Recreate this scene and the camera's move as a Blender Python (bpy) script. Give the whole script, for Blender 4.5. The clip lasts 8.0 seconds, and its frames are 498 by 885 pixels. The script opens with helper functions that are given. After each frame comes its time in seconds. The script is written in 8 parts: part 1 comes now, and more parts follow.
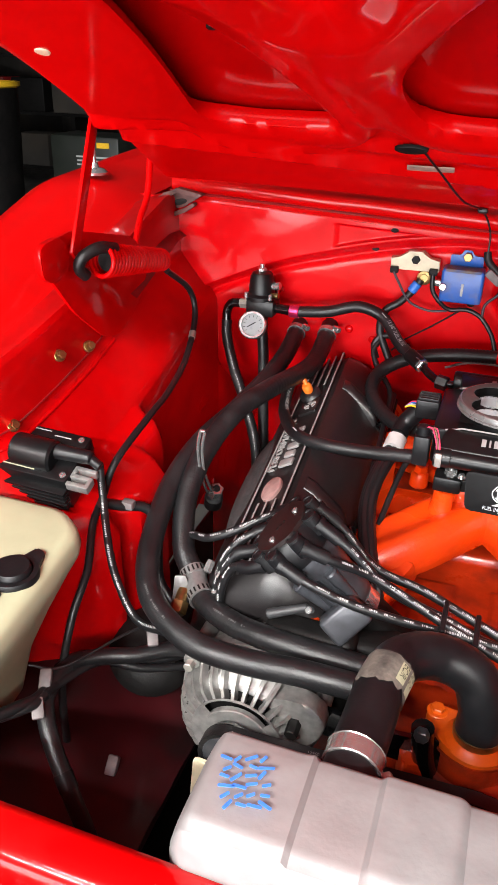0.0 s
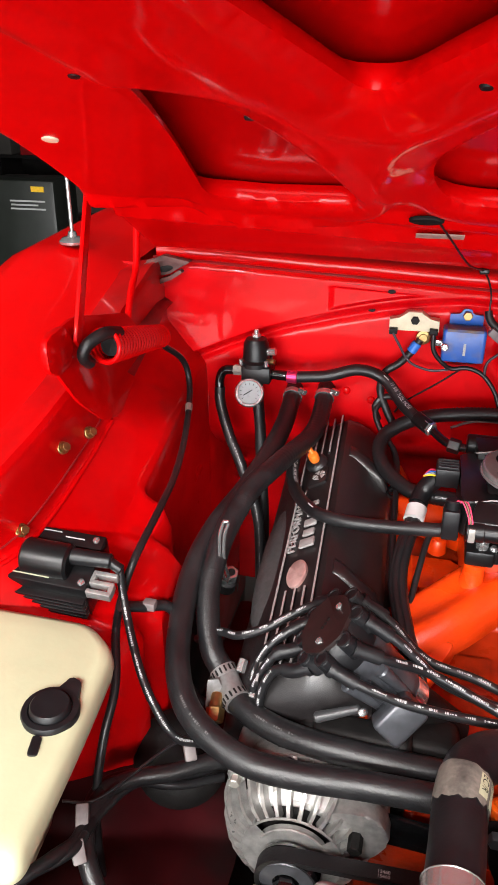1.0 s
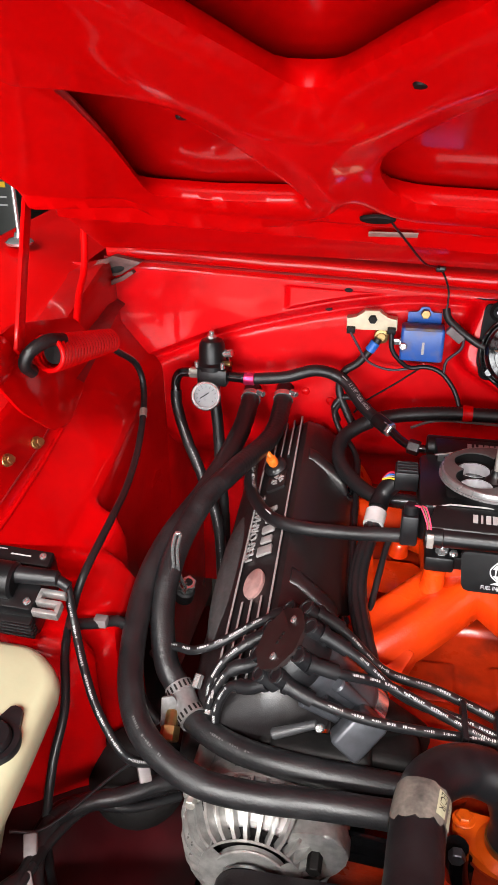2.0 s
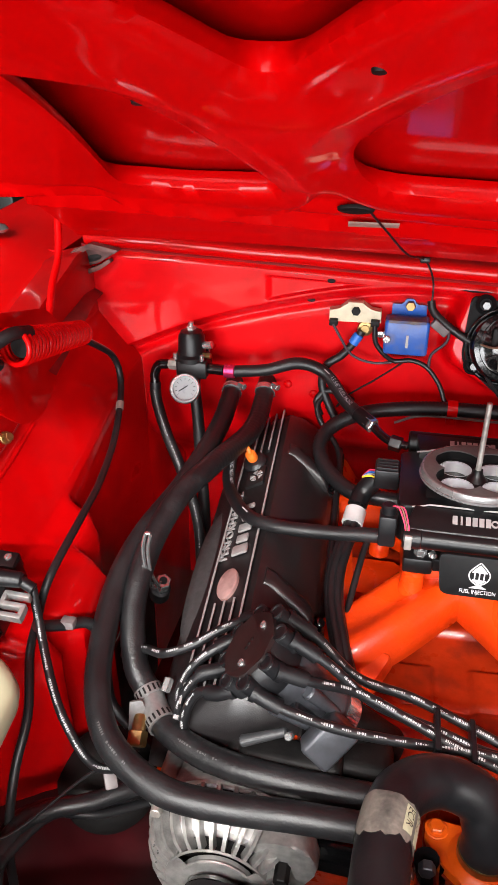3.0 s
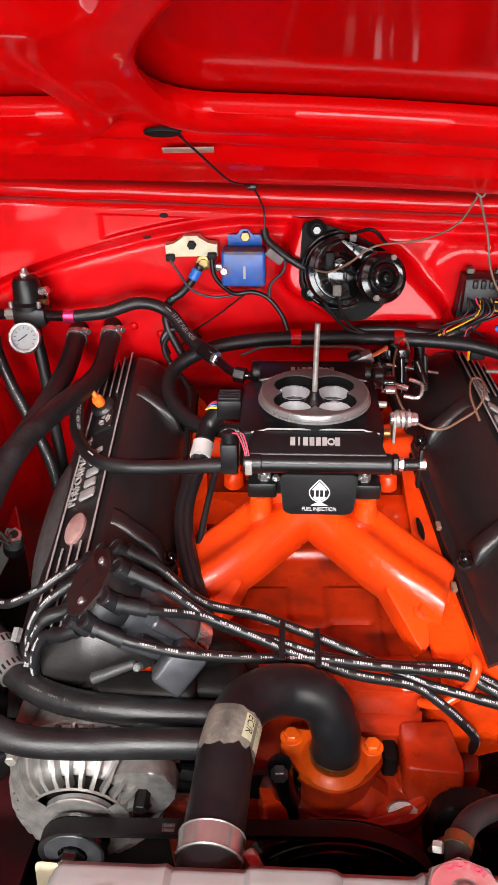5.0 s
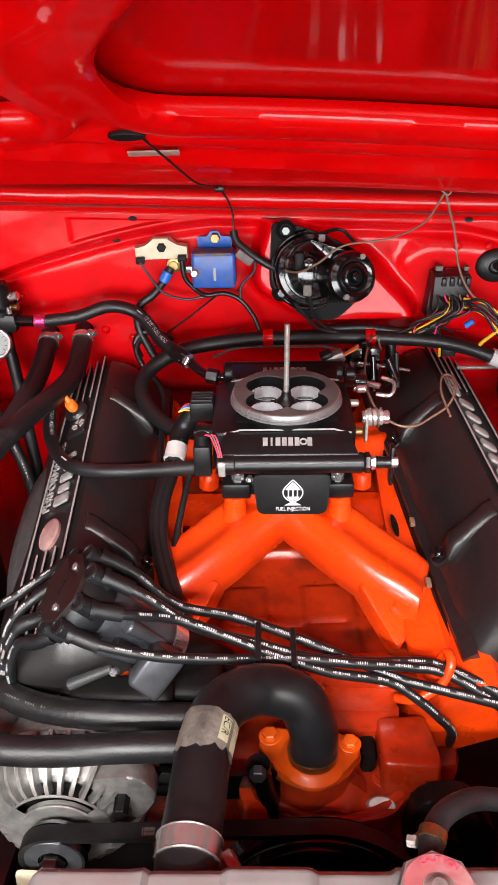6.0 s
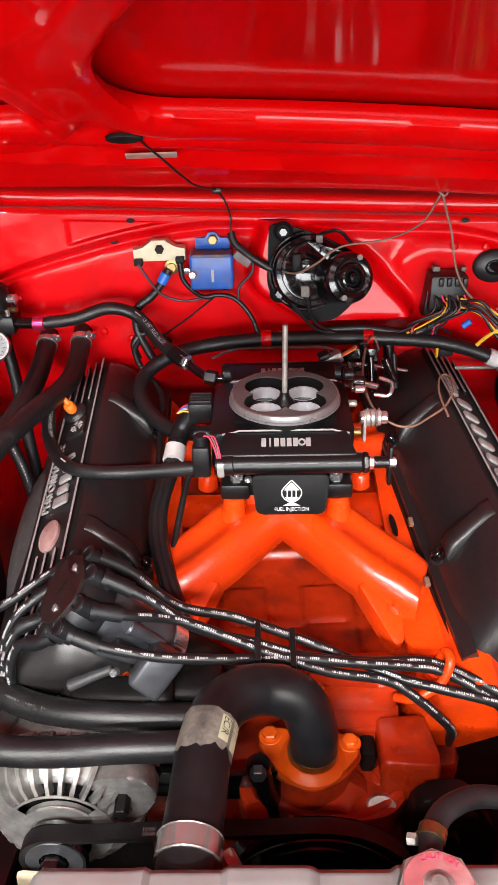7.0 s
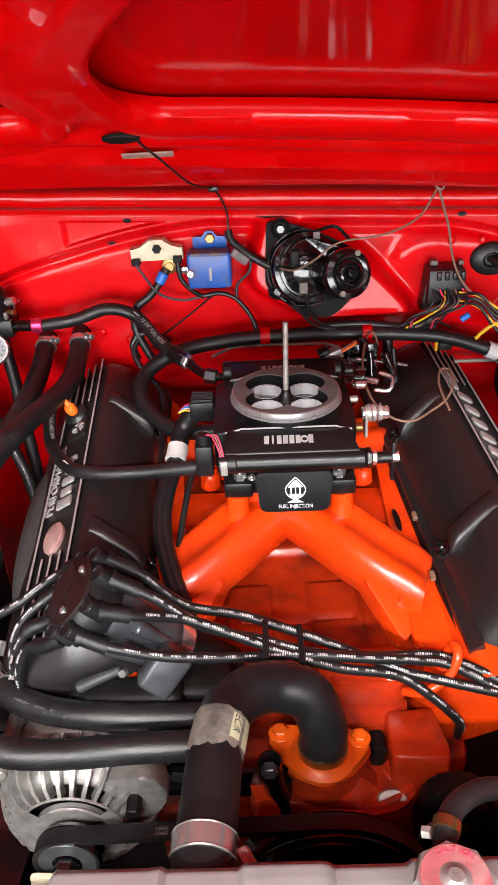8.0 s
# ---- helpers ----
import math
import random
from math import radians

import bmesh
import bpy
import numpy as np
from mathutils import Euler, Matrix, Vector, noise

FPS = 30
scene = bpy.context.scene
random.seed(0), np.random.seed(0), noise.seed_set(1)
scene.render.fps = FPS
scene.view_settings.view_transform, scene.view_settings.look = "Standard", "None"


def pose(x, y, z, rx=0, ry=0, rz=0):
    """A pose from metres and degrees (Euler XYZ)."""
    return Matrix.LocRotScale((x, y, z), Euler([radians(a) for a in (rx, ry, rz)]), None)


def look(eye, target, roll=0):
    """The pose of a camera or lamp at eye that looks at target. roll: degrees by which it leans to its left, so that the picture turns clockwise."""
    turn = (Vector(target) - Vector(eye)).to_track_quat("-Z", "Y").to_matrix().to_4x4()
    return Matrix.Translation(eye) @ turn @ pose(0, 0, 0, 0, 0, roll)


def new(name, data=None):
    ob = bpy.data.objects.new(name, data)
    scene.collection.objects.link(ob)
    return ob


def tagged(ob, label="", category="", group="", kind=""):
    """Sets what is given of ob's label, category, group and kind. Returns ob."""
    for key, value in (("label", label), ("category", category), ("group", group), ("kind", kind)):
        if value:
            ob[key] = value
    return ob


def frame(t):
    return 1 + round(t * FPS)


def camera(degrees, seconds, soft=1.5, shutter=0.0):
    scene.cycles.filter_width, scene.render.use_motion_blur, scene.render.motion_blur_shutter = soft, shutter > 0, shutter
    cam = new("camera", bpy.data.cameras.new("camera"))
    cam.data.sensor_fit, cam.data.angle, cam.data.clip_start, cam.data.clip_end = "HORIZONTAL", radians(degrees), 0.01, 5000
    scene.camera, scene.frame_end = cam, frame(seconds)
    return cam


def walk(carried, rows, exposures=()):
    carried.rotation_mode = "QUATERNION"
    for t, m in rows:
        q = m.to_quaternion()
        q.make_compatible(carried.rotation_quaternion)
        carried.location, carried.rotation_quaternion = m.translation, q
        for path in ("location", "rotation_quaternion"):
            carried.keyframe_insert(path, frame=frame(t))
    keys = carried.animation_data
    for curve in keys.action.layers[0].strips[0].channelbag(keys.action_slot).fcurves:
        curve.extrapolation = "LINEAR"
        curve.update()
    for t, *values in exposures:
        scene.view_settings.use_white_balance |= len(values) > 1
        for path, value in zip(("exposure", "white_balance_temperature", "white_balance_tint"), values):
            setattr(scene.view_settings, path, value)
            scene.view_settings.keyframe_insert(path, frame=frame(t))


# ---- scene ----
cam = camera(36.7, 8.0, 1.1)
PATH = [
    (0, (-0.033, -0.924, 1.392), (-0.607, 0.761, 0.479), 1.6),
    (0.5, (-0.081, -0.873, 1.414), (-0.607, 0.848, 0.541), 1.1),
    (1, (-0.153, -0.881, 1.434), (-0.576, 0.879, 0.584), 0.4),
    (1.5, (-0.148, -0.869, 1.438), (-0.512, 0.902, 0.583), -0.2),
    (3, (-0.11, -0.808, 1.441), (-0.465, 0.938, 0.534), 0.4),
    (3.5, (-0.112, -0.811, 1.44), (-0.419, 0.935, 0.514), 0.0),
    (4, (-0.068, -0.81, 1.41), (-0.282, 0.934, 0.455), 0.1),
    (4.5, (-0.04, -0.807, 1.411), (-0.197, 0.929, 0.431), -0.6),
    (5, (-0.032, -0.807, 1.41), (-0.133, 0.922, 0.41), -0.9),
    (6.5, (-0.019, -0.808, 1.415), (-0.068, 0.921, 0.411), -1.6),
    (7, (-0.021, -0.81, 1.414), (-0.071, 0.921, 0.414), -1.7),
    (7.5, (-0.022, -0.81, 1.415), (-0.074, 0.921, 0.416), -2.2),
    (8, (-0.028, -0.81, 1.415), (-0.069, 0.917, 0.409), -2.8),
]
walk(cam, [(t, look(eye, target, roll)) for t, eye, target, roll in PATH])

# ---- world, sun and lamps ----
world = bpy.data.worlds.new("world")
scene.world = world
world.use_nodes = True
sky = world.node_tree.nodes.new("ShaderNodeTexSky")
sky.sky_type = "NISHITA"
sky.sun_disc = False
sky.sun_elevation, sky.sun_rotation = radians(42), radians(200)
world.node_tree.links.new(sky.outputs[0], world.node_tree.nodes["Background"].inputs[0])
world.node_tree.nodes["Background"].inputs[1].default_value = 0.12
sun_data = bpy.data.lights.new("sun", "SUN")
sun_data.energy, sun_data.angle, sun_data.color = 2.0, radians(0.6), (1.0, 0.95, 0.88)
sun = new("sun", sun_data)
sun.matrix_world = look((0, 0, 8), (0.5, 5.5, 0))


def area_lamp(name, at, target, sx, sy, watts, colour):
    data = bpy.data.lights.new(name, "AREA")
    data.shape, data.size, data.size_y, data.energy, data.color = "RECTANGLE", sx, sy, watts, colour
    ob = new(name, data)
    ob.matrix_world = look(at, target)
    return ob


# unseen sources that light the bay: assumed door daylight and added ceiling tubes
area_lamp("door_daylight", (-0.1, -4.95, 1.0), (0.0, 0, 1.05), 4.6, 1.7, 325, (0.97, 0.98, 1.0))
# the last, nearer tube is added to brighten the engine's front castings
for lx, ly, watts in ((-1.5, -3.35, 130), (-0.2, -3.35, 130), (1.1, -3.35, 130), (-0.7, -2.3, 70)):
    area_lamp("added_tube", (lx, ly, 2.78), (lx, ly + 1.2, 0), 1.25, 0.12, watts, (1.0, 0.98, 0.95))

# ---- helpers ----
RX = Matrix.Rotation


def shade(ob, angle=40):
    for p in ob.data.polygons:
        p.use_smooth = True
    if angle < 179:
        ob.data.set_sharp_from_angle(angle=radians(angle))


def part(name, bm, material, parent=None, label="", angle=40):
    """Links a bmesh as one mesh object under a thing or a part."""
    me = bpy.data.meshes.new(name)
    bmesh.ops.recalc_face_normals(bm, faces=bm.faces[:])
    bm.to_mesh(me)
    bm.free()
    me.materials.append(material)
    ob = new(name, me)
    if parent is not None:
        ob.parent = parent
    if label:
        tagged(ob, label)
    shade(ob, angle)
    return ob


def thing(name, label, category, group="", kind=""):
    """An empty that carries the parts of one thing."""
    return tagged(new(name), label, category, group, kind)


def frame_of(p0, p1):
    """A pose at p0 whose z runs to p1."""
    d = Vector(p1) - Vector(p0)
    return Matrix.Translation(p0) @ d.to_track_quat("Z", "Y").to_matrix().to_4x4()


def box(bm, c, s, bevel=0.0, m=Matrix(), seg=2):
    made = bmesh.ops.create_cube(bm, size=1.0)["verts"]
    bmesh.ops.transform(bm, matrix=m @ Matrix.Translation(c) @ Matrix.Diagonal((*s, 1)), verts=made)
    if bevel:
        edges = list({e for v in made for e in v.link_edges})
        bmesh.ops.bevel(bm, geom=edges, offset=bevel, segments=seg, profile=0.5, affect="EDGES")
    return bm


def lathe(bm, profile, m=Matrix(), n=32, arc=360.0):
    """Turns (radius, height) pairs about z."""
    rings = []
    full = arc >= 359.9
    for r, h in profile:
        if r < 1e-6:
            rings.append([bm.verts.new(m @ Vector((0, 0, h)))])
        else:
            rings.append([bm.verts.new(m @ Vector((r * math.cos(radians(arc) * i / n), r * math.sin(radians(arc) * i / n), h))) for i in range(n if full else n + 1)])
    for a, b in zip(rings, rings[1:]):
        count = n
        for i in range(count):
            j = (i + 1) % n if full else i + 1
            if len(a) == 1 and len(b) == 1:
                continue
            if len(a) == 1:
                bm.faces.new((a[0], b[i], b[j]))
            elif len(b) == 1:
                bm.faces.new((a[i], a[j], b[0]))
            else:
                bm.faces.new((a[i], a[j], b[j], b[i]))
    return bm


def rod(bm, p0, p1, r, r1=None, n=16, bevel=0.0):
    """A capped cylinder or cone from p0 to p1."""
    r1 = r if r1 is None else r1
    h = (Vector(p1) - Vector(p0)).length
    b = min(bevel, h / 3)
    profile = [(0, 0), (r - b, 0), (r, b), (r1, h - b), (r1 - b, h), (0, h)] if b else [(0, 0), (r, 0), (r1, h), (0, h)]
    return lathe(bm, profile, frame_of(p0, p1), n)


def hexnut(bm, p0, p1, r):
    return rod(bm, p0, p1, r, n=6, bevel=r * 0.12)


def catmull(pts, step=0.006):
    """A smooth curve through the given points."""
    pts = [Vector(p) for p in pts]
    ext = [pts[0] * 2 - pts[1]] + pts + [pts[-1] * 2 - pts[-2]]
    out = []
    for i in range(1, len(ext) - 2):
        a, b, c, d = ext[i - 1:i + 3]
        k = max(2, int((c - b).length / step))
        for j in range(k):
            t = j / k
            out.append(0.5 * ((2 * b) + (c - a) * t + (2 * a - 5 * b + 4 * c - d) * t * t + (3 * b - a - 3 * c + d) * t ** 3))
    return out + [pts[-1]]


def frames_along(path):
    """Parallel frames along a path: place, tangent, two normals."""
    out = []
    side = None
    for i, p in enumerate(path):
        t = (path[min(i + 1, len(path) - 1)] - path[max(i - 1, 0)]).normalized()
        if side is None:
            side = t.orthogonal().normalized()
        side = (side - t * side.dot(t)).normalized()
        out.append((p, t, side, t.cross(side)))
    return out


def tube(bm, path, r, n=14, cap=True, ripple=0.0, pitch=0.006):
    """A round hose along a path; ripple makes it a ribbed one."""
    rings, run, last = [], 0.0, None
    for p, t, a, b in frames_along(path):
        run += (p - last).length if last is not None else 0.0
        last = p
        rr = r + ripple * math.sin(run / pitch * 2 * math.pi)
        rings.append([bm.verts.new(p + (a * math.cos(2 * math.pi * i / n) + b * math.sin(2 * math.pi * i / n)) * rr) for i in range(n)])
    for q, s in zip(rings, rings[1:]):
        for i in range(n):
            bm.faces.new((q[i], q[(i + 1) % n], s[(i + 1) % n], s[i]))
    if cap:
        bm.faces.new(rings[0][::-1])
        bm.faces.new(rings[-1])
    return bm


def printed(bm, path, r, seed, facing=(0.0, -0.55, 0.83), size=0.0035, start=0.02, dash=(0.002, 0.005), gap=(0.0012, 0.0025), group=9, pause=0.012):
    """Short bars of print on the upper side of a hose."""
    rnd = random.Random(seed)
    fr = frames_along(path)
    runs = [0.0]
    for (p, *_), (q, *_) in zip(fr, fr[1:]):
        runs.append(runs[-1] + (q - p).length)

    def spot(s, w):
        i = min(max(int(np.searchsorted(runs, s)), 1), len(fr) - 1)
        k = (s - runs[i - 1]) / max(runs[i] - runs[i - 1], 1e-9)
        p, t = fr[i - 1][0].lerp(fr[i][0], k), fr[i][1]
        up = Vector(facing)
        up = (up - t * up.dot(t)).normalized()
        side = t.cross(up)
        a = w / r
        return p + (up * math.cos(a) + side * math.sin(a)) * (r + 0.00035)

    s, left = start, group
    while s < runs[-1] - 0.012:
        length = rnd.uniform(*dash)
        h = size * rnd.choice((0.5, 0.5, 0.46, 0.40, 0.3, 0.2))
        steps = 3
        rows = [[bm.verts.new(spot(s, -h + 2 * h * j / steps)) for j in range(steps + 1)], [bm.verts.new(spot(s + length, -h + 2 * h * j / steps)) for j in range(steps + 1)]]
        for j in range(steps):
            bm.faces.new((rows[0][j], rows[0][j + 1], rows[1][j + 1], rows[1][j]))
        s += length + rnd.uniform(*gap)
        left -= 1
        if left <= 0:
            left = group + rnd.randint(-2, 3)
            s += pause * rnd.uniform(0.7, 1.3)
    return bm


def lettered(name, text, path, r, start, size, material, parent, facing=(0.0, -0.55, 0.83), flip=1):
    """Print along a hose, bent round it, in the built-in font."""
    cu = bpy.data.curves.new(name, "FONT")
    cu.body, cu.size, cu.align_y = text, size, "CENTER"
    tmp = new(name, cu)
    me = bpy.data.meshes.new_from_object(tmp.evaluated_get(bpy.context.evaluated_depsgraph_get()))
    bpy.data.objects.remove(tmp)
    fr = frames_along(path)
    runs = [0.0]
    for (p, *_), (q, *_) in zip(fr, fr[1:]):
        runs.append(runs[-1] + (q - p).length)
    for v in me.vertices:
        s = start + flip * v.co.x * 0.8
        i = min(max(int(np.searchsorted(runs, s)), 1), len(fr) - 1)
        k = (s - runs[i - 1]) / max(runs[i] - runs[i - 1], 1e-9)
        p, t = fr[i - 1][0].lerp(fr[i][0], k), fr[i - 1][1].lerp(fr[i][1], k).normalized()
        up = Vector(facing)
        up = (up - t * up.dot(t)).normalized()
        side = up.cross(t) * flip
        a = v.co.y / r
        v.co = p + (up * math.cos(a) + side * math.sin(a)) * (r + 0.0004)
    me.materials.clear()
    me.materials.append(material)
    ob = new(name, me)
    ob.parent = parent
    return ob


def fr_line(path, more):
    """The same path, carried on straight by some metres at both ends."""
    a, b = (path[0] - path[1]).normalized(), (path[-1] - path[-2]).normalized()
    return [path[0] + a * more, *path, path[-1] + b * more, path[-1] + b * (more + 0.02)]


def prism(bm, outline, depth, m=Matrix(), bevel=0.0, seg=2):
    """An outline in x, y, raised by depth along z."""
    low = [bm.verts.new(m @ Vector((x, y, 0))) for x, y in outline]
    high = [bm.verts.new(m @ Vector((x, y, depth))) for x, y in outline]
    faces = [bm.faces.new(low[::-1]), bm.faces.new(high)]
    n = len(outline)
    for i in range(n):
        faces.append(bm.faces.new((low[i], low[(i + 1) % n], high[(i + 1) % n], high[i])))
    if bevel:
        edges = list({e for f in faces[:2] for e in f.edges})
        bmesh.ops.bevel(bm, geom=edges, offset=bevel, segments=seg, profile=0.5, affect="EDGES")
    return bm


def rounded(outline, r, n=5):
    """Rounds the corners of an outline."""
    out = []
    k = len(outline)
    for i in range(k):
        p, q, s = Vector(outline[i - 1]), Vector(outline[i]), Vector(outline[(i + 1) % k])
        a, b = (p - q), (s - q)
        d = min(r, a.length * 0.45, b.length * 0.45)
        a, b = q + a.normalized() * d, q + b.normalized() * d
        for j in range(n + 1):
            t = j / n
            v = a * (1 - t) ** 2 + q * 2 * t * (1 - t) + b * t * t
            out.append((v.x, v.y))
    return out


def grid(bm, nu, nv, fn):
    """A sheet of nu by nv quads; fn gives the place of (u, v) in 0..1."""
    rows = [[bm.verts.new(fn(i / nu, j / nv)) for i in range(nu + 1)] for j in range(nv + 1)]
    for a, b in zip(rows, rows[1:]):
        for i in range(nu):
            bm.faces.new((a[i], a[i + 1], b[i + 1], b[i]))
    return bm


def loft(bm, sections, closed=True, cap=True):
    """Skins a row of equal outlines of points."""
    rings = [[bm.verts.new(p) for p in s] for s in sections]
    n = len(rings[0])
    for a, b in zip(rings, rings[1:]):
        for i in range(n if closed else n - 1):
            bm.faces.new((a[i], a[(i + 1) % n], b[(i + 1) % n], b[i]))
    if cap and closed:
        bm.faces.new(rings[0][::-1])
        bm.faces.new(rings[-1])
    return bm


def words(name, text, size, m, material, parent, depth=0.0002, stretch=1.0):
    """Raised letters in the built-in font, centred on m's origin."""
    cu = bpy.data.curves.new(name, "FONT")
    cu.body, cu.size, cu.extrude, cu.align_x, cu.align_y = text, size, depth, "CENTER", "CENTER"
    tmp = new(name, cu)
    me = bpy.data.meshes.new_from_object(tmp.evaluated_get(bpy.context.evaluated_depsgraph_get()))
    bpy.data.objects.remove(tmp)
    me.transform(m @ Matrix.Diagonal((stretch, 1, 1, 1)))
    me.materials.clear()
    me.materials.append(material)
    ob = new(name, me)
    ob.parent = parent
    return ob


def smooth01(a, b, x):
    t = min(max((x - a) / (b - a), 0.0), 1.0)
    return t * t * (3 - 2 * t)


def poly_distance(outline, x, y):
    """Signed distance to an outline, minus inside."""
    best, inside = 1e9, False
    n = len(outline)
    for i in range(n):
        (ax, ay), (bx, by) = outline[i - 1], outline[i]
        ex, ey = bx - ax, by - ay
        wx, wy = x - ax, y - ay
        t = min(max((wx * ex + wy * ey) / (ex * ex + ey * ey), 0), 1)
        best = min(best, math.hypot(wx - ex * t, wy - ey * t))
        if (ay > y) != (by > y) and x < ax + (y - ay) / (by - ay) * ex:
            inside = not inside
    return -best if inside else best


# ---- materials ----
def material(name, colour, rough=0.5, metal=0.0, vary=0.12, scale=40.0, bump=0.0, bump_scale=300.0, coat=0.0, dirt=None, dirt_amount=0.4, dirt_scale=9.0, rough_vary=0.1, spec=0.5, piece=0.0):
    """Base colour with broad and fine variation, stains, fine relief."""
    m = bpy.data.materials.new(name)
    m.use_nodes = True
    nt = m.node_tree
    link = nt.links.new
    bsdf = nt.nodes["Principled BSDF"]
    where = nt.nodes.new("ShaderNodeTexCoord")
    fine, broad = nt.nodes.new("ShaderNodeTexNoise"), nt.nodes.new("ShaderNodeTexNoise")
    for node, s, d in ((fine, scale, 6.0), (broad, dirt_scale, 5.0)):
        node.inputs["Scale"].default_value, node.inputs["Detail"].default_value = s, d
        link(where.outputs["Object"], node.inputs["Vector"])
    ramp = nt.nodes.new("ShaderNodeMapRange")
    ramp.inputs["From Min"].default_value, ramp.inputs["From Max"].default_value = 0.3, 0.7
    ramp.inputs["To Min"].default_value, ramp.inputs["To Max"].default_value = 1 - vary, 1 + vary
    link(fine.outputs["Fac"], ramp.inputs["Value"])
    scaled = nt.nodes.new("ShaderNodeVectorMath")
    scaled.operation = "SCALE"
    scaled.inputs[0].default_value = colour
    link(ramp.outputs[0], scaled.inputs["Scale"])
    last = scaled.outputs[0]
    if dirt is not None:
        stain = nt.nodes.new("ShaderNodeMapRange")
        stain.inputs["From Min"].default_value, stain.inputs["From Max"].default_value = 0.5, 0.72
        stain.inputs["To Max"].default_value = dirt_amount
        link(broad.outputs["Fac"], stain.inputs["Value"])
        mix = nt.nodes.new("ShaderNodeMix")
        mix.data_type = "RGBA"
        link(stain.outputs[0], mix.inputs["Factor"])
        link(last, mix.inputs[6])
        mix.inputs[7].default_value = (*dirt, 1)
        last = mix.outputs[2]
    link(last, bsdf.inputs["Base Color"])
    rr = nt.nodes.new("ShaderNodeMapRange")
    rr.inputs["From Min"].default_value, rr.inputs["From Max"].default_value = 0.3, 0.7
    rr.inputs["To Min"].default_value, rr.inputs["To Max"].default_value = max(rough - rough_vary, 0.02), min(rough + rough_vary, 1)
    link(broad.outputs["Fac"], rr.inputs["Value"])
    link(rr.outputs[0], bsdf.inputs["Roughness"])
    bsdf.inputs["Metallic"].default_value = metal
    bsdf.inputs["Specular IOR Level"].default_value = spec
    bsdf.inputs["Coat Weight"].default_value = coat
    bsdf.inputs["Coat Roughness"].default_value = 0.06
    if bump:
        grain = nt.nodes.new("ShaderNodeTexNoise")
        grain.inputs["Scale"].default_value, grain.inputs["Detail"].default_value = bump_scale, 4.0
        link(where.outputs["Object"], grain.inputs["Vector"])
        b = nt.nodes.new("ShaderNodeBump")
        b.inputs["Strength"].default_value, b.inputs["Distance"].default_value = bump, 0.002
        link(grain.outputs["Fac"], b.inputs["Height"])
        link(b.outputs[0], bsdf.inputs["Normal"])
    return m


RED = material("red_paint", (0.60, 0.0006, 0.0012), 0.45, vary=0.04, scale=14, coat=0.55, spec=0.03, bump=0.03, bump_scale=40, rough_vary=0.05)
RED_WALL = material("red_paint_firewall", (0.68, 0.0012, 0.0040), 0.38, vary=0.06, scale=18, coat=0.4, spec=0.05, bump=0.03, bump_scale=50, rough_vary=0.06, dirt=(0.40, 0.003, 0.004), dirt_amount=0.3, dirt_scale=20)
RED_SKIN = material("red_paint_skin", (0.46, 0.0006, 0.0012), 0.4, vary=0.05, scale=10, coat=1.0, spec=0.03, bump=0.004, bump_scale=30)
RED_OLD = material("old_red_paint", (0.26, 0.008, 0.010), 0.42, spec=0.3, vary=0.2, scale=25, dirt=(0.09, 0.03, 0.025), dirt_amount=0.75, dirt_scale=14, bump=0.2, bump_scale=140)
WORN = material("chipped_grey_paint", (0.12, 0.045, 0.04), 0.5, spec=0.3, vary=0.3, scale=60, dirt=(0.05, 0.03, 0.028), dirt_amount=0.8, dirt_scale=40, bump=0.3, bump_scale=200)
# red darkened almost to black: low-bay shade in the base, stains over it
SHADE_RED = material("shaded_dark_red", (0.036, 0.0026, 0.004), 0.5, spec=0.25, vary=0.3, scale=20, dirt=(0.010, 0.006, 0.006), dirt_amount=0.9, dirt_scale=9, bump=0.2, bump_scale=80)
RED_LOW = material("red_paint_inner", (0.50, 0.0009, 0.0018), 0.36, spec=0.05, vary=0.06, scale=20, coat=0.8, dirt=(0.12, 0.008, 0.008), dirt_amount=0.35, bump=0.06, bump_scale=80)
ORANGE = material("engine_orange", (0.80, 0.054, 0.003), 0.3, spec=0.4, vary=0.1, scale=35, coat=0.7, dirt=(0.42, 0.03, 0.006), dirt_amount=0.5, dirt_scale=12, bump=0.32, bump_scale=170)
ORANGE_DULL = material("engine_orange_dull", (0.62, 0.085, 0.004), 0.42, spec=0.3, vary=0.12, scale=35, coat=0.12, dirt=(0.40, 0.05, 0.006), dirt_amount=0.6, dirt_scale=26, bump=0.2, bump_scale=170)
# darker base with random stains, for the low castings and valley pan
ORANGE_LOW = material("engine_orange_low", (0.38, 0.024, 0.004), 0.34, spec=0.3, vary=0.2, scale=35, coat=0.6, dirt=(0.10, 0.012, 0.006), dirt_amount=0.85, dirt_scale=22, bump=0.4, bump_scale=130)
CRINKLE = material("crinkle_black", (0.012, 0.0102, 0.0108), 0.36, vary=0.3, scale=180, bump=0.14, bump_scale=900, spec=0.6, rough_vary=0.06)
# paler crinkle: dust and the light on the outer flank in one colour
FLANK = material("lit_dusty_crinkle", (0.045, 0.043, 0.044), 0.6, vary=0.3, scale=150, bump=0.3, bump_scale=700, dirt=(0.02, 0.02, 0.02), dirt_amount=0.5, dirt_scale=40)
STRIPE = material("machined_edge", (0.34, 0.325, 0.32), 0.42, metal=0.25, vary=0.15, scale=120)
ANODISED = material("black_anodised", (0.005, 0.005, 0.0055), 0.36, vary=0.2, scale=90, spec=0.38, bump=0.06, bump_scale=600, rough_vary=0.06)
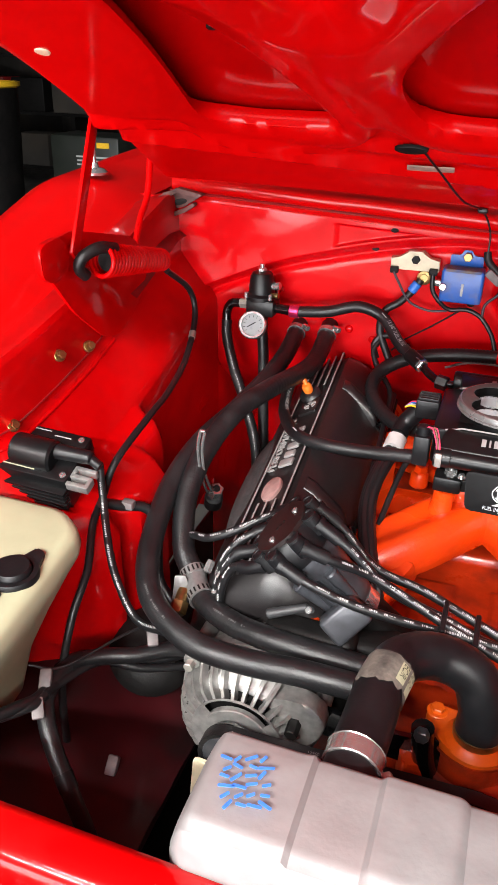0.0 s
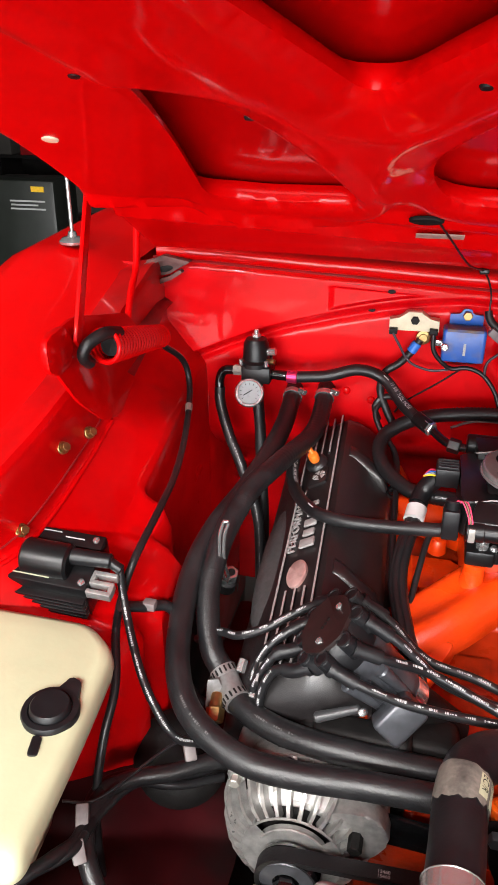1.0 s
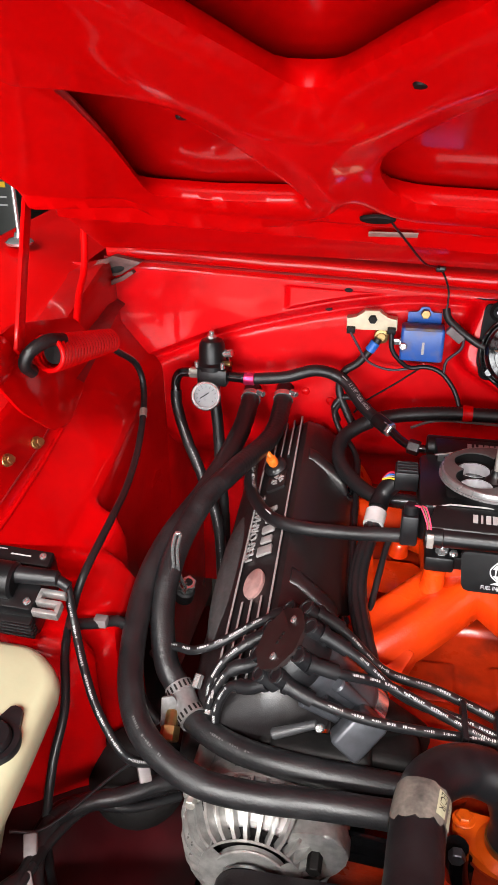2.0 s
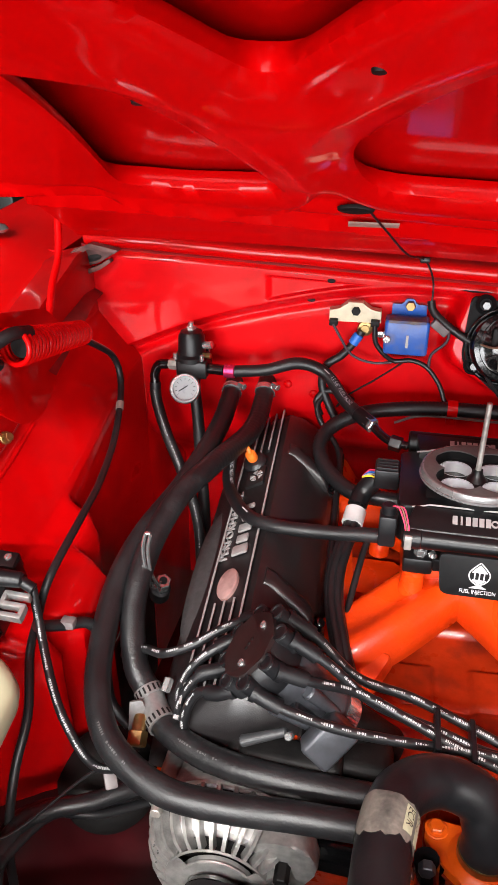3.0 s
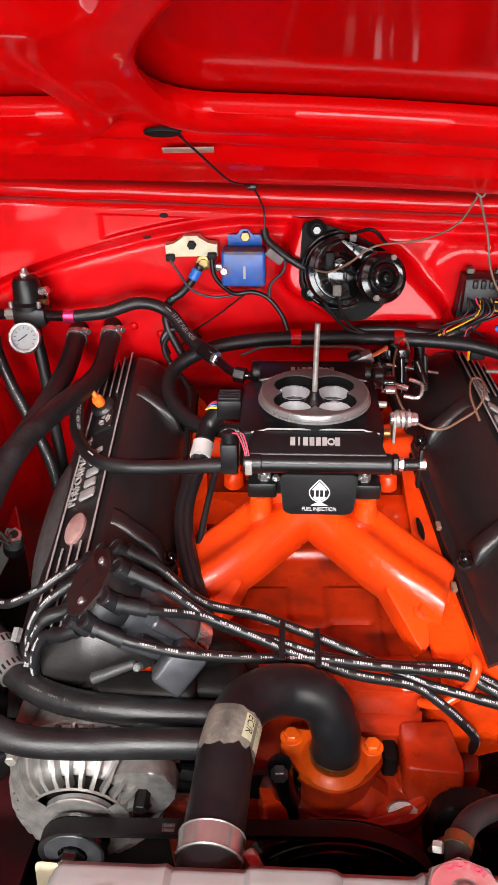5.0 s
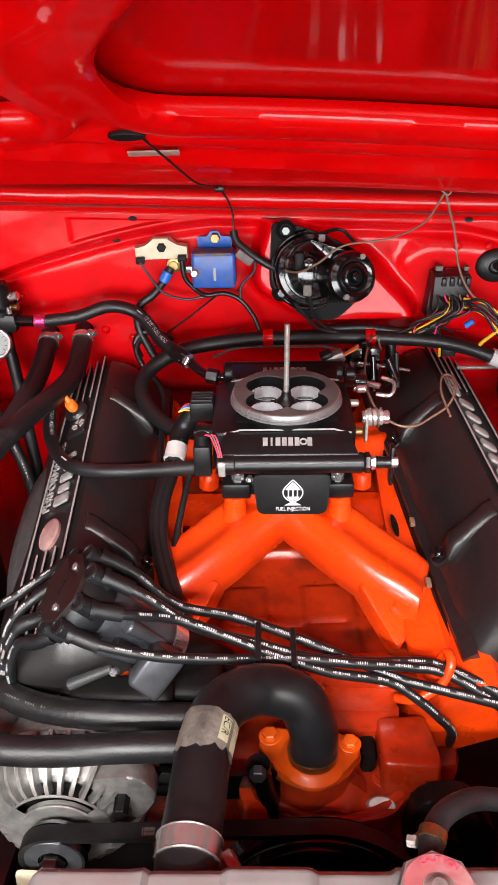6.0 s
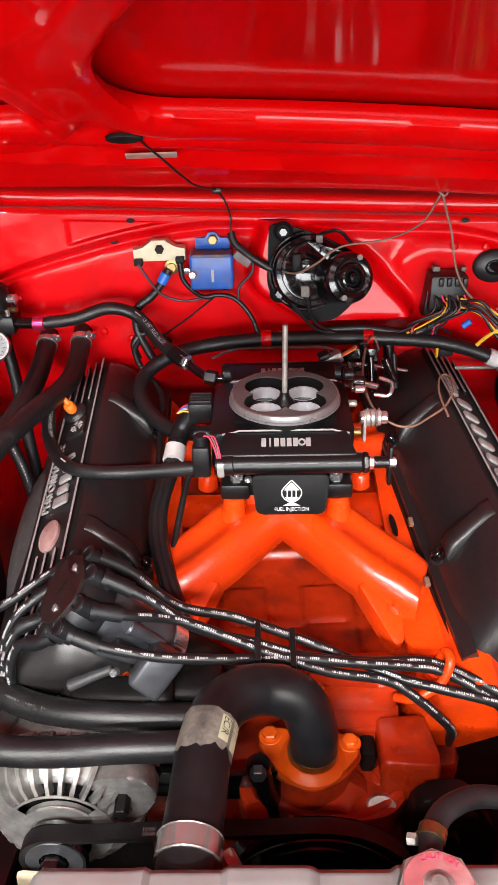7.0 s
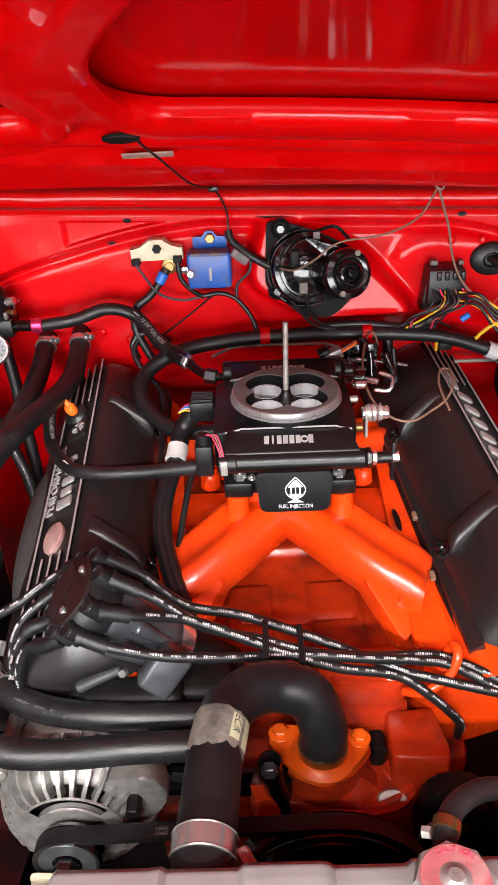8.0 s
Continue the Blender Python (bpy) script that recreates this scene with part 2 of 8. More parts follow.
GLOSS = material("gloss_black_paint", (0.004, 0.004, 0.0045), 0.14, vary=0.2, scale=60, coat=0.5, bump=0.3, bump_scale=70)
RUBBER = material("black_rubber", (0.008, 0.008, 0.009), 0.42, vary=0.28, scale=70, bump=0.2, bump_scale=420, dirt=(0.022, 0.022, 0.023), dirt_amount=0.3, dirt_scale=30)
RUBBER_SMOOTH = material("smooth_rubber", (0.006, 0.006, 0.007), 0.42, spec=0.35, vary=0.25, scale=60, bump=0.08, bump_scale=350, dirt=(0.02, 0.02, 0.021), dirt_amount=0.2, dirt_scale=25)
SHIELDBLACK = material("satin_black_plate", (0.007, 0.007, 0.0075), 0.6, vary=0.15, scale=90, spec=0.15, rough_vary=0.05)
FADED = material("faded_print", (0.085, 0.085, 0.085), 0.6, vary=0.4, scale=500)
LOOM = material("loom_plastic", (0.009, 0.009, 0.01), 0.38, vary=0.3, scale=200, bump=0.2, bump_scale=500)
WIRE = material("wire_sleeve", (0.009, 0.009, 0.01), 0.36, vary=0.2, scale=200, bump=0.1, bump_scale=500)
PRINT = material("white_print", (0.42, 0.42, 0.42), 0.6, vary=0.2, scale=800)
CAST = material("cast_aluminium", (0.46, 0.455, 0.44), 0.36, metal=0.7, vary=0.2, scale=90, bump=0.25, bump_scale=500, dirt=(0.10, 0.095, 0.09), dirt_amount=0.6, dirt_scale=26)
CONNECTOR = material("dirty_pale_plastic", (0.17, 0.145, 0.145), 0.5, vary=0.15, scale=80, dirt=(0.10, 0.08, 0.08), dirt_amount=0.6, dirt_scale=50)
WINDING = material("pale_winding", (0.62, 0.61, 0.60), 0.5, metal=0.2, vary=0.15, scale=120, bump=0.2, bump_scale=500)
BORE = material("bright_bore", (0.62, 0.63, 0.66), 0.32, metal=0.45, vary=0.06, scale=200)
MACHINED = material("machined_aluminium", (0.26, 0.255, 0.255), 0.3, metal=0.6, vary=0.1, scale=240, bump=0.04, bump_scale=900)
RINGMETAL = material("anodised_ring", (0.12, 0.118, 0.117), 0.42, metal=0.25, vary=0.1, scale=200, bump=0.05, bump_scale=900)
CHROME = material("bright_plating", (0.60, 0.60, 0.60), 0.18, metal=0.85, vary=0.08, scale=150, dirt=(0.35, 0.32, 0.28), dirt_amount=0.3)
ZINC = material("zinc_plating", (0.44, 0.42, 0.39), 0.36, metal=0.55, vary=0.2, scale=160, dirt=(0.24, 0.2, 0.13), dirt_amount=0.5)
BRASS = material("brass", (0.36, 0.24, 0.10), 0.32, metal=0.95, vary=0.2, scale=120, dirt=(0.2, 0.1, 0.03), dirt_amount=0.5)
TANKWHITE = material("translucent_tank_plastic", (0.43, 0.44, 0.29), 0.42, vary=0.05, scale=25, bump=0.08, bump_scale=200, dirt=(0.48, 0.44, 0.28), dirt_amount=0.4)
CERAMIC = material("cream_ceramic", (0.74, 0.67, 0.48), 0.5, vary=0.08, scale=90, bump=0.1, bump_scale=500, dirt=(0.4, 0.33, 0.2), dirt_amount=0.3, dirt_scale=40)
BLUE = material("blue_paint", (0.02, 0.10, 0.42), 0.36, vary=0.12, scale=60, bump=0.08, bump_scale=300, dirt=(0.16, 0.13, 0.12), dirt_amount=0.75, dirt_scale=32)
BLUEPLAST = material("blue_plastic", (0.02, 0.16, 0.62), 0.4, vary=0.1, scale=90)
WHITETAPE = material("white_tape", (0.60, 0.59, 0.59), 0.55, vary=0.06, scale=120, dirt=(0.45, 0.42, 0.4), dirt_amount=0.4, dirt_scale=60)
# tan colour of a reflection in the hood's paint
PALE_PATCH = material("pale_reflection", (0.42, 0.29, 0.24), 0.5, vary=0.25, scale=120, dirt=(0.16, 0.05, 0.04), dirt_amount=0.6, dirt_scale=60, bump=0.2, bump_scale=200)
DISTDARK = material("dark_cast_metal", (0.035, 0.036, 0.038), 0.4, vary=0.25, scale=90, bump=0.2, bump_scale=300)
LABEL = material("old_paper_label", (0.15, 0.138, 0.118), 0.6, vary=0.2, scale=220, dirt=(0.03, 0.028, 0.026), dirt_amount=0.85, dirt_scale=45)
LABELTXT = material("label_print", (0.42, 0.42, 0.28), 0.6, vary=0.1, scale=220)
RAD = material("worn_grey_paint", (0.285, 0.282, 0.284), 0.45, metal=0.2, vary=0.1, scale=40, dirt=(0.30, 0.20, 0.20), dirt_amount=0.4, dirt_scale=7, bump=0.14, bump_scale=140)
BLUEMARK = material("blue_paint_mark", (0.05, 0.20, 0.75), 0.6, vary=0.2, scale=160)
CHARGER = material("dark_green_plastic", (0.010, 0.013, 0.010), 0.5, vary=0.2, scale=20)
# near-black for greasy parts; also stands in for shade in holes and gaps
DARK = material("dark_grime_and_shade", (0.006, 0.0055, 0.0055), 0.55, vary=0.4, scale=40, bump=0.4, bump_scale=120, dirt=(0.014, 0.011, 0.010), dirt_amount=0.5, spec=0.2)
CAPBROWN = material("brown_cap_plastic", (0.012, 0.0070, 0.0068), 0.42, vary=0.2, scale=80, bump=0.06, bump_scale=400)
DISTGREY = material("grey_cast_housing", (0.060, 0.063, 0.072), 0.34, metal=0.4, vary=0.2, scale=80, bump=0.08, bump_scale=300)
TERMINAL = material("plug_orange", (0.80, 0.17, 0.015), 0.4, vary=0.1, scale=90)
TAN = material("tan_wire", (0.21, 0.125, 0.085), 0.45, vary=0.15, scale=150)
YELLOW = material("yellow_wire", (0.80, 0.48, 0.02), 0.45, vary=0.1, scale=100)
PINK = material("pink_wire", (0.78, 0.05, 0.12), 0.45, vary=0.1, scale=100)
PURPLE = material("purple_wire", (0.05, 0.035, 0.045), 0.45, vary=0.1, scale=100)
PINKANO = material("pink_anodised", (0.62, 0.03, 0.12), 0.3, metal=0.7, vary=0.1, scale=100)
DIALFACE = material("pale_dial", (0.34, 0.36, 0.37), 0.35, vary=0.04, scale=100)
CLAMPBAND = material("polished_band", (0.46, 0.43, 0.42), 0.24, metal=0.8, vary=0.08, scale=120)
DIAL = material("white_dial", (0.62, 0.63, 0.64), 0.4, vary=0.03, scale=100)
CAPRED = material("red_cap_decal", (0.36, 0.10, 0.11), 0.45, vary=0.15, scale=90, dirt=(0.6, 0.5, 0.48), dirt_amount=0.35, dirt_scale=50)
PADBROWN = material("pink_enamel", (0.48, 0.30, 0.28), 0.45, metal=0.3, vary=0.1, scale=150)
CONCRETE = material("concrete", (0.13, 0.125, 0.115), 0.75, vary=0.2, scale=6, dirt=(0.05, 0.047, 0.043), dirt_amount=0.7, dirt_scale=1.6, bump=0.2, bump_scale=60)
WALLPAINT = material("grey_wall_paint", (0.22, 0.215, 0.21), 0.7, vary=0.05, scale=4, dirt=(0.12, 0.11, 0.10), dirt_amount=0.4, dirt_scale=1.2, bump=0.1, bump_scale=90)
# darkened wall colour: shadow put into the far walls and shelf boxes
SHADOWWALL = material("shadowed_wall", (0.05, 0.045, 0.04), 0.8, vary=0.3, scale=5, dirt=(0.1, 0.08, 0.06), dirt_amount=0.5, dirt_scale=2.0)
GLASS = bpy.data.materials.new("dial_glass")
GLASS.use_nodes = True
GLASS.node_tree.nodes["Principled BSDF"].inputs["Transmission Weight"].default_value = 1.0
GLASS.node_tree.nodes["Principled BSDF"].inputs["Roughness"].default_value = 0.03
LAMPGLOW = bpy.data.materials.new("lamp_glow")
LAMPGLOW.use_nodes = True
LAMPGLOW.node_tree.nodes["Principled BSDF"].inputs["Emission Color"].default_value = (1, 0.98, 0.95, 1)
LAMPGLOW.node_tree.nodes["Principled BSDF"].inputs["Emission Strength"].default_value = 6.0

# ---- the garage ----
bm = bmesh.new()
grid(bm, 12, 12, lambda u, v: Vector((-300 + 600 * u, -300 + 600 * v, -0.02)))
tagged(part("ground", bm, CONCRETE), "pale concrete driveway and ground", "ground", kind="structure")
bm = box(bmesh.new(), (-0.5, 1.75, -0.005), (11.0, 13.5, 0.02))
tagged(part("floor", bm, CONCRETE), "stained grey concrete garage floor", "floor", kind="structure")
bm = box(bmesh.new(), (-0.5, 1.75, 2.95), (11.2, 13.7, 0.1))
tagged(part("ceiling", bm, WALLPAINT), "grey painted garage ceiling", "ceiling", kind="structure")
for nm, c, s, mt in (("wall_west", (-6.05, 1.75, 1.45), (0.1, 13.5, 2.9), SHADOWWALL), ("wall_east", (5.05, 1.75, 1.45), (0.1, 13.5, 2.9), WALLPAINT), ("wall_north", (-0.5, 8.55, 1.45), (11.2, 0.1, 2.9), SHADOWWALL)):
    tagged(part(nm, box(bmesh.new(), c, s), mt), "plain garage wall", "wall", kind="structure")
# unseen wall, its opening sized to the assumed door light
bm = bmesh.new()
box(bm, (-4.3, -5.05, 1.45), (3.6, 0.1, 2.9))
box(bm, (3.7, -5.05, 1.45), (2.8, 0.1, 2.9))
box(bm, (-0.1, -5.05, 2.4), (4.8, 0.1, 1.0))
tagged(part("wall_south", bm, WALLPAINT), "unseen garage wall with an opening for the door light", "wall", kind="structure")
# fixtures added where the tube lamps hang, out of view
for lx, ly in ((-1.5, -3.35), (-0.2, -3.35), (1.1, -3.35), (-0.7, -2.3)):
    lamp = thing("added_ceiling_light", "unseen tube fixture added under the ceiling for the bay's lamps", "lamp", "garage tube lights")
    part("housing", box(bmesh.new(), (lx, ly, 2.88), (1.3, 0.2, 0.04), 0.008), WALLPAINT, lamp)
    part("tube", rod(bmesh.new(), (lx - 0.6, ly, 2.83), (lx + 0.6, ly, 2.83), 0.016), LAMPGLOW, lamp, "glowing tube of the added fixture")

# dark clutter along the far wall
rnd = random.Random(4)
shelf = thing("storage_shelf", "dark steel shelf full of shadowed boxes", "shelf")
for sx in (-5.6, -4.3, -3.0):
    part("post", box(bmesh.new(), (sx, 6.2, 0.85), (0.05, 0.4, 1.7)), DARK, shelf)
for sz in (0.35, 0.85, 1.35):
    part("board", box(bmesh.new(), (-4.3, 6.2, sz), (2.7, 0.45, 0.03)), DARK, shelf)
for i in range(9):
    crate = thing("storage_box", "dark box on the shelf", "box", "boxes on the shelf")
    part("body", box(bmesh.new(), (-5.2 + (i % 5) * 0.45, 6.1, (0.365, 0.865)[i // 5] + 0.15), (0.36, 0.3, 0.3), 0.01), (DARK, SHADOWWALL, RED_OLD)[i % 3], crate)
bin_ = thing("floor_bin", "dark plastic bin with a yellow rim on the garage floor", "bin")
part("body", lathe(bmesh.new(), [(0, 0), (0.22, 0), (0.26, 0.90), (0.24, 0.90), (0.2, 0.02)], pose(-3.5, 3.55, 0.0)), DARK, bin_)
part("rim", lathe(bmesh.new(), [(0.265, 0.93), (0.285, 0.94), (0.285, 0.965), (0.255, 0.965), (0.265, 0.93)], pose(-3.5, 3.55, 0.25)), YELLOW, bin_, "yellow rim")
part("upper", lathe(bmesh.new(), [(0.26, 0.90), (0.265, 1.19), (0.245, 1.19), (0.24, 0.90)], pose(-3.5, 3.55, 0.0)), DARK, bin_)
creeper = thing("battery_charger", "dark grey charger box with printed front and yellow badge", "charger")
part("body", box(bmesh.new(), (-2.52, 3.36, 0.48), (0.46, 0.3, 0.96), 0.02), CHARGER, creeper)
part("badge", box(bmesh.new(), (-2.39, 3.205, 0.912), (0.08, 0.006, 0.03)), YELLOW, creeper, "yellow badge")
for k in range(3):
    part("lettering", box(bmesh.new(), (-2.46 - 0.02 * (k % 2), 3.205, 0.845 - k * 0.022), (0.22 - 0.05 * (k == 1), 0.006, 0.009)), PRINT, creeper, "white bars of print")

# ---- the car's body round the engine bay ----
car = thing("car", "bright red classic car body, engine bay open", "car")
CX = 0.05


def lip_z(y):
    """Height of the fender's inner lip."""
    return float(np.interp(y, (-0.7, -0.25, -0.08, 0.07, 0.2, 0.5), (0.97, 1.06, 1.096, 1.14, 1.18, 1.2)))


ARC = ((-0.62, 0.99), (-0.545, 1.028), (-0.452, 1.068), (-0.402, 1.092), (-0.328, 1.112), (-0.206, 1.143), (-0.1, 1.157), (0.05, 1.163), (0.2, 1.15), (0.3, 1.133), (0.42, 1.09), (0.6, 1.03), (0.75, 1.0))
PAD = rounded(((-0.044, 1.085), (-0.022, 1.166), (0.066, 1.140), (0.116, 1.112), (0.180, 1.049), (0.193, 1.020), (0.040, 1.017), (-0.034, 1.062)), 0.014)
PAD2 = rounded(((0.165, 1.10), (0.20, 1.125), (0.34, 1.115), (0.36, 1.0), (0.2, 1.0)), 0.03)


def crease(x):
    return min(float(np.interp(x, ARCX, ARCZ)), cowl_z(x) - 0.051)


def cowl_z(x):
    return 1.203 - 0.04 * x


ARCX = np.linspace(-0.64, 0.76, 141)
ARCZ = np.interp(ARCX, [a for a, _ in ARC], [b for _, b in ARC])
ARCZ[6:-6] = np.convolve(ARCZ, np.ones(13) / 13, "same")[6:-6]


def wall_row(x, v):
    """Rows of the sheet follow the crease."""
    arc = crease(x)
    if v < 0.6:
        return 0.45 + (arc - 0.02 - 0.45) * v / 0.6
    if v < 0.85:
        return arc - 0.02 + 0.03 * (v - 0.6) / 0.25
    return arc + 0.01 + (cowl_z(x) - 0.041 - arc - 0.01) * (v - 0.85) / 0.15


def wall_y(x, z):
    """The pressed firewall: a flat field, a proud plenum above a curved crease, raised pads."""
    arc = crease(x)
    y = 0.252 - 0.012 * smooth01(arc - 0.004, arc + 0.008, z) + 0.006 * math.exp(-((z - arc + 0.008) / 0.006) ** 2)
    d = poly_distance(PAD, x, z)
    y += (0.214 + 0.11 * (z - 1.085) - y) * smooth01(0.009, -0.009, d)
    d = poly_distance(PAD2, x, z)
    y -= 0.009 * smooth01(0.015, -0.01, d)
    y += 0.05 * smooth01(0.93, 0.78, z) * smooth01(0.34, 0.2, abs(x)) + 0.22 * smooth01(0.93, 0.72, z)
    y += 0.006 * smooth01(-0.300, -0.292, x) * smooth01(-0.125, -0.133, x) * smooth01(cowl_z(x) - 0.047, cowl_z(x) - 0.050, z) * smooth01(arc + 0.010, arc + 0.014, z)
    y += 0.0012 * noise.noise(Vector((x * 9, z * 9, 1.0)))
    return y


bm = grid(bmesh.new(), 320, 210, lambda u, v: (lambda x, z: Vector((x, wall_y(x, z), z)))(-0.64 + 1.40 * u, wall_row(-0.64 + 1.40 * u, v)))
part("firewall", bm, RED_WALL, car, "glossy red firewall with pressed pads", 60)

# cowl lip between the firewall and the hood gap
LIP = ((0.240, -0.041), (0.2405, -0.037), (0.2445, -0.033), (0.246, -0.0295), (0.239, -0.0275), (0.2355, -0.024), (0.235, -0.012), (0.238, -0.0085), (0.25, -0.006), (0.30, -0.004), (0.55, 0.03))
bm = grid(bmesh.new(), 100, len(LIP) - 1, lambda u, v: (lambda x, p: Vector((x, p[0], cowl_z(x) + p[1] + 0.001 * noise.noise(Vector((x * 14, p[0] * 30, 0))))))(-0.572 + 1.332 * u, LIP[min(int(round(v * (len(LIP) - 1))), len(LIP) - 1)]))
part("cowl_panel", bm, RED, car, "red cowl panel with chipped edge", 70)
# sealer and chipped paint along the seam under the hood
bm = bmesh.new()
seam = [Vector((x, 0.245 + 0.0015 * noise.noise(Vector((x * 60, 0, 2))), cowl_z(x) - 0.031)) for x in np.linspace(-0.58, 0.6, 160)]
tube(bm, seam, 0.0028, 6)
part("seam_sealer", bm, RED_OLD, car, "chipped dull sealer bead")
for x, z in ((-0.206, 1.165), (-0.235, 1.132), (-0.08, 1.062), (0.255, 1.155)):
    y = wall_y(x, z)
    part("hole", lathe(bmesh.new(), [(0, 0), (0.0042, 0), (0.005, 0.0004), (0.0054, 0)], pose(x, y - 0.0012, z, 90) @ Matrix.Diagonal((1.1, 0.6, 1, 1)), 14), DARK, car, "small dark hole in the firewall")
for x, z in ((-0.385, 1.052), (-0.31, 1.013), (-0.265, 0.998), (-0.225, 0.985), (0.29, 1.115), (0.245, 1.118)):
    part("plug_button", lathe(bmesh.new(), [(0, 0.003), (0.004, 0.0027), (0.0062, 0.0012), (0.0068, 0)], pose(x, wall_y(x, z), z, 90), 16), RED, car)


def apron(side):
    """Inner fender with its lip, wheel housing bulges and fender top."""
    prof = ((-0.055, 0.0), (-0.004, 0.012), (0.0, 0.004), (0.002, -0.012), (0.003, -0.055), (0.006, -0.085), (0.032, -0.118), (0.060, -0.150), (0.066, -0.160), (0.068, -0.175), (0.070, -0.31), (0.072, -0.5))

    def at(u, v):
        y = -0.62 + 0.87 * u
        k = v * (len(prof) - 1)
        i = min(int(k), len(prof) - 2)
        a, b = prof[i], prof[i + 1]
        dx, dz = a[0] + (b[0] - a[0]) * (k - i), a[1] + (b[1] - a[1]) * (k - i)
        bulge = 0.042 * smooth01(-0.045, -0.062, y) + 0.034 * smooth01(-0.112, -0.130, y) - 0.020 * smooth01(-0.20, -0.215, y) * smooth01(-0.245, -0.230, y)
        dx += bulge * smooth01(-0.150, -0.185, dz) + 0.002 * noise.noise(Vector((y * 12, dz * 12, 3)))
        dx -= 0.17 * smooth01(-0.24, -0.46, y) * smooth01(-0.04, -0.10, dz)
        x0 = -0.565 - 0.05 * smooth01(-0.15, -0.6, y)
        x = x0 + dx
        return Vector((x if side < 0 else 2 * CX - x, y, lip_z(y) + dz))

    seam = [at(u / 40, 4.6 / 11) + Vector((0.0015 if side < 0 else -0.0015, 0, 0)) for u in range(2, 29)]
    part("seam_gap", tube(bmesh.new(), seam, 0.0013, 6), RED_OLD, car, "dull seam along the inner fender")
    flange = [at(u / 40, 5.2 / 11) for u in range(2, 29)]
    part("flange_bead", tube(bmesh.new(), flange, 0.003, 10), RED_LOW, car)
    part("inner_fender", grid(bmesh.new(), 110, 60, at), RED_LOW, car, "red inner fender with wheel housing bulges", 50)
    out = ((-0.050, 0.0005), (-0.06, 0.0015), (-0.10, 0.018), (-0.16, 0.028), (-0.21, 0.026), (-0.245, 0.01), (-0.27, -0.03), (-0.285, -0.1), (-0.29, -0.35), (-0.28, -0.55))

    def outer(u, v):
        y = -0.75 + 1.6 * u
        k = v * (len(out) - 1)
        i = min(int(k), len(out) - 2)
        a, b = out[i], out[i + 1]
        dx, dz = a[0] + (b[0] - a[0]) * (k - i), a[1] + (b[1] - a[1]) * (k - i)
        x = -0.565 - 0.05 * smooth01(-0.15, -0.6, y) + dx
        return Vector((x if side < 0 else 2 * CX - x, y, lip_z(y) + dz))

    part("fender", grid(bmesh.new(), 60, 48, outer), RED, car, "glossy red front fender", 60)


apron(-1)
apron(1)
# added side panels hide the ground; the lower has shade in its colour
for s in (-1, 1):
    x = -0.497 if s < 0 else 2 * CX + 0.497
    part("kick_panel", box(bmesh.new(), (x - 0.004 * (s < 0) + 0.004 * (s > 0), 0.385, 0.66), (0.006, 0.29, 0.56), 0.001), RED_LOW, car, "shaded red side panel beside the firewall")
    part("lower_panel", box(bmesh.new(), (x - 0.006 * (s < 0) + 0.006 * (s > 0), 0.10, 0.40), (0.006, 0.86, 0.40), 0.001), SHADE_RED, car, "added side panel, darkened for the low bay's shade")
# closing strip from the fender's lip to the cowl corner
for s in (-1, 1):
    def strip(u, v):
        y = 0.02 + 0.24 * u
        x = -0.606 + 0.02 * (1 - u) + 0.055 * v
        return Vector((x if s < 0 else 2 * CX - x, y, lip_z(y) + 0.004 - 0.05 * v ** 0.6 - 0.012 * u))
    part("fender_gutter", grid(bmesh.new(), 20, 8, strip), RED_OLD, car, "dull red gutter at the cowl corner")

# front panel that carries the radiator
bm = bmesh.new()
FP = ((-0.595, 0.60), (-0.598, 0.842), (-0.602, 0.852), (-0.612, 0.856), (-0.632, 0.853), (-0.642, 0.846), (-0.645, 0.835), (-0.65, 0.80), (-0.72, 0.78))
bm = grid(bm, 60, len(FP) - 1, lambda u, v: (lambda p: Vector((-0.62 + 1.34 * u, p[0], p[1] + 0.0006 * noise.noise(Vector((u * 20, v * 9, 5))))))(FP[int(round(v * (len(FP) - 1)))]))
part("front_panel", bm, RED, car, "glossy red radiator support lip", 50)
bm = bmesh.new()
for k in range(14):
    box(bm, (-0.44 + k * 0.022, -0.70, 0.81), (0.006, 0.05, 0.05), 0.001)
part("grille", bm, ZINC, car, "dull metal grille bars behind the lip")
# dark plate and rails added so that no lit ground shows below
part("crossmember", box(bmesh.new(), (CX, -0.2, 0.40), (0.9, 0.9, 0.05), 0.01), DARK, car, "dark plate added under the bay to hide lit ground")
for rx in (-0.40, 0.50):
    part("frame_rail", box(bmesh.new(), (rx, -0.2, 0.50), (0.08, 0.9, 0.12), 0.01), SHADE_RED, car, "added frame rail, darkened for the low bay's shade")
# added sheet whose dark colour stands in for the corner's shade
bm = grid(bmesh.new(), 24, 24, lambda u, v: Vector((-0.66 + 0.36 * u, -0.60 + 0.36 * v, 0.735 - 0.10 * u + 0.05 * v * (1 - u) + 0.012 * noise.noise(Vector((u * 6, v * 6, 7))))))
part("shade_sheet", bm, SHADE_RED, car, "added dark red sheet for the shade low in the corner", 60)
# the rest of the shell: bumper, doors, windscreen, roof
bm = box(bmesh.new(), (CX, -0.95, 0.5), (1.6, 0.12, 0.16), 0.03)
part("bumper", bm, CHROME, car, "bright front bumper")
bm = bmesh.new()
grid(bm, 12, 6, lambda u, v: Vector((CX - 0.72 + 1.44 * u, 0.62 + 0.35 * v, 1.235 + 0.40 * v)))
part("windscreen", bm, GLOSS, car, "dark windscreen")
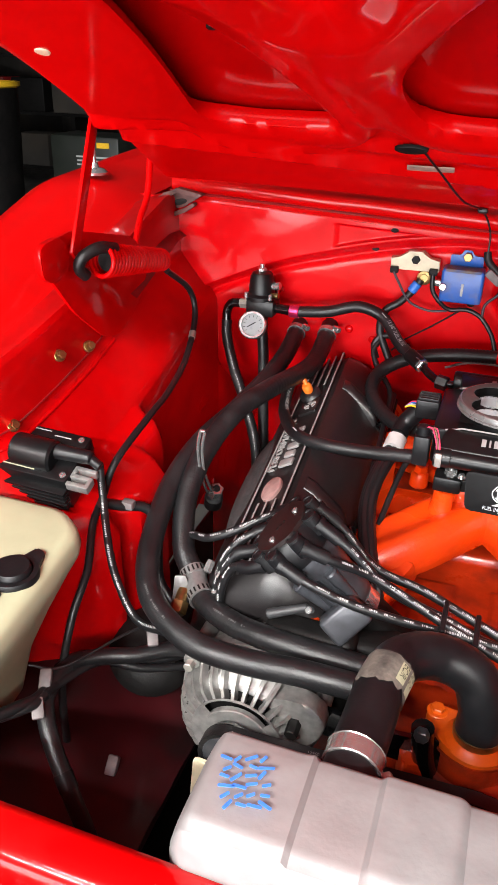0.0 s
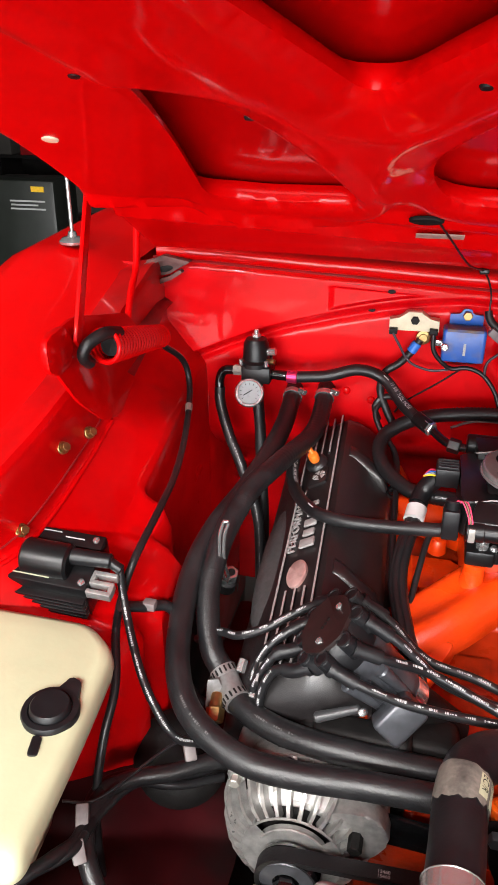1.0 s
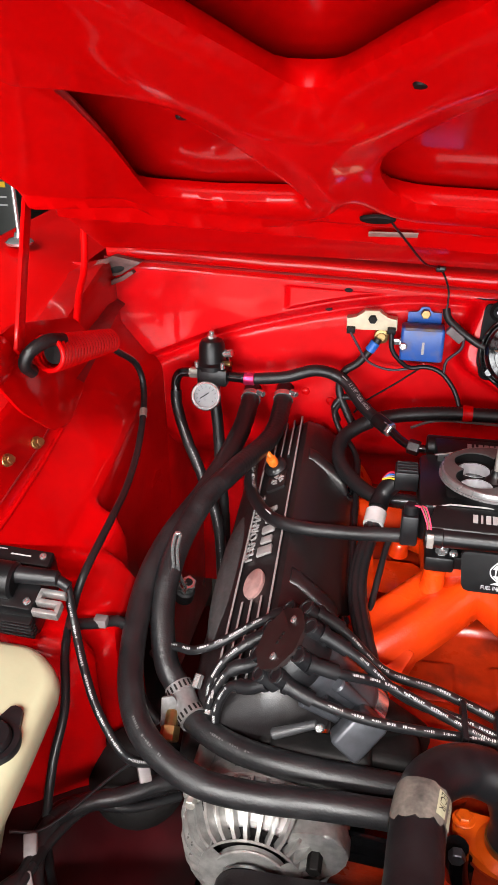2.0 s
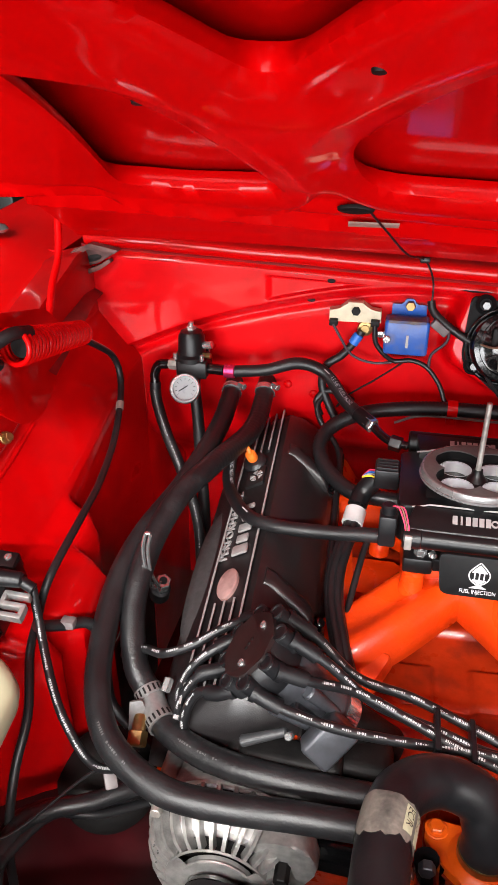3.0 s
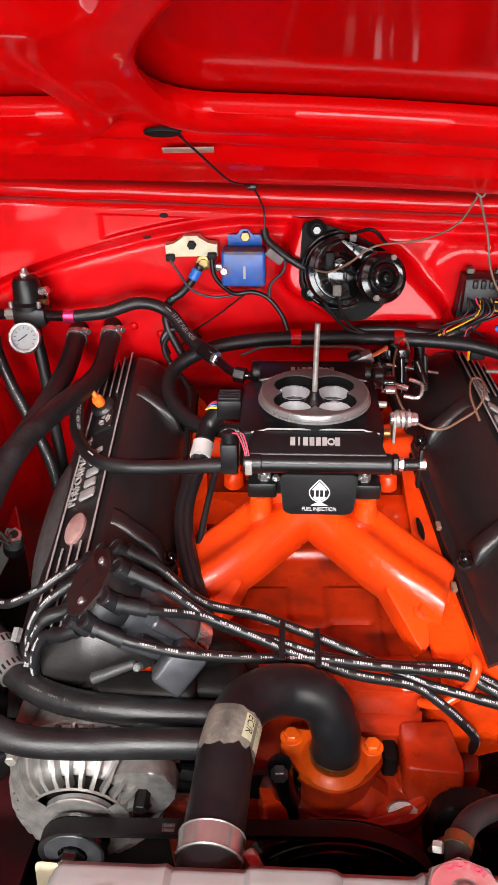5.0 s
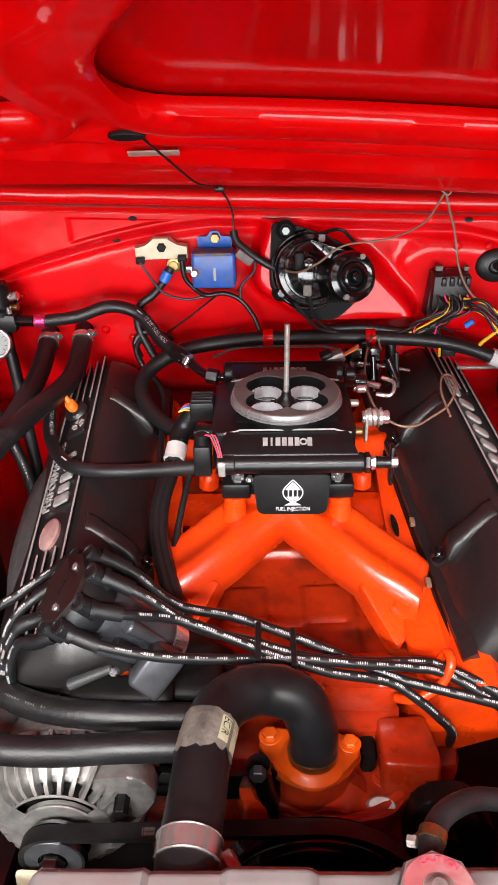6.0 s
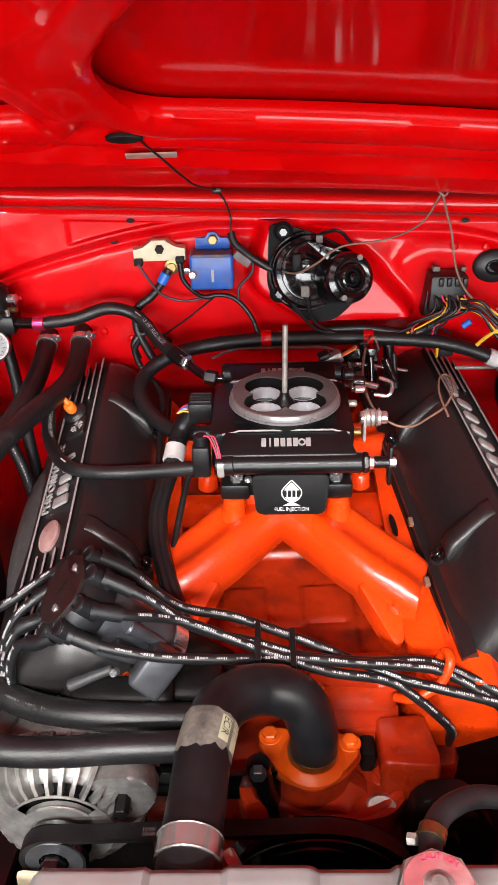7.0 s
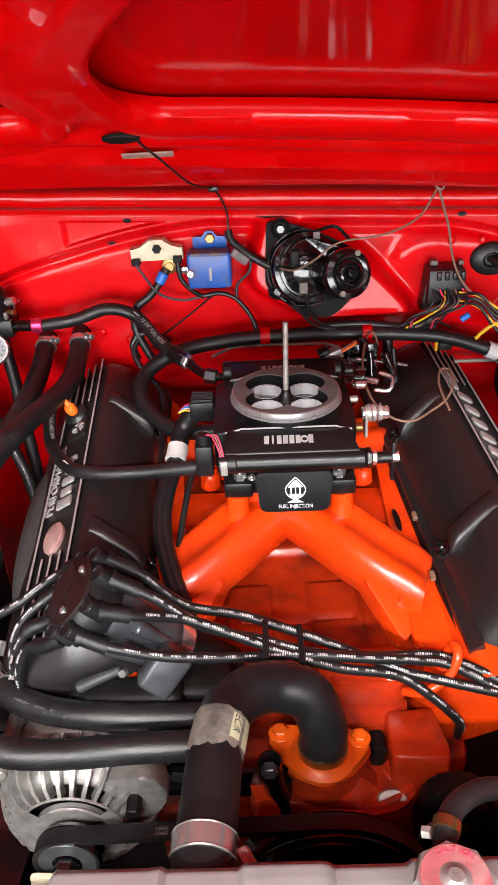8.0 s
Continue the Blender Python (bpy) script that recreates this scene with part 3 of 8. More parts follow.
bm = box(bmesh.new(), (CX, 1.85, 1.66), (1.36, 1.7, 0.05), 0.02)
part("roof", bm, RED, car)
bm = bmesh.new()
box(bm, (CX - 0.86, 2.2, 0.72), (0.08, 2.9, 0.9), 0.03)
box(bm, (CX + 0.86, 2.2, 0.72), (0.08, 2.9, 0.9), 0.03)
box(bm, (CX, 3.5, 0.8), (1.7, 0.4, 0.6), 0.05)
part("body_side", bm, RED, car, "red doors and rear body")
for wx in (CX - 0.80, CX + 0.80):
    for wy in (-0.05, 2.9):
        tyre = part("wheel", lathe(bmesh.new(), [(0.2, -0.1), (0.31, -0.1), (0.33, -0.07), (0.33, 0.07), (0.31, 0.1), (0.2, 0.1), (0.19, 0.05), (0.0, 0.04)], pose(wx, wy, 0.33, 0, 90), 32), RUBBER, car, "black tyre on the concrete")

# ---- the hood ----
hood = thing("hood", "open red hood with pressed inner frame", "car hood")
HY, HZ = (-0.95, -0.5, -0.35, -0.25, -0.13, -0.03, 0.108, 0.2), (1.565, 1.49, 1.458, 1.432, 1.385, 1.337, 1.264, 1.216)
HYS = np.linspace(-0.98, 0.22, 121)
HZS = np.interp(HYS, HY, HZ)
HZS[8:-8] = np.convolve(HZS, np.ones(17) / 17, "same")[8:-8]


def hood_z(x, y):
    return float(np.interp(y, HYS, HZS)) + 0.004 - 0.08 * (x - CX) ** 2 - 0.04 * (x + 0.1)


def hood_curve(x):
    """How far the rear beam bends forward away from the middle."""
    return -0.003 - 0.18 * (x - 0.2) ** 2


def mirrored(outline):
    return [(2 * CX + 0.08 - x, y) for x, y in outline][::-1]


SIDE_OPEN = rounded([(-0.404, -0.048), (-0.350, -0.025), (-0.232, -0.022), (-0.330, -0.312), (-0.376, -0.352)], 0.024)
MID_OPEN = rounded([(-0.145, -0.03), (0.29, -0.01), (0.345, -0.12), (0.13, -0.55), (0.05, -0.55), (-0.168, -0.13)], 0.055)
VEE_OPEN = rounded([(-0.207, -0.275), (-0.12, -0.43), (-0.02, -0.62), (-0.02, -0.8), (-0.33, -0.8), (-0.262, -0.46)], 0.05)
OPENINGS = [SIDE_OPEN, MID_OPEN, VEE_OPEN, mirrored(SIDE_OPEN), mirrored(VEE_OPEN)]
BOXES = [(min(x for x, _ in o), max(x for x, _ in o), min(y for _, y in o), max(y for _, y in o)) for o in OPENINGS]


def open_distance(x, y):
    best = 0.12
    for o, (x0, x1, y0, y1) in zip(OPENINGS, BOXES):
        if x0 - 0.12 < x < x1 + 0.12 and y0 - 0.12 < y < y1 + 0.12:
            best = min(best, poly_distance(o, x, y))
    return best


def rear_relief(v):
    """Ridges of the hood's rear edge, by distance behind the beam."""
    z = -0.011 * smooth01(0.048, 0.056, v) * smooth01(0.078, 0.062, v)
    z += 0.009 * smooth01(0.068, 0.076, v) * smooth01(0.128, 0.119, v)
    z -= 0.007 * smooth01(0.121, 0.127, v) * smooth01(0.142, 0.131, v)
    return z


def roll(d, x, y):
    """Rolled edge of the frame beside an opening: full at the rear beam, a flat flange beside the outer edges."""
    t = min(max(d, 0.0) / 0.024, 1.0)
    full = -0.013 - 0.010 * (1 - (1 - t) ** 2.2) ** 0.6 - 0.011 * smooth01(0.008, 0.060, d) * smooth01(-0.03, -0.08, y) + 0.019 * smooth01(0.025, 0.052, d) * smooth01(-0.07, -0.02, y)
    flat = smooth01(0.43, 0.47, abs(x - CX - 0.02)) * smooth01(0.0, -0.06, y)
    return full + (-0.017 - full) * flat


def rear_edge(x):
    return 0.205 + 0.5 * (hood_curve(x) + 0.003)


bm = bmesh.new()
NX, NY = 236, 208
X0, X1, Y0, Y1 = -0.555, 0.655, -0.96, 0.205
h = (X1 - X0) / NX
cells = []
for j in range(NY + 1):
    row = []
    for i in range(NX + 1):
        x = X0 + (X1 - X0) * i / NX
        y = Y0 + (rear_edge(x) - Y0) * j / NY
        d = open_distance(x, y)
        if abs(d) < h * 0.75:
            e = 0.001
            gx, gy = (open_distance(x + e, y) - d) / e, (open_distance(x, y + e) - d) / e
            x, y, d = x - gx * d, y - gy * d, 0.0
        side = min(x - X0, X1 - x)
        relief = roll(d, x, y) + rear_relief(y - hood_curve(x))
        relief += 0.02 * smooth01(0.0, 0.012, 0.012 - side)
        row.append((bm.verts.new((x, y, hood_z(x, y) + relief)), d))
    cells.append(row)
for a, b in zip(cells, cells[1:]):
    for i in range(NX):
        quad = (a[i], a[i + 1], b[i + 1], b[i])
        if sum(q[1] for q in quad) / 4 > -0.0008:
            bm.faces.new([q[0] for q in quad])
bmesh.ops.delete(bm, geom=[v for v in bm.verts if not v.link_faces], context="VERTS")
rim = [e for e in bm.edges if e.is_boundary]
ring = {v for e in rim for v in e.verts if open_distance(v.co.x, v.co.y) < 0.02}
for _ in range(4):
    moved = {v: sum((e.other_vert(v).co for e in v.link_edges if e.is_boundary), Vector()) / 2 for v in ring}
    for v, c in moved.items():
        v.co = v.co.lerp(c, 0.5)
# the rolled lip curls back above its widest line
for up, back in ((0.007, 0.0015), (0.006, 0.0045), (0.004, 0.006)):
    made = bmesh.ops.extrude_edge_only(bm, edges=rim)
    rim = [g for g in made["geom"] if isinstance(g, bmesh.types.BMEdge)]
    for v in {v for e in rim for v in e.verts}:
        x, y = v.co.x, v.co.y
        gx, gy = open_distance(x + 0.003, y) - open_distance(x - 0.003, y), open_distance(x, y + 0.003) - open_distance(x, y - 0.003)
        g = Vector((gx, gy, 0))
        v.co += Vector((0, 0, up)) + (g.normalized() * back if g.length > 1e-4 else Vector())
inner = part("inner_frame", bm, RED, hood, "glossy red pressed inner frame", 50)
bm = grid(bmesh.new(), 60, 60, lambda u, v: (lambda x, y: Vector((x, y, hood_z(x, y) + 0.016)))(X0 - 0.012 + (X1 - X0 + 0.024) * u, Y0 - 0.02 + (Y1 - 0.03 - Y0 + 0.02) * v))
grid(bm, 60, 60, lambda u, v: (lambda x, y: Vector((x, y, hood_z(x, y) + 0.028)))(X0 - 0.012 + (X1 - X0 + 0.024) * u, Y0 - 0.02 + (Y1 - 0.03 - Y0 + 0.02) * v))
part("outer_skin", bm, RED_SKIN, hood, "red outer skin behind the frame openings", 60)


def on_hood(x, y, down=0.0):
    d = open_distance(x, y)
    return Vector((x, y, hood_z(x, y) + roll(d, x, y) + rear_relief(y - hood_curve(x)) - down))


for x, y, rx, ry in ((-0.164, 0.0165, 0.0185, 0.0068),):
    p = on_hood(x, y) + Vector((0, -0.004, -0.011))
    m = frame_of(p, p + Vector((0, 0.62, 0.78))) @ Matrix.Diagonal((rx, ry, 1, 1))
    part("slot", lathe(bmesh.new(), [(0, 0), (0.95, 0), (1.05, 0.001), (1.08, 0.004)], m, 28), DARK, hood, "dark oval slot")
for x, y in ((-0.305, -0.255), (-0.402, -0.36), (-0.132, -0.36), (-0.445, 0.02)):
    part("hole", lathe(bmesh.new(), [(0, 0), (0.004, 0), (0.0048, 0.002)], Matrix.Translation(on_hood(x, y, 0.0012)) @ pose(0, 0, 0, -18), 12), DARK, hood)
part("stud_hole", lathe(bmesh.new(), [(0, 0), (0.0075, 0), (0.009, 0.003)], Matrix.Translation(on_hood(-0.505, -0.205, 0.0015)) @ pose(0, 0, 0, -20), 14), CERAMIC, hood, "pale oval hole")
# plate added where the hood's rear edge mirrors something pale
bm = box(bmesh.new(), (0, 0, 0), (0.058, 0.013, 0.002), 0.0006, Matrix.Translation(on_hood(-0.147, 0.081, 0.012)) @ pose(0, 0, 0, -30, 0, 3))
part("plate", bm, PALE_PATCH, hood, "pale plate standing in for a reflection at the hood's rear edge")

# ---- engine ----
ENG = Matrix.Translation((0, -0.10, 0.86)) @ RX(radians(2.6), 4, "Z") @ RX(radians(9), 4, "X")


def E(x, v, w):
    """A place in the engine's own frame: across, along, up."""
    return ENG @ Vector((x, v, w))


block = thing("engine_block", "orange painted V8 engine block and heads", "engine")
bm = bmesh.new()
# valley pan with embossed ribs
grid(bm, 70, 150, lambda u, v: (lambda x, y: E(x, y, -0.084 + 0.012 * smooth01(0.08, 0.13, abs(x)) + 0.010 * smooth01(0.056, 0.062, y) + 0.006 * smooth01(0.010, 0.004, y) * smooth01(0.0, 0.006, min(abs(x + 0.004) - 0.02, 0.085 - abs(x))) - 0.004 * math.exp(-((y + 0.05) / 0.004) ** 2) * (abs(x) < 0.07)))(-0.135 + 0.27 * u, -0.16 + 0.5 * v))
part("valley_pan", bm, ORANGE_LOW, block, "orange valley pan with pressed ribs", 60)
for s in (-1, 1):
    # the head: sloped intake face, top ledge under the cover, outer side
    prof = ((0.118, -0.115), (0.128, -0.085), (0.150, -0.045), (0.168, -0.022), (0.178, -0.014), (0.20, -0.012), (0.29, -0.085), (0.33, -0.095), (0.32, -0.100), (0.24, -0.105), (0.12, -0.165))
    bm = loft(bmesh.new(), [[E(s * x, v, w) for x, w in prof] for v in (-0.185, -0.17, -0.05, 0.1, 0.25, 0.36)])
    part("cylinder_head", bm, ORANGE, block, "orange cylinder head", 30)
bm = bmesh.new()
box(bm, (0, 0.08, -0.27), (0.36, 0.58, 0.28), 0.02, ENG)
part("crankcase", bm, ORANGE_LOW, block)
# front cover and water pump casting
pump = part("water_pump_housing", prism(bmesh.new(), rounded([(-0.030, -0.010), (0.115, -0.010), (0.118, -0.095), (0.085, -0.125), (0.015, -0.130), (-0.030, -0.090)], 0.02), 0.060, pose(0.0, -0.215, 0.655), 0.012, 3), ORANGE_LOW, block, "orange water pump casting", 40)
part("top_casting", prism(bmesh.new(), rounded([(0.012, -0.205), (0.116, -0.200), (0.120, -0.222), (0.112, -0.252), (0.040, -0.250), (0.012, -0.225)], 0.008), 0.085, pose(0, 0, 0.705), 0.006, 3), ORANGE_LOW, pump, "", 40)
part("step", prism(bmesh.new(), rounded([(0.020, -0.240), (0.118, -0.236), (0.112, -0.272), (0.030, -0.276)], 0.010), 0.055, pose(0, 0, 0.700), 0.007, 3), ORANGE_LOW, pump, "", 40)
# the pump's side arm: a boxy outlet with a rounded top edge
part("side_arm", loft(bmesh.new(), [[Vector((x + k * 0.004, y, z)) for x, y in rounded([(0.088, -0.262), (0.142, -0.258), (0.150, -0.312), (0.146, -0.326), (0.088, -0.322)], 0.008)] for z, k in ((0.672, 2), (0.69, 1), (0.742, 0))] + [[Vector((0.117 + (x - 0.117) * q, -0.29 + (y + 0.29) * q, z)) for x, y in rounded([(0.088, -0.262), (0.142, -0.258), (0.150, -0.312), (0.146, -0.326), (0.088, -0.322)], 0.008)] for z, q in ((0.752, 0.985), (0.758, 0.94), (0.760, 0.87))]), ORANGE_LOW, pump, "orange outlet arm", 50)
# solid dark box in place of the shaded recess
part("gap_fill", box(bmesh.new(), (0.079, -0.283, 0.728), (0.016, 0.030, 0.030), 0.005), DARK, pump, "dark box for the shaded gap beside the arm")
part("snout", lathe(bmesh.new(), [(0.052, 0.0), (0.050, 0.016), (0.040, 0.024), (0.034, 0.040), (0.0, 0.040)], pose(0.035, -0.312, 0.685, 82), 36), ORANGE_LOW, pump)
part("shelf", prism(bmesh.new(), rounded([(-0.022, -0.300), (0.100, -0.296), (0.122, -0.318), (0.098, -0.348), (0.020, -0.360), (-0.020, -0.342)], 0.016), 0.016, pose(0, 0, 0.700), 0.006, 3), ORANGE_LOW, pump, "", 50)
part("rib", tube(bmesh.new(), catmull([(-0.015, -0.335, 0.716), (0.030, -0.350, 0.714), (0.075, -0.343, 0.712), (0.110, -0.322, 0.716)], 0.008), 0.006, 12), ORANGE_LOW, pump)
part("left_leg", prism(bmesh.new(), rounded([(-0.058, -0.318), (-0.026, -0.312), (-0.024, -0.344), (-0.050, -0.350)], 0.006), 0.085, pose(0, 0, 0.652), 0.005, 2), ORANGE, pump, "", 40)
for x, y, z in ((0.093, -0.303, 0.716), (0.120, -0.300, 0.714), (0.026, -0.238, 0.782), (0.098, -0.238, 0.790)):
    part("bolt_pad", rod(bmesh.new(), (x, y, z - 0.012), (x, y - 0.002, z + 0.004), 0.0125, 0.0115, 20, 0.0015), ORANGE_LOW, pump)
    part("bolt", hexnut(bmesh.new(), (x, y, z + 0.003), (x, y - 0.002, z + 0.010), 0.0085), ORANGE_LOW, block)
part("stain", lathe(bmesh.new(), [(0.0, 0.0), (0.012, 0.0), (0.014, -0.003)], pose(0.088, -0.338, 0.7165, 30) @ Matrix.Diagonal((1.2, 0.8, 1, 1)), 18), CAST, pump, "bare grey worn spot")

# ---- intake manifold ----
manifold = thing("intake_manifold", "glossy orange cast intake manifold", "engine part")


def runner(line, w0, w1, h0, h1, groove=0.0045, end=0.0):
    """A pair of ports as one broad leg along a line: two soft backs with a shallow groove, rounded off at its end."""
    path = catmull(line, 0.006)
    secs = []
    n = 36
    for i, c in enumerate(path):
        t = i / (len(path) - 1)
        d = path[min(i + 1, len(path) - 1)] - path[max(i - 1, 0)]
        side = Vector((d.y, -d.x, 0)).normalized()
        w, hh = w0 + (w1 - w0) * t, h0 + (h1 - h0) * t
        drop = end * (1 - math.sqrt(max(1 - smooth01(0.84, 1.0, t) ** 2, 0)))
        ring = []
        for k in range(n + 1):
            s = -1 + 2 * k / n
            over = max(abs(s) - 0.46, 0) / 0.54
            z = -hh * (1 - math.sqrt(max(1 - over ** 2.2, 0))) - groove * smooth01(0.1, 0.35, t) * (0.5 + 0.5 * math.cos(math.pi * min(abs(s) / 0.5, 1.0)))
            ring.append(c + side * s * w / 2 + Vector((0, 0, max(z - drop, -hh))))
        ring += [c + side * s * w / 2 + Vector((0, 0, -hh - 0.004)) for s in (0.9, 0.3, -0.3, -0.9)]
        secs.append(ring)
    return loft(bmesh.new(), secs)


LEG = ((0.0, 0.004, 0.893), (0.026, -0.030, 0.892), (0.058, -0.066, 0.886), (0.092, -0.100, 0.876), (0.120, -0.120, 0.865), (0.146, -0.134, 0.855), (0.158, -0.139, 0.850))
REAR = ((0.0, 0.05, 0.890), (0.04, 0.085, 0.892), (0.09, 0.12, 0.889), (0.14, 0.145, 0.885), (0.172, 0.155, 0.878))
for s in (1, -1):
    part("runner", runner([(s * x - 0.002, y + (0.006 if s < 0 else 0), z) for x, y, z in LEG], 0.080, 0.090, 0.055, 0.048, 0.0055, 0.006), ORANGE, manifold, "", 60)
    part("runner", runner([(s * x, y, z) for x, y, z in REAR], 0.075, 0.085, 0.05, 0.045), ORANGE, manifold, "", 60)
bm = bmesh.new()
prism(bm, rounded([(-0.072, -0.045), (0.072, -0.045), (0.078, 0.08), (-0.078, 0.08)], 0.03), 0.05, pose(0, 0, 0.853), 0.010, 3)
part("plenum", bm, ORANGE, manifold, "", 50)
for sx, sy in ((-0.062, -0.062), (0.062, -0.062), (-0.066, 0.066), (0.066, 0.066)):
    part("carb_post", rod(bmesh.new(), (sx * 1.05, sy, 0.862), (sx, sy, 0.908), 0.016, 0.013, 18, 0.003), ORANGE, manifold)
for s in (-1, 1):
    # foot flange against the head, front boss and the thin web
    bm = bmesh.new()
    foot = rounded([(0.122, -0.132), (0.165, -0.148), (0.178, -0.14), (0.176, 0.30), (0.14, 0.29), (0.128, 0.05)], 0.012)
    prism(bm, [(s * x, y) for x, y in foot][::s], 0.014, ENG @ Matrix.Translation((0, 0, -0.043)) @ RX(0, 4, "X"), 0.004)
    part("flange", bm, ORANGE, manifold, "", 40)
    bm = bmesh.new()
    dy = 0.006 if s < 0 else 0.0
    a, b, c = Vector((s * 0.078, -0.148 + dy, 0.846)), Vector((s * 0.120, -0.208 + dy, 0.797)), Vector((s * 0.161, -0.140 + dy, 0.836))
    nrm = (b - a).cross(c - a).normalized()
    nrm = nrm if nrm.z > 0 else -nrm
    low = (a + b + c) / 3
    tri = [Vector((x, y, 0)) for x, y in rounded([(p.x, p.y) for p in (a, b, c)], 0.009, 4)]
    tri = [Vector((p.x, p.y, a.z - ((p.x - a.x) * nrm.x + (p.y - a.y) * nrm.y) / nrm.z)) for p in tri]
    loft(bm, [[p - nrm * 0.035 for p in tri], [p - nrm * 0.002 for p in tri], [p + (low - p) * 0.03 for p in tri], [p + (low - p) * 0.10 + nrm * 0.0005 for p in tri]])
    part("front_web", bm, ORANGE, manifold, "", 50)
    spot = Vector((s * 0.1245, -0.166 + dy, 0.0))
    spot.z = a.z - ((spot.x - a.x) * nrm.x + (spot.y - a.y) * nrm.y) / nrm.z
    part("bolt_pad", rod(bmesh.new(), spot - nrm * 0.006, spot + nrm * 0.003, 0.0145, 0.0135, 24, 0.001), ORANGE, manifold)
    part("bolt", hexnut(bmesh.new(), spot + nrm * 0.002, spot + nrm * 0.010, 0.0095), ORANGE, manifold)
    part("bolt", hexnut(bmesh.new(), E(s * 0.150, -0.150, -0.036), E(s * 0.148, -0.157, -0.024), 0.009), ORANGE, block)
    part("bolt_pad", rod(bmesh.new(), E(s * 0.151, -0.146, -0.048), E(s * 0.150, -0.151, -0.034), 0.0145, 0.0135, 22, 0.0015), ORANGE, block)
    part("bolt", hexnut(bmesh.new(), (s * 0.104, 0.055, 0.866), (s * 0.102, 0.052, 0.880), 0.010), ORANGE, manifold)
    part("lug", rod(bmesh.new(), (s * 0.104, 0.055, 0.842), (s * 0.104, 0.055, 0.866), 0.014, 0.0125, 20, 0.003), ORANGE, manifold)
    part("web", prism(bmesh.new(), rounded([(s * 0.07, 0.05), (s * 0.07, -0.035), (s * 0.15, -0.02), (s * 0.15, 0.05)][::s], 0.012), 0.02, pose(0, 0, 0.815), 0.006, 3), ORANGE, manifold)
for x, v, w in ((0.157, -0.052, -0.012), (0.158, 0.045, -0.012)):
    part("gasket_chip", box(bmesh.new(), (x, v, w), (0.006, 0.012, 0.006), 0.001, ENG), TAN, block, "tan gasket edge")
# flat dark patch painted where the gap lies in shade
part("gap", lathe(bmesh.new(), [(0, 0.0), (0.9, 0.0), (1.0, -0.2)], ENG @ pose(0.140, 0.055, -0.026, 0, 35) @ Matrix.Diagonal((0.006, 0.020, 0.004, 1)), 20), DARK, block, "dark patch for the shaded gap beside the intake flange")
# worn cast marks on the front legs
for s, ang in ((-1, 36), (1, -38)):
    for k in range(9):
        for row in (0, 1):
            if (k * 7 + row * 3) % 5 == 4:
                continue
            part("cast_mark", box(bmesh.new(), (0, 0, 0), (0.0026, 0.0052, 0.0014), 0.0005, pose(s * (0.030 + 0.0056 * k + 0.005 * row), -0.031 - 0.0058 * k + 0.0065 * row, 0.8865 - 0.0013 * k, 6, s * 10, ang + 14 * s * (k % 3 - 1))), ORANGE, manifold)

# ---- valve covers ----
COVER = ((0.170, -0.020), (0.173, -0.006), (0.180, 0.004), (0.196, 0.022), (0.212, 0.038), (0.230, 0.049), (0.246, 0.053), (0.255, 0.048), (0.304, 0.019), (0.316, 0.007), (0.330, -0.018), (0.342, -0.05), (0.348, -0.085))


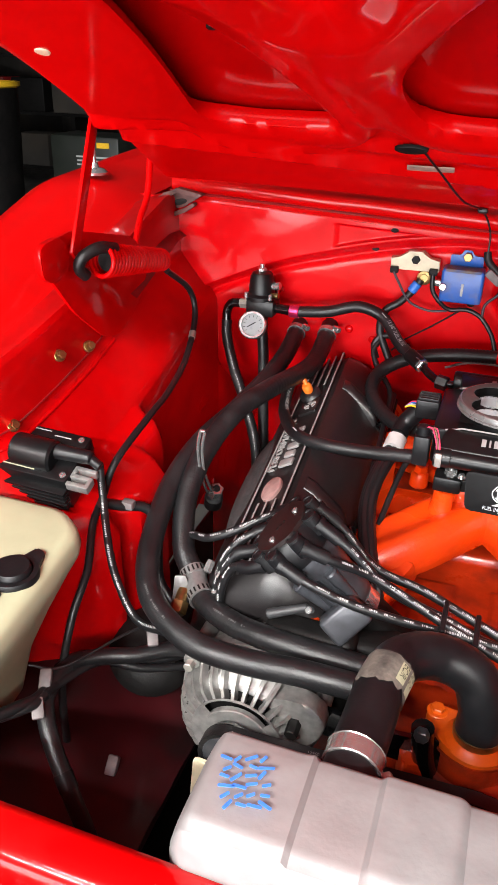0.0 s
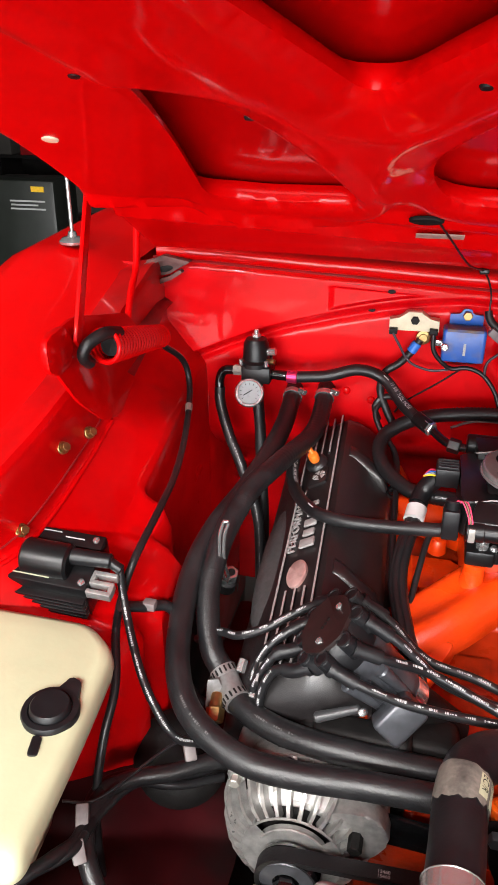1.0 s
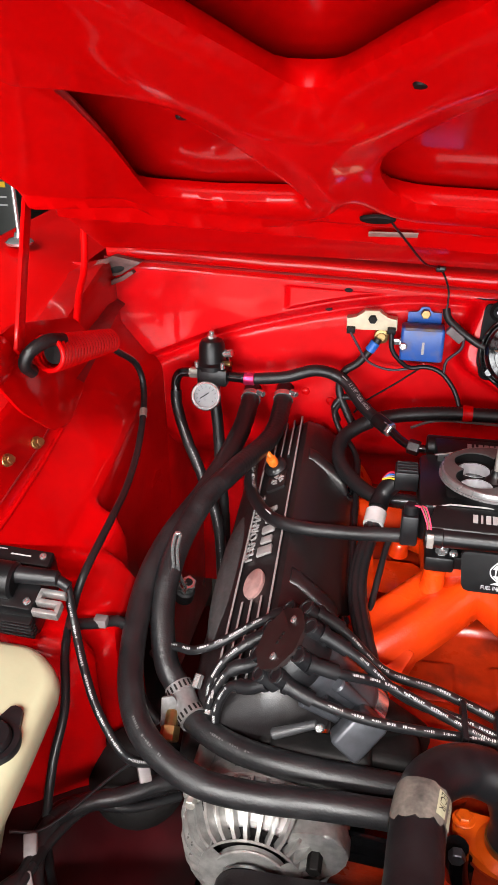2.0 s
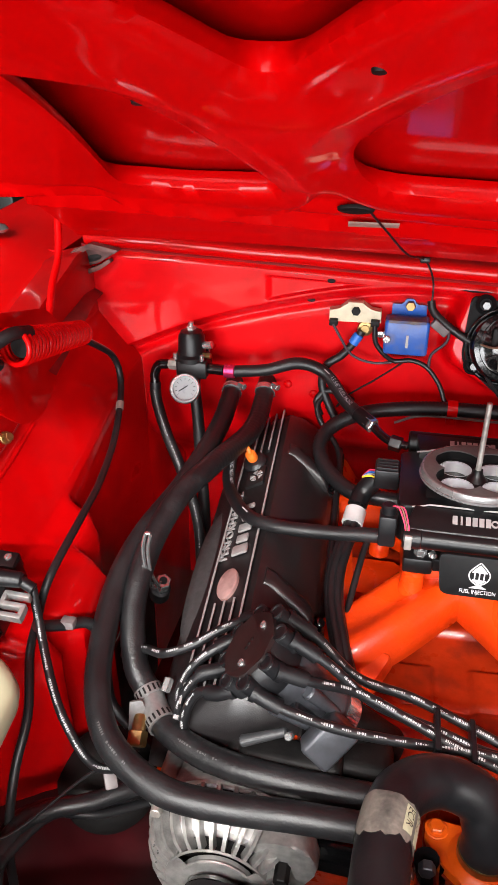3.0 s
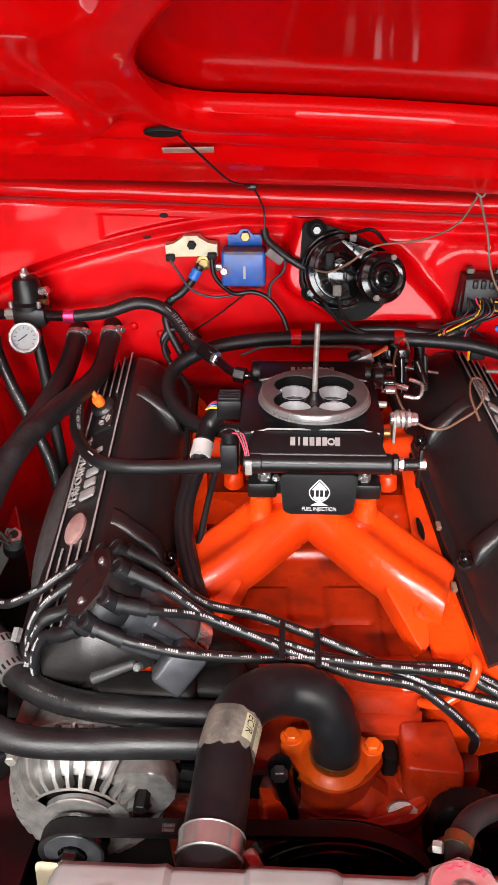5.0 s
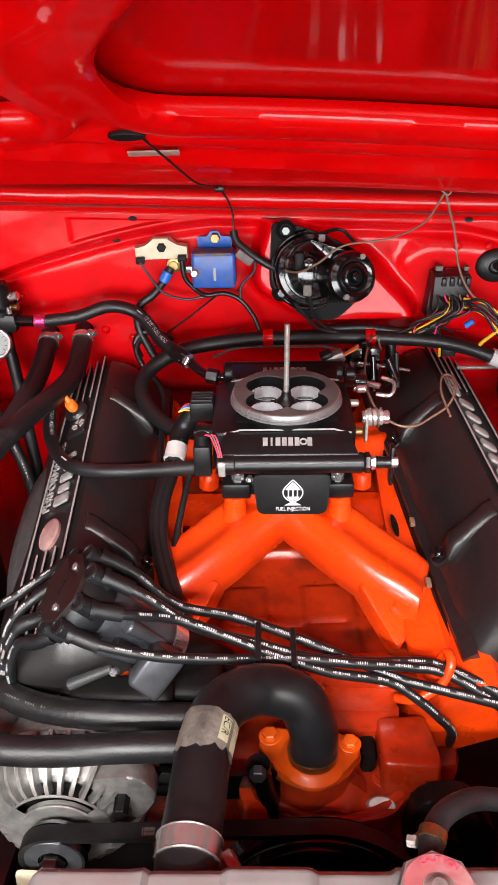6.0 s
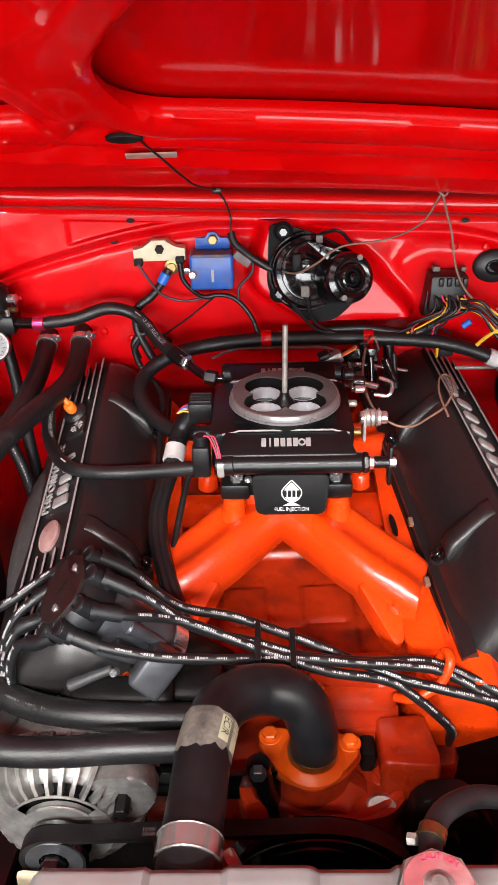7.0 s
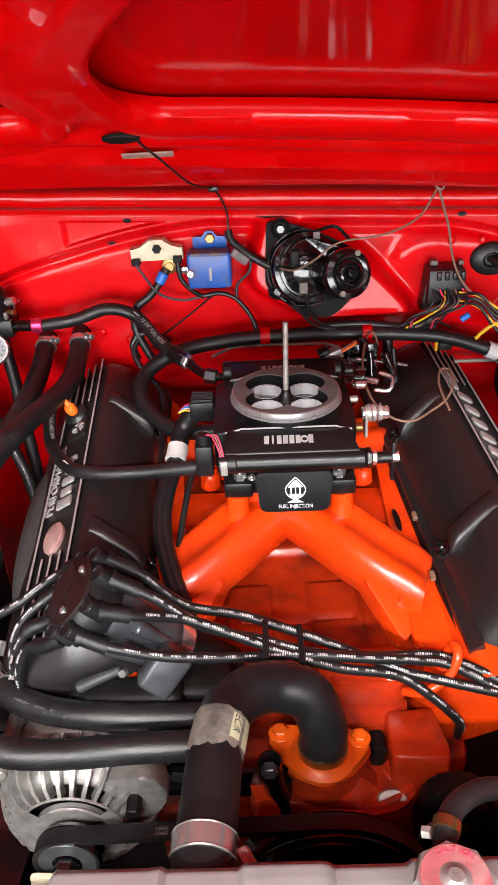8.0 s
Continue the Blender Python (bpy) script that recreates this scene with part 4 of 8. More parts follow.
def valve_cover(s, label):
    ob = thing("valve_cover", label, "engine part", "valve covers")
    secs = []
    for v, k in ((-0.172, 0.50), (-0.169, 0.62), (-0.162, 0.75), (-0.150, 0.86), (-0.134, 0.93), (-0.115, 0.97), (-0.09, 0.993), (-0.065, 1.0), (0.1, 1.0), (0.30, 1.0), (0.325, 0.985), (0.342, 0.95), (0.352, 0.87), (0.356, 0.75)):
        ring = [E(s * (0.27 + (x - 0.27) * (0.9 + 0.1 * k)), v, -0.085 + (w + 0.085) * k) for x, w in COVER]
        ring.append(E(s * 0.20, v, -0.10))
        secs.append(ring)
    body = part("body", loft(bmesh.new(), secs), CRINKLE, ob, "", 38)
    # gasket rail along the valley edge
    bm = loft(bmesh.new(), [[E(s * x, v, w) for x, w in ((0.164, -0.022), (0.164, -0.013), (0.178, -0.004), (0.184, -0.02))] for v in (-0.165, 0.345)])
    part("rail", bm, CRINKLE, ob)
    part("gasket", loft(bmesh.new(), [[E(s * x, v, w) for x, w in ((0.161, -0.028), (0.162, -0.022), (0.184, -0.018), (0.184, -0.03))] for v in (-0.165, 0.345)]), DARK, ob)
    # bulge added to give the lit outer flank its paler grey
    if s < 0:
        secs = []
        for i in range(15):
            t = i / 14
            k = math.sqrt(max(1e-4, 1 - abs(2 * t - 1) ** 2.6))
            c = E(-0.302, -0.100 + 0.29 * t, -0.014)
            secs.append([c + ENG.to_3x3() @ Vector((-0.037 * k * math.cos(a), 0, 0.028 * k * math.sin(a))) for a in np.linspace(0, 2 * math.pi, 17)[:-1]])
        part("outer_bulge", loft(bmesh.new(), secs), FLANK, ob, "added paler grey bulge for the lit outer flank", 60)
    # reinforcing bosses on the inner slope
    for v in (-0.030, 0.186) if s > 0 else (-0.020, 0.230):
        side = ENG.to_3x3() @ Vector((0, 1, 0))
        secs = []
        for i in range(9):
            t = i / 8
            p = E(s * (0.238 - 0.058 * t), v + 0.020 - 0.026 * t, 0.0505 - 0.0345 * t - 0.006 * smooth01(0.88, 1.0, t))
            up = ENG.to_3x3() @ Vector((s * -0.55, -0.1, 0.83))
            secs.append([p + side * 0.0135 * c + up * e * (0.0085 if 0 < i < 8 else 0.003) for c, e in ((-1.05, -0.9), (-1.0, 0.25), (-0.8, 0.7), (-0.45, 0.93), (0.0, 1.0), (0.45, 0.93), (0.8, 0.7), (1.0, 0.25), (1.05, -0.9))])
        part("boss", loft(bmesh.new(), secs), CRINKLE, ob, "", 50)
        m = frame_of(E(s * 0.176, v - 0.004, -0.001), E(s * 0.168, v - 0.006, 0.012))
        bolt = part("bolt", lathe(bmesh.new(), [(0, 0.014), (0.004, 0.014), (0.0058, 0.0125), (0.0058, 0.006), (0.0092, 0.005), (0.0092, 0)], m, 16), GLOSS, ob)
        part("bolt_boss", lathe(bmesh.new(), [(0.0125, -0.008), (0.012, 0.0), (0.0105, 0.002), (0.0, 0.002)], m, 20), CRINKLE, ob)
    # ribs and machined stripes along the top
    def strip_w(x):
        return 0.048 + (x - 0.255) * (0.019 - 0.048) / 0.049
    for k in range(5):
        x = 0.2565 + 0.0115 * k
        for v0, v1 in (((-0.165, 0.345),) if k in (0, 4) else ((-0.16, -0.034), (0.250, 0.343)) if s < 0 else ((-0.16, -0.06), (0.24, 0.343))):
            fin = part("fin", loft(bmesh.new(), [[E(s * (x + dx), v, strip_w(x) + dz) for dx, dz in ((-0.002, -0.002), (-0.0014, 0.005), (0.0014, 0.0045), (0.002, -0.003))] for v in (v0, v1)]), CRINKLE, ob)
            stripe = part("stripe", loft(bmesh.new(), [[E(s * (x + dx), v, strip_w(x) + dz) for dx, dz in ((-0.0014, 0.0045), (-0.0012, 0.0056), (0.0012, 0.0051), (0.0014, 0.004))] for v in (v0, v1)]), STRIPE, fin, "bare machined stripe")
    return ob, strip_w


left_cover, strip_w = valve_cover(-1, "black crinkle valve cover with machined stripes and breather")
left_cover.location = (0.006, 0.006, 0)
right_cover, _ = valve_cover(1, "black crinkle valve cover with machined stripes")
right_cover.matrix_basis = ENG @ Matrix.Translation((0, -0.03, 0)) @ RX(radians(3.5), 4, "Z") @ Matrix.Translation((0, 0.03, 0)) @ ENG.inverted()


def cover_face(s, x, v, turn=90, lift=0.0):
    """A pose on the finned strip, its x along the cover."""
    slope = math.degrees(math.atan2(0.029, 0.049))
    return ENG @ Matrix.Translation((s * x, v, strip_w(x) + lift)) @ RX(radians(s * slope), 4, "Y") @ RX(radians(turn), 4, "Z")


# enamelled oval and raised lettering; the maker's name is a row of plain bars
bm = lathe(bmesh.new(), [(0, 0.0035), (0.9, 0.0035), (1.0, 0.002), (1.0, -0.002)], cover_face(-1, 0.281, -0.006, 90, 0.002) @ Matrix.Diagonal((0.024, 0.0140, 1, 1)), 32)
part("oval_badge", bm, PADBROWN, left_cover, "plain pinkish oval badge")
words("lettering", "PERFORMANCE", 0.0165, cover_face(-1, 0.2955, 0.105, 90, 0.0025), STRIPE, left_cover, 0.0012, 1.15)
for k, (wd, hh) in enumerate(((0.020, 0.022), (0.016, 0.017), (0.017, 0.019), (0.015, 0.016), (0.010, 0.015))):
    part("logo_shape", box(bmesh.new(), (-0.052 + k * 0.0205, 0, 0.002), (wd * 0.8, hh, 0.004), 0.0015, cover_face(-1, 0.275, 0.10, 90, 0.002)), STRIPE, left_cover, "raised metal logo shape")
bm = bmesh.new()
prism(bm, rounded([(-0.019, -0.015), (0.019, -0.015), (0.019, 0.015), (-0.019, 0.015)], 0.003), 0.004, cover_face(-1, 0.277, 0.195), 0.0008)
part("logo_plate", bm, CRINKLE, left_cover)
bm = bmesh.new()
for k in range(5):
    prism(bm, [(0, 0.002), (0.004, 0.0095), (-0.004, 0.0095)], 0.002, cover_face(-1, 0.277, 0.195, 90 + 72 * k, 0.004))
part("logo_star", bm, STRIPE, left_cover, "small metal star shape")
for k in range(6):
    part("logo_shape", prism(bmesh.new(), rounded([(-0.009, -0.011), (0.006, -0.011), (0.010, 0.011), (-0.005, 0.011)], 0.004), 0.003, cover_face(1, 0.277, 0.205 - k * 0.030, -90), 0.0006), STRIPE, right_cover, "slanted raised metal shape")
bm = bmesh.new()
prism(bm, rounded([(-0.025, -0.010), (0.02, -0.004), (0.028, 0.006), (-0.015, 0.012)], 0.006), 0.003, cover_face(1, 0.268, 0.245, -90), 0.0008)
part("logo_swoosh", bm, STRIPE, right_cover, "bright metal swoosh shape")

# breather valve with its orange plug
breather = thing("breather_valve", "black grommet with an orange plastic valve on the valve cover", "engine part")
top = E(-0.277, 0.232, 0.036)
axis = (ENG.to_3x3() @ Vector((-0.30, -0.25, 0.9))).normalized()
m = frame_of(top, top + axis)
part("grommet", lathe(bmesh.new(), [(0.016, -0.004), (0.017, 0.004), (0.014, 0.008), (0.010, 0.010), (0, 0.010)], m, 24), RUBBER, breather)
part("valve", lathe(bmesh.new(), [(0.0068, 0.009), (0.0078, 0.012), (0.0078, 0.021), (0.0065, 0.0235), (0.004, 0.024), (0, 0.024)], m, 20), TERMINAL, breather, "orange plastic valve body")
tip = m @ Vector((0, 0, 0.022))
part("nipple", tube(bmesh.new(), catmull([m @ Vector((0, 0, 0.018)), tip + Vector((-0.004, 0.003, 0.006)), tip + Vector((-0.011, 0.005, 0.011)), tip + Vector((-0.019, 0.004, 0.009))], 0.002), 0.0037, 12), TERMINAL, breather)
pcv_start = tip + Vector((-0.018, 0.004, 0.010))

# ---- throttle body ----
tb = thing("fuel_injection_unit", "black four-barrel throttle body with a bare metal ring", "engine part")
bm = bmesh.new()
prism(bm, rounded([(-0.088, -0.052), (0.080, -0.052), (0.080, 0.085), (-0.088, 0.085)], 0.010), 0.05, pose(0, 0, 0.930), 0.004, 3)
part("main_body", bm, ANODISED, tb, "", 40)
part("base_plate", prism(bmesh.new(), rounded([(-0.076, -0.072), (0.076, -0.072), (0.076, 0.078), (-0.076, 0.078)], 0.012), 0.016, pose(0, 0, 0.908), 0.002), ANODISED, tb)
for s in (-1, 1):
    foot = part("mount_foot", box(bmesh.new(), (s * 0.060, -0.068, 0.917), (0.034, 0.026, 0.020), 0.003), ANODISED, tb)
    part("nut", hexnut(bmesh.new(), (s * 0.058, -0.070, 0.927), (s * 0.058, -0.070, 0.936), 0.0075), CHROME, foot)
    part("screw", lathe(bmesh.new(), [(0.0055, 0), (0.005, 0.003), (0.003, 0.005), (0, 0.005)], pose(s * 0.044, -0.070, 0.927), 14), CHROME, foot)
    part("stud", rod(bmesh.new(), (s * 0.058, -0.07, 0.932), (s * 0.058, -0.07, 0.944), 0.003, n=10), CHROME, foot)
# fuel rails front and rear, with end plugs
rail = part("fuel_rail", rod(bmesh.new(), (-0.080, -0.082, 0.957), (0.086, -0.082, 0.957), 0.0120, n=28, bevel=0.002), ANODISED, tb)
part("rail_end", hexnut(bmesh.new(), (0.086, -0.082, 0.957), (0.093, -0.082, 0.957), 0.012), ANODISED, rail)
part("rail_end", rod(bmesh.new(), (-0.081, -0.0825, 0.957), (-0.06, -0.0825, 0.957), 0.0128, n=28, bevel=0.001), ANODISED, rail)
part("rail_tag", box(bmesh.new(), (-0.0745, -0.094, 0.957), (0.008, 0.004, 0.018), 0.001), ZINC, rail, "bare metal clip plate")
back_rail = part("fuel_rail", rod(bmesh.new(), (-0.080, 0.104, 0.985), (0.078, 0.104, 0.985), 0.014, n=28, bevel=0.002), ANODISED, tb)
part("rail_end", hexnut(bmesh.new(), (0.078, 0.104, 0.985), (0.085, 0.104, 0.985), 0.011), ANODISED, back_rail)
# sloped covers with bare edges, front and rear
for s, y0, y1, z0, z1, w0, w1 in ((-1, -0.058, -0.085, 0.986, 0.970, 0.070, 0.080), (1, 0.068, 0.100, 0.992, 0.999, 0.066, 0.070)):
    bm = loft(bmesh.new(), [[Vector((-w0, y0, z0)), Vector((w0, y0, z0)), Vector((w1, y1, z1)), Vector((-w1, y1, z1))], [Vector((-w0, y0, 0.95)), Vector((w0, y0, 0.95)), Vector((w1, y1, 0.95)), Vector((-w1, y1, 0.95))]])
    bmesh.ops.bevel(bm, geom=bm.edges[:], offset=0.002, segments=2, profile=0.5, affect="EDGES")
    cover = part("rail_cover", bm, ANODISED, tb)
    pts = [(-w0 - 0.003, y0, z0 - 0.0035), (-w0 + 0.010, y0, z0 - 0.001), (-w0 + 0.016, y0, z0 + 0.0012), (w0 - 0.016, y0, z0 + 0.0012), (w0 - 0.010, y0, z0 - 0.001), (w0 + 0.003, y0, z0 - 0.0035)]
    part("edge", tube(bmesh.new(), [Vector(p) for p in pts], 0.0011, 6), STRIPE, cover, "bare bright edge")
    # maker's name as plain bars
    bm = bmesh.new()
    n = Vector((0, y1 - y0, z1 - z0))
    for k in range(8):
        if k in (6,):
            continue
        c = Vector((-0.0255 + k * 0.0072, (y0 + y1) / 2, (z0 + z1) / 2 + 0.0012))
        ang = math.degrees(math.atan2(z1 - z0, y1 - y0))
        part("logo_shape", box(bmesh.new(), (0, 0, 0), (0.0054 if k not in (1,) else 0.0022, 0.0105, 0.0008), 0, Matrix.Translation(c) @ pose(0, 0, 0, ang if s > 0 else ang + 180)), STRIPE, cover)
    c = Vector((-0.0255 + 6 * 0.0072, (y0 + y1) / 2, (z0 + z1) / 2 + 0.0008))
    lathe(bm, [(0.0026, 0), (0.0026, 0.001), (0.0045, 0.001), (0.0045, 0)], Matrix.Translation(c) @ pose(0, 0, 0, ang if s > 0 else ang + 180), 20)
    part("logo_shape", bm, STRIPE, cover, "plain metal ring shape")
# front shield with the spade badge
bm = bmesh.new()
SH = pose(0.006, -0.098, 0.950, 82)
prism(bm, rounded([(-0.046, 0.004), (-0.041, -0.045), (0.037, -0.045), (0.042, 0.004)], 0.008), 0.006, SH, 0.0012)
shield = part("shield", bm, SHIELDBLACK, tb, "flat black shield plate")
spade = []
for i in range(40):
    a = math.pi * 2 * i / 40
    r = 1.0
    px, py = math.sin(a), math.cos(a)
    spade.append((0.0155 * math.copysign(abs(px) ** 1.3, px) * (1.0 if py < 0.2 else (1.2 - py) ** 0.6), 0.0145 * py if py < 0 else 0.019 * py))
bm = bmesh.new()
for (ax, ay), (bx, by) in zip(spade, spade[1:] + spade[:1]):
    rod(bm, SH @ Vector((0.72 * ax - 0.001, 0.8 * ay - 0.0175, 0.0064)), SH @ Vector((0.72 * bx - 0.001, 0.8 * by - 0.0175, 0.0064)), 0.0007, n=6)
prism(bm, [(-0.0105, -0.0335), (0.0085, -0.0335), (0.001, -0.0295), (-0.001, -0.027), (-0.003, -0.0295)], 0.0005, SH @ Matrix.Translation((0, 0, 0.0062)))
badge = part("spade_badge", bm, DIAL, shield, "white outlined spade emblem with bars")
part("spade_fill", prism(bmesh.new(), [(0.60 * x - 0.001, 0.68 * y - 0.0178) for x, y in spade][::-1], 0.0003, SH @ Matrix.Translation((0, 0, 0.0061))), DIAL, badge)
bm = bmesh.new()
for k in range(4):
    box(bm, (-0.0085 + k * 0.0050, -0.0185, 0.0066), (0.0036, 0.0080, 0.0006), 0, SH)
part("spade_bars", bm, SHIELDBLACK, badge, "dark bars of lettering")
words("lettering", "FUEL INJECTION", 0.0066, SH @ Matrix.Translation((-0.001, -0.0382, 0.0064)), DIAL, shield, 0.0002, 0.80)
# air horn ring: outer step, flat top, clover opening
RINGZ = 1.0075
part("ring_neck", lathe(bmesh.new(), [(0.056, -0.03), (0.060, -0.018), (0.062, -0.0105)], pose(0, 0, RINGZ), 72), ANODISED, tb, "black anodised neck")
bm = lathe(bmesh.new(), [(0.060, -0.0105), (0.0665, -0.0105), (0.0670, -0.010), (0.0670, -0.0075), (0.0655, -0.007), (0.0655, -0.003), (0.0645, -0.0005), (0.0625, 0.0)], pose(0, 0, RINGZ), 72)
part("ring_wall", bm, MACHINED, tb, "bright machined ring edge")
clover = []
for i in range(72):
    a = 2 * math.pi * i / 72
    lobes = []
    for cx, cy in ((-0.022, -0.021), (0.022, -0.021), (-0.022, 0.021), (0.022, 0.021)):
        dx, dy = math.cos(a), math.sin(a)
        b = cx * dx + cy * dy
        disc = b * b - (cx * cx + cy * cy) + 0.0265 ** 2
        if disc > 0:
            lobes.append(b + math.sqrt(disc))
    clover.append(min(max(lobes), 0.056) if lobes else 0.03)
bm = bmesh.new()
rings = [[bm.verts.new((r * math.cos(2 * math.pi * i / 72), r * math.sin(2 * math.pi * i / 72), z)) for i in range(72) for r in [rr if rr > 0 else clover[i]]] for rr, z in ((0.0625, RINGZ), (-1, RINGZ - 0.0015), (-1, RINGZ - 0.003))]
for a, b in zip(rings, rings[1:]):
    for i in range(72):
        bm.faces.new((a[i], a[(i + 1) % 72], b[(i + 1) % 72], b[i]))
part("ring_top", bm, RINGMETAL, tb, "satin grey flat ring with clover opening", 30)
bm = bmesh.new()
low = [[bm.verts.new((clover[i] * math.cos(2 * math.pi * i / 72), clover[i] * math.sin(2 * math.pi * i / 72), z)) for i in range(72)] for z in (RINGZ - 0.003, RINGZ - 0.014)]
for i in range(72):
    bm.faces.new((low[0][i], low[0][(i + 1) % 72], low[1][(i + 1) % 72], low[1][i]))
part("horn_wall", bm, SHIELDBLACK, tb, "", 30)
# floor of the horn with four bores
bm = bmesh.new()
n = 24
BORES = ((-0.0235, -0.0215), (0.0235, -0.0215), (-0.0235, 0.0215), (0.0235, 0.0215))
for cx, cy in BORES:
    inner_ring, outer_ring = [], []
    for i in range(n):
        a = 2 * math.pi * i / n
        c, s = math.cos(a), math.sin(a)
        k = 1 / max(abs(c), abs(s))
        inner_ring.append(bm.verts.new((cx + 0.0192 * c, cy + 0.0185 * s, RINGZ - 0.0135)))
        outer_ring.append(bm.verts.new((cx + 0.0235 * c * k * (1.5 if c * cx > 0 else 1), cy + 0.0215 * s * k * (1.5 if s * cy > 0 else 1), RINGZ - 0.0135)))
    for i in range(n):
        bm.faces.new((outer_ring[i], outer_ring[(i + 1) % n], inner_ring[(i + 1) % n], inner_ring[i]))
part("horn_floor", bm, SHIELDBLACK, tb)
for cx, cy in BORES:
    bore = part("bore", lathe(bmesh.new(), [(0.0193, 0.0004), (0.0186, -0.003), (0.0182, -0.035), (0.0182, -0.06)], pose(cx, cy, RINGZ - 0.0132), 32), BORE, tb, "bright machined bore", 60)
    part("butterfly", lathe(bmesh.new(), [(0, 0.001), (0.018, 0.001), (0.018, -0.001)], pose(cx, cy, RINGZ - 0.05, 8), 24), ZINC, bore, "dull throttle plate")
part("hub", lathe(bmesh.new(), [(0.013, -0.014), (0.009, -0.009), (0.0065, -0.006), (0.0055, 0.0), (0, 0.0)], pose(0, 0, RINGZ), 20), ANODISED, tb)
part("air_cleaner_stud", rod(bmesh.new(), (0, 0, RINGZ - 0.004), (0.001, 0.0, 1.093), 0.0033, n=14, bevel=0.0006), ZINC, tb, "long bare threaded stud")
# throttle linkage
link = part("linkage_plate", prism(bmesh.new(), rounded([(-0.013, -0.024), (0.010, -0.024), (0.014, 0.0), (0.004, 0.016), (-0.009, 0.014)], 0.005), 0.003, pose(0.098, 0.016, 0.956, 90, 0, 90), 0.0006), ZINC, tb, "zinc plated throttle lever")
for x0, x1, y, z, r, mt in ((0.076, 0.094, -0.002, 0.952, 0.006, BRASS), (0.076, 0.092, 0.036, 0.972, 0.0045, ZINC), (0.094, 0.128, 0.016, 0.962, 0.0085, CHROME), (0.100, 0.112, 0.016, 0.962, 0.011, ZINC), (0.114, 0.120, 0.016, 0.962, 0.010, ZINC), (0.09, 0.103, 0.05, 0.985, 0.005, CHROME), (0.078, 0.09, 0.075, 0.995, 0.008, ANODISED)):
    part("pin", rod(bmesh.new(), (x0, y, z), (x1, y, z), r, n=18, bevel=0.0012), mt, link)
part("return_spring", tube(bmesh.new(), catmull([(0.103 + 0.001 * k, 0.016 + 0.0115 * math.cos(k * 0.9), 0.962 + 0.0115 * math.sin(k * 0.9)) for k in range(16)], 0.003), 0.0012, 6), CHROME, link)
part("fitting", hexnut(bmesh.new(), (0.093, -0.082, 0.957), (0.099, -0.082, 0.957), 0.008), CHROME, tb)
part("fitting", rod(bmesh.new(), (0.099, -0.082, 0.957), (0.116, -0.082, 0.957), 0.007, n=16, bevel=0.001), ANODISED, tb)
part("fitting", hexnut(bmesh.new(), (0.116, -0.082, 0.957), (0.124, -0.082, 0.957), 0.006), CHROME, tb)
part("lever", box(bmesh.new(), (0.118, -0.075, 0.950), (0.004, 0.014, 0.050), 0.001, RX(0, 4, "X")), ANODISED, tb)
# sensors on the left flank
sens = part("sensor", box(bmesh.new(), (-0.098, -0.064, 0.955), (0.020, 0.024, 0.040), 0.003), RUBBER_SMOOTH, tb, "black plastic sensor")
part("sensor_cap", rod(bmesh.new(), (-0.098, -0.064, 0.970), (-0.098, -0.064, 0.986), 0.0085, n=18, bevel=0.002), RUBBER_SMOOTH, sens)
for k in range(3):
    part("sensor_wire", tube(bmesh.new(), catmull([(-0.096 + 0.003 * k, -0.066, 0.984), (-0.088 + 0.003 * k, -0.072, 0.988), (-0.079 + 0.002 * k, -0.086, 0.972), (-0.078 + 0.002 * k, -0.090, 0.953)], 0.004), 0.0009, 6), (PINK, TAN, PINK)[k], sens)
conn = part("connector", box(bmesh.new(), (-0.104, 0.030, 0.972), (0.03, 0.032, 0.026), 0.002), RUBBER_SMOOTH, tb, "black multi-pin connector")
for k in range(4):
    part("latch", box(bmesh.new(), (-0.104, 0.0185 + 0.0075 * k, 0.986), (0.026, 0.003, 0.004), 0.0006), RUBBER_SMOOTH, conn)
for k, mt in enumerate((YELLOW, PRINT, BLUEPLAST, PINK)):
    part("pin_wire", tube(bmesh.new(), catmull([(-0.118, 0.02 + 0.006 * k, 0.972), (-0.126, 0.02 + 0.005 * k, 0.973), (-0.134, 0.024, 0.968)], 0.004), 0.0011, 6), mt, conn)

tb.location.z = 0.008

# ---- hoses and lines ----
def hose(name, label, pts, r, mt=RUBBER, n=16, print_seed=None, category="hose", ripple=0.0, pitch=0.006, group="", **kw):
    ob = thing(name, label, category, group)
    path = catmull(pts, 0.0025 if ripple else 0.006)
    part("sleeve", tube(bmesh.new(), path, r, n, True, ripple, pitch), mt, ob, "", 60)
    if print_seed is not None:
        part("print", printed(bmesh.new(), path, r, print_seed, **kw), PRINT, ob, "white bars of worn print")
    return ob, path


def band(bm, path, i, r, width=0.012):
    """A clamp band round a hose at path index i."""
    p, t = path[i], (path[min(i + 1, len(path) - 1)] - path[max(i - 1, 0)]).normalized()
    return lathe(bm, [(r - 0.001, -width / 2), (r + 0.0012, -width / 2), (r + 0.0012, width / 2), (r - 0.001, width / 2)], frame_of(p, p + t), 28)


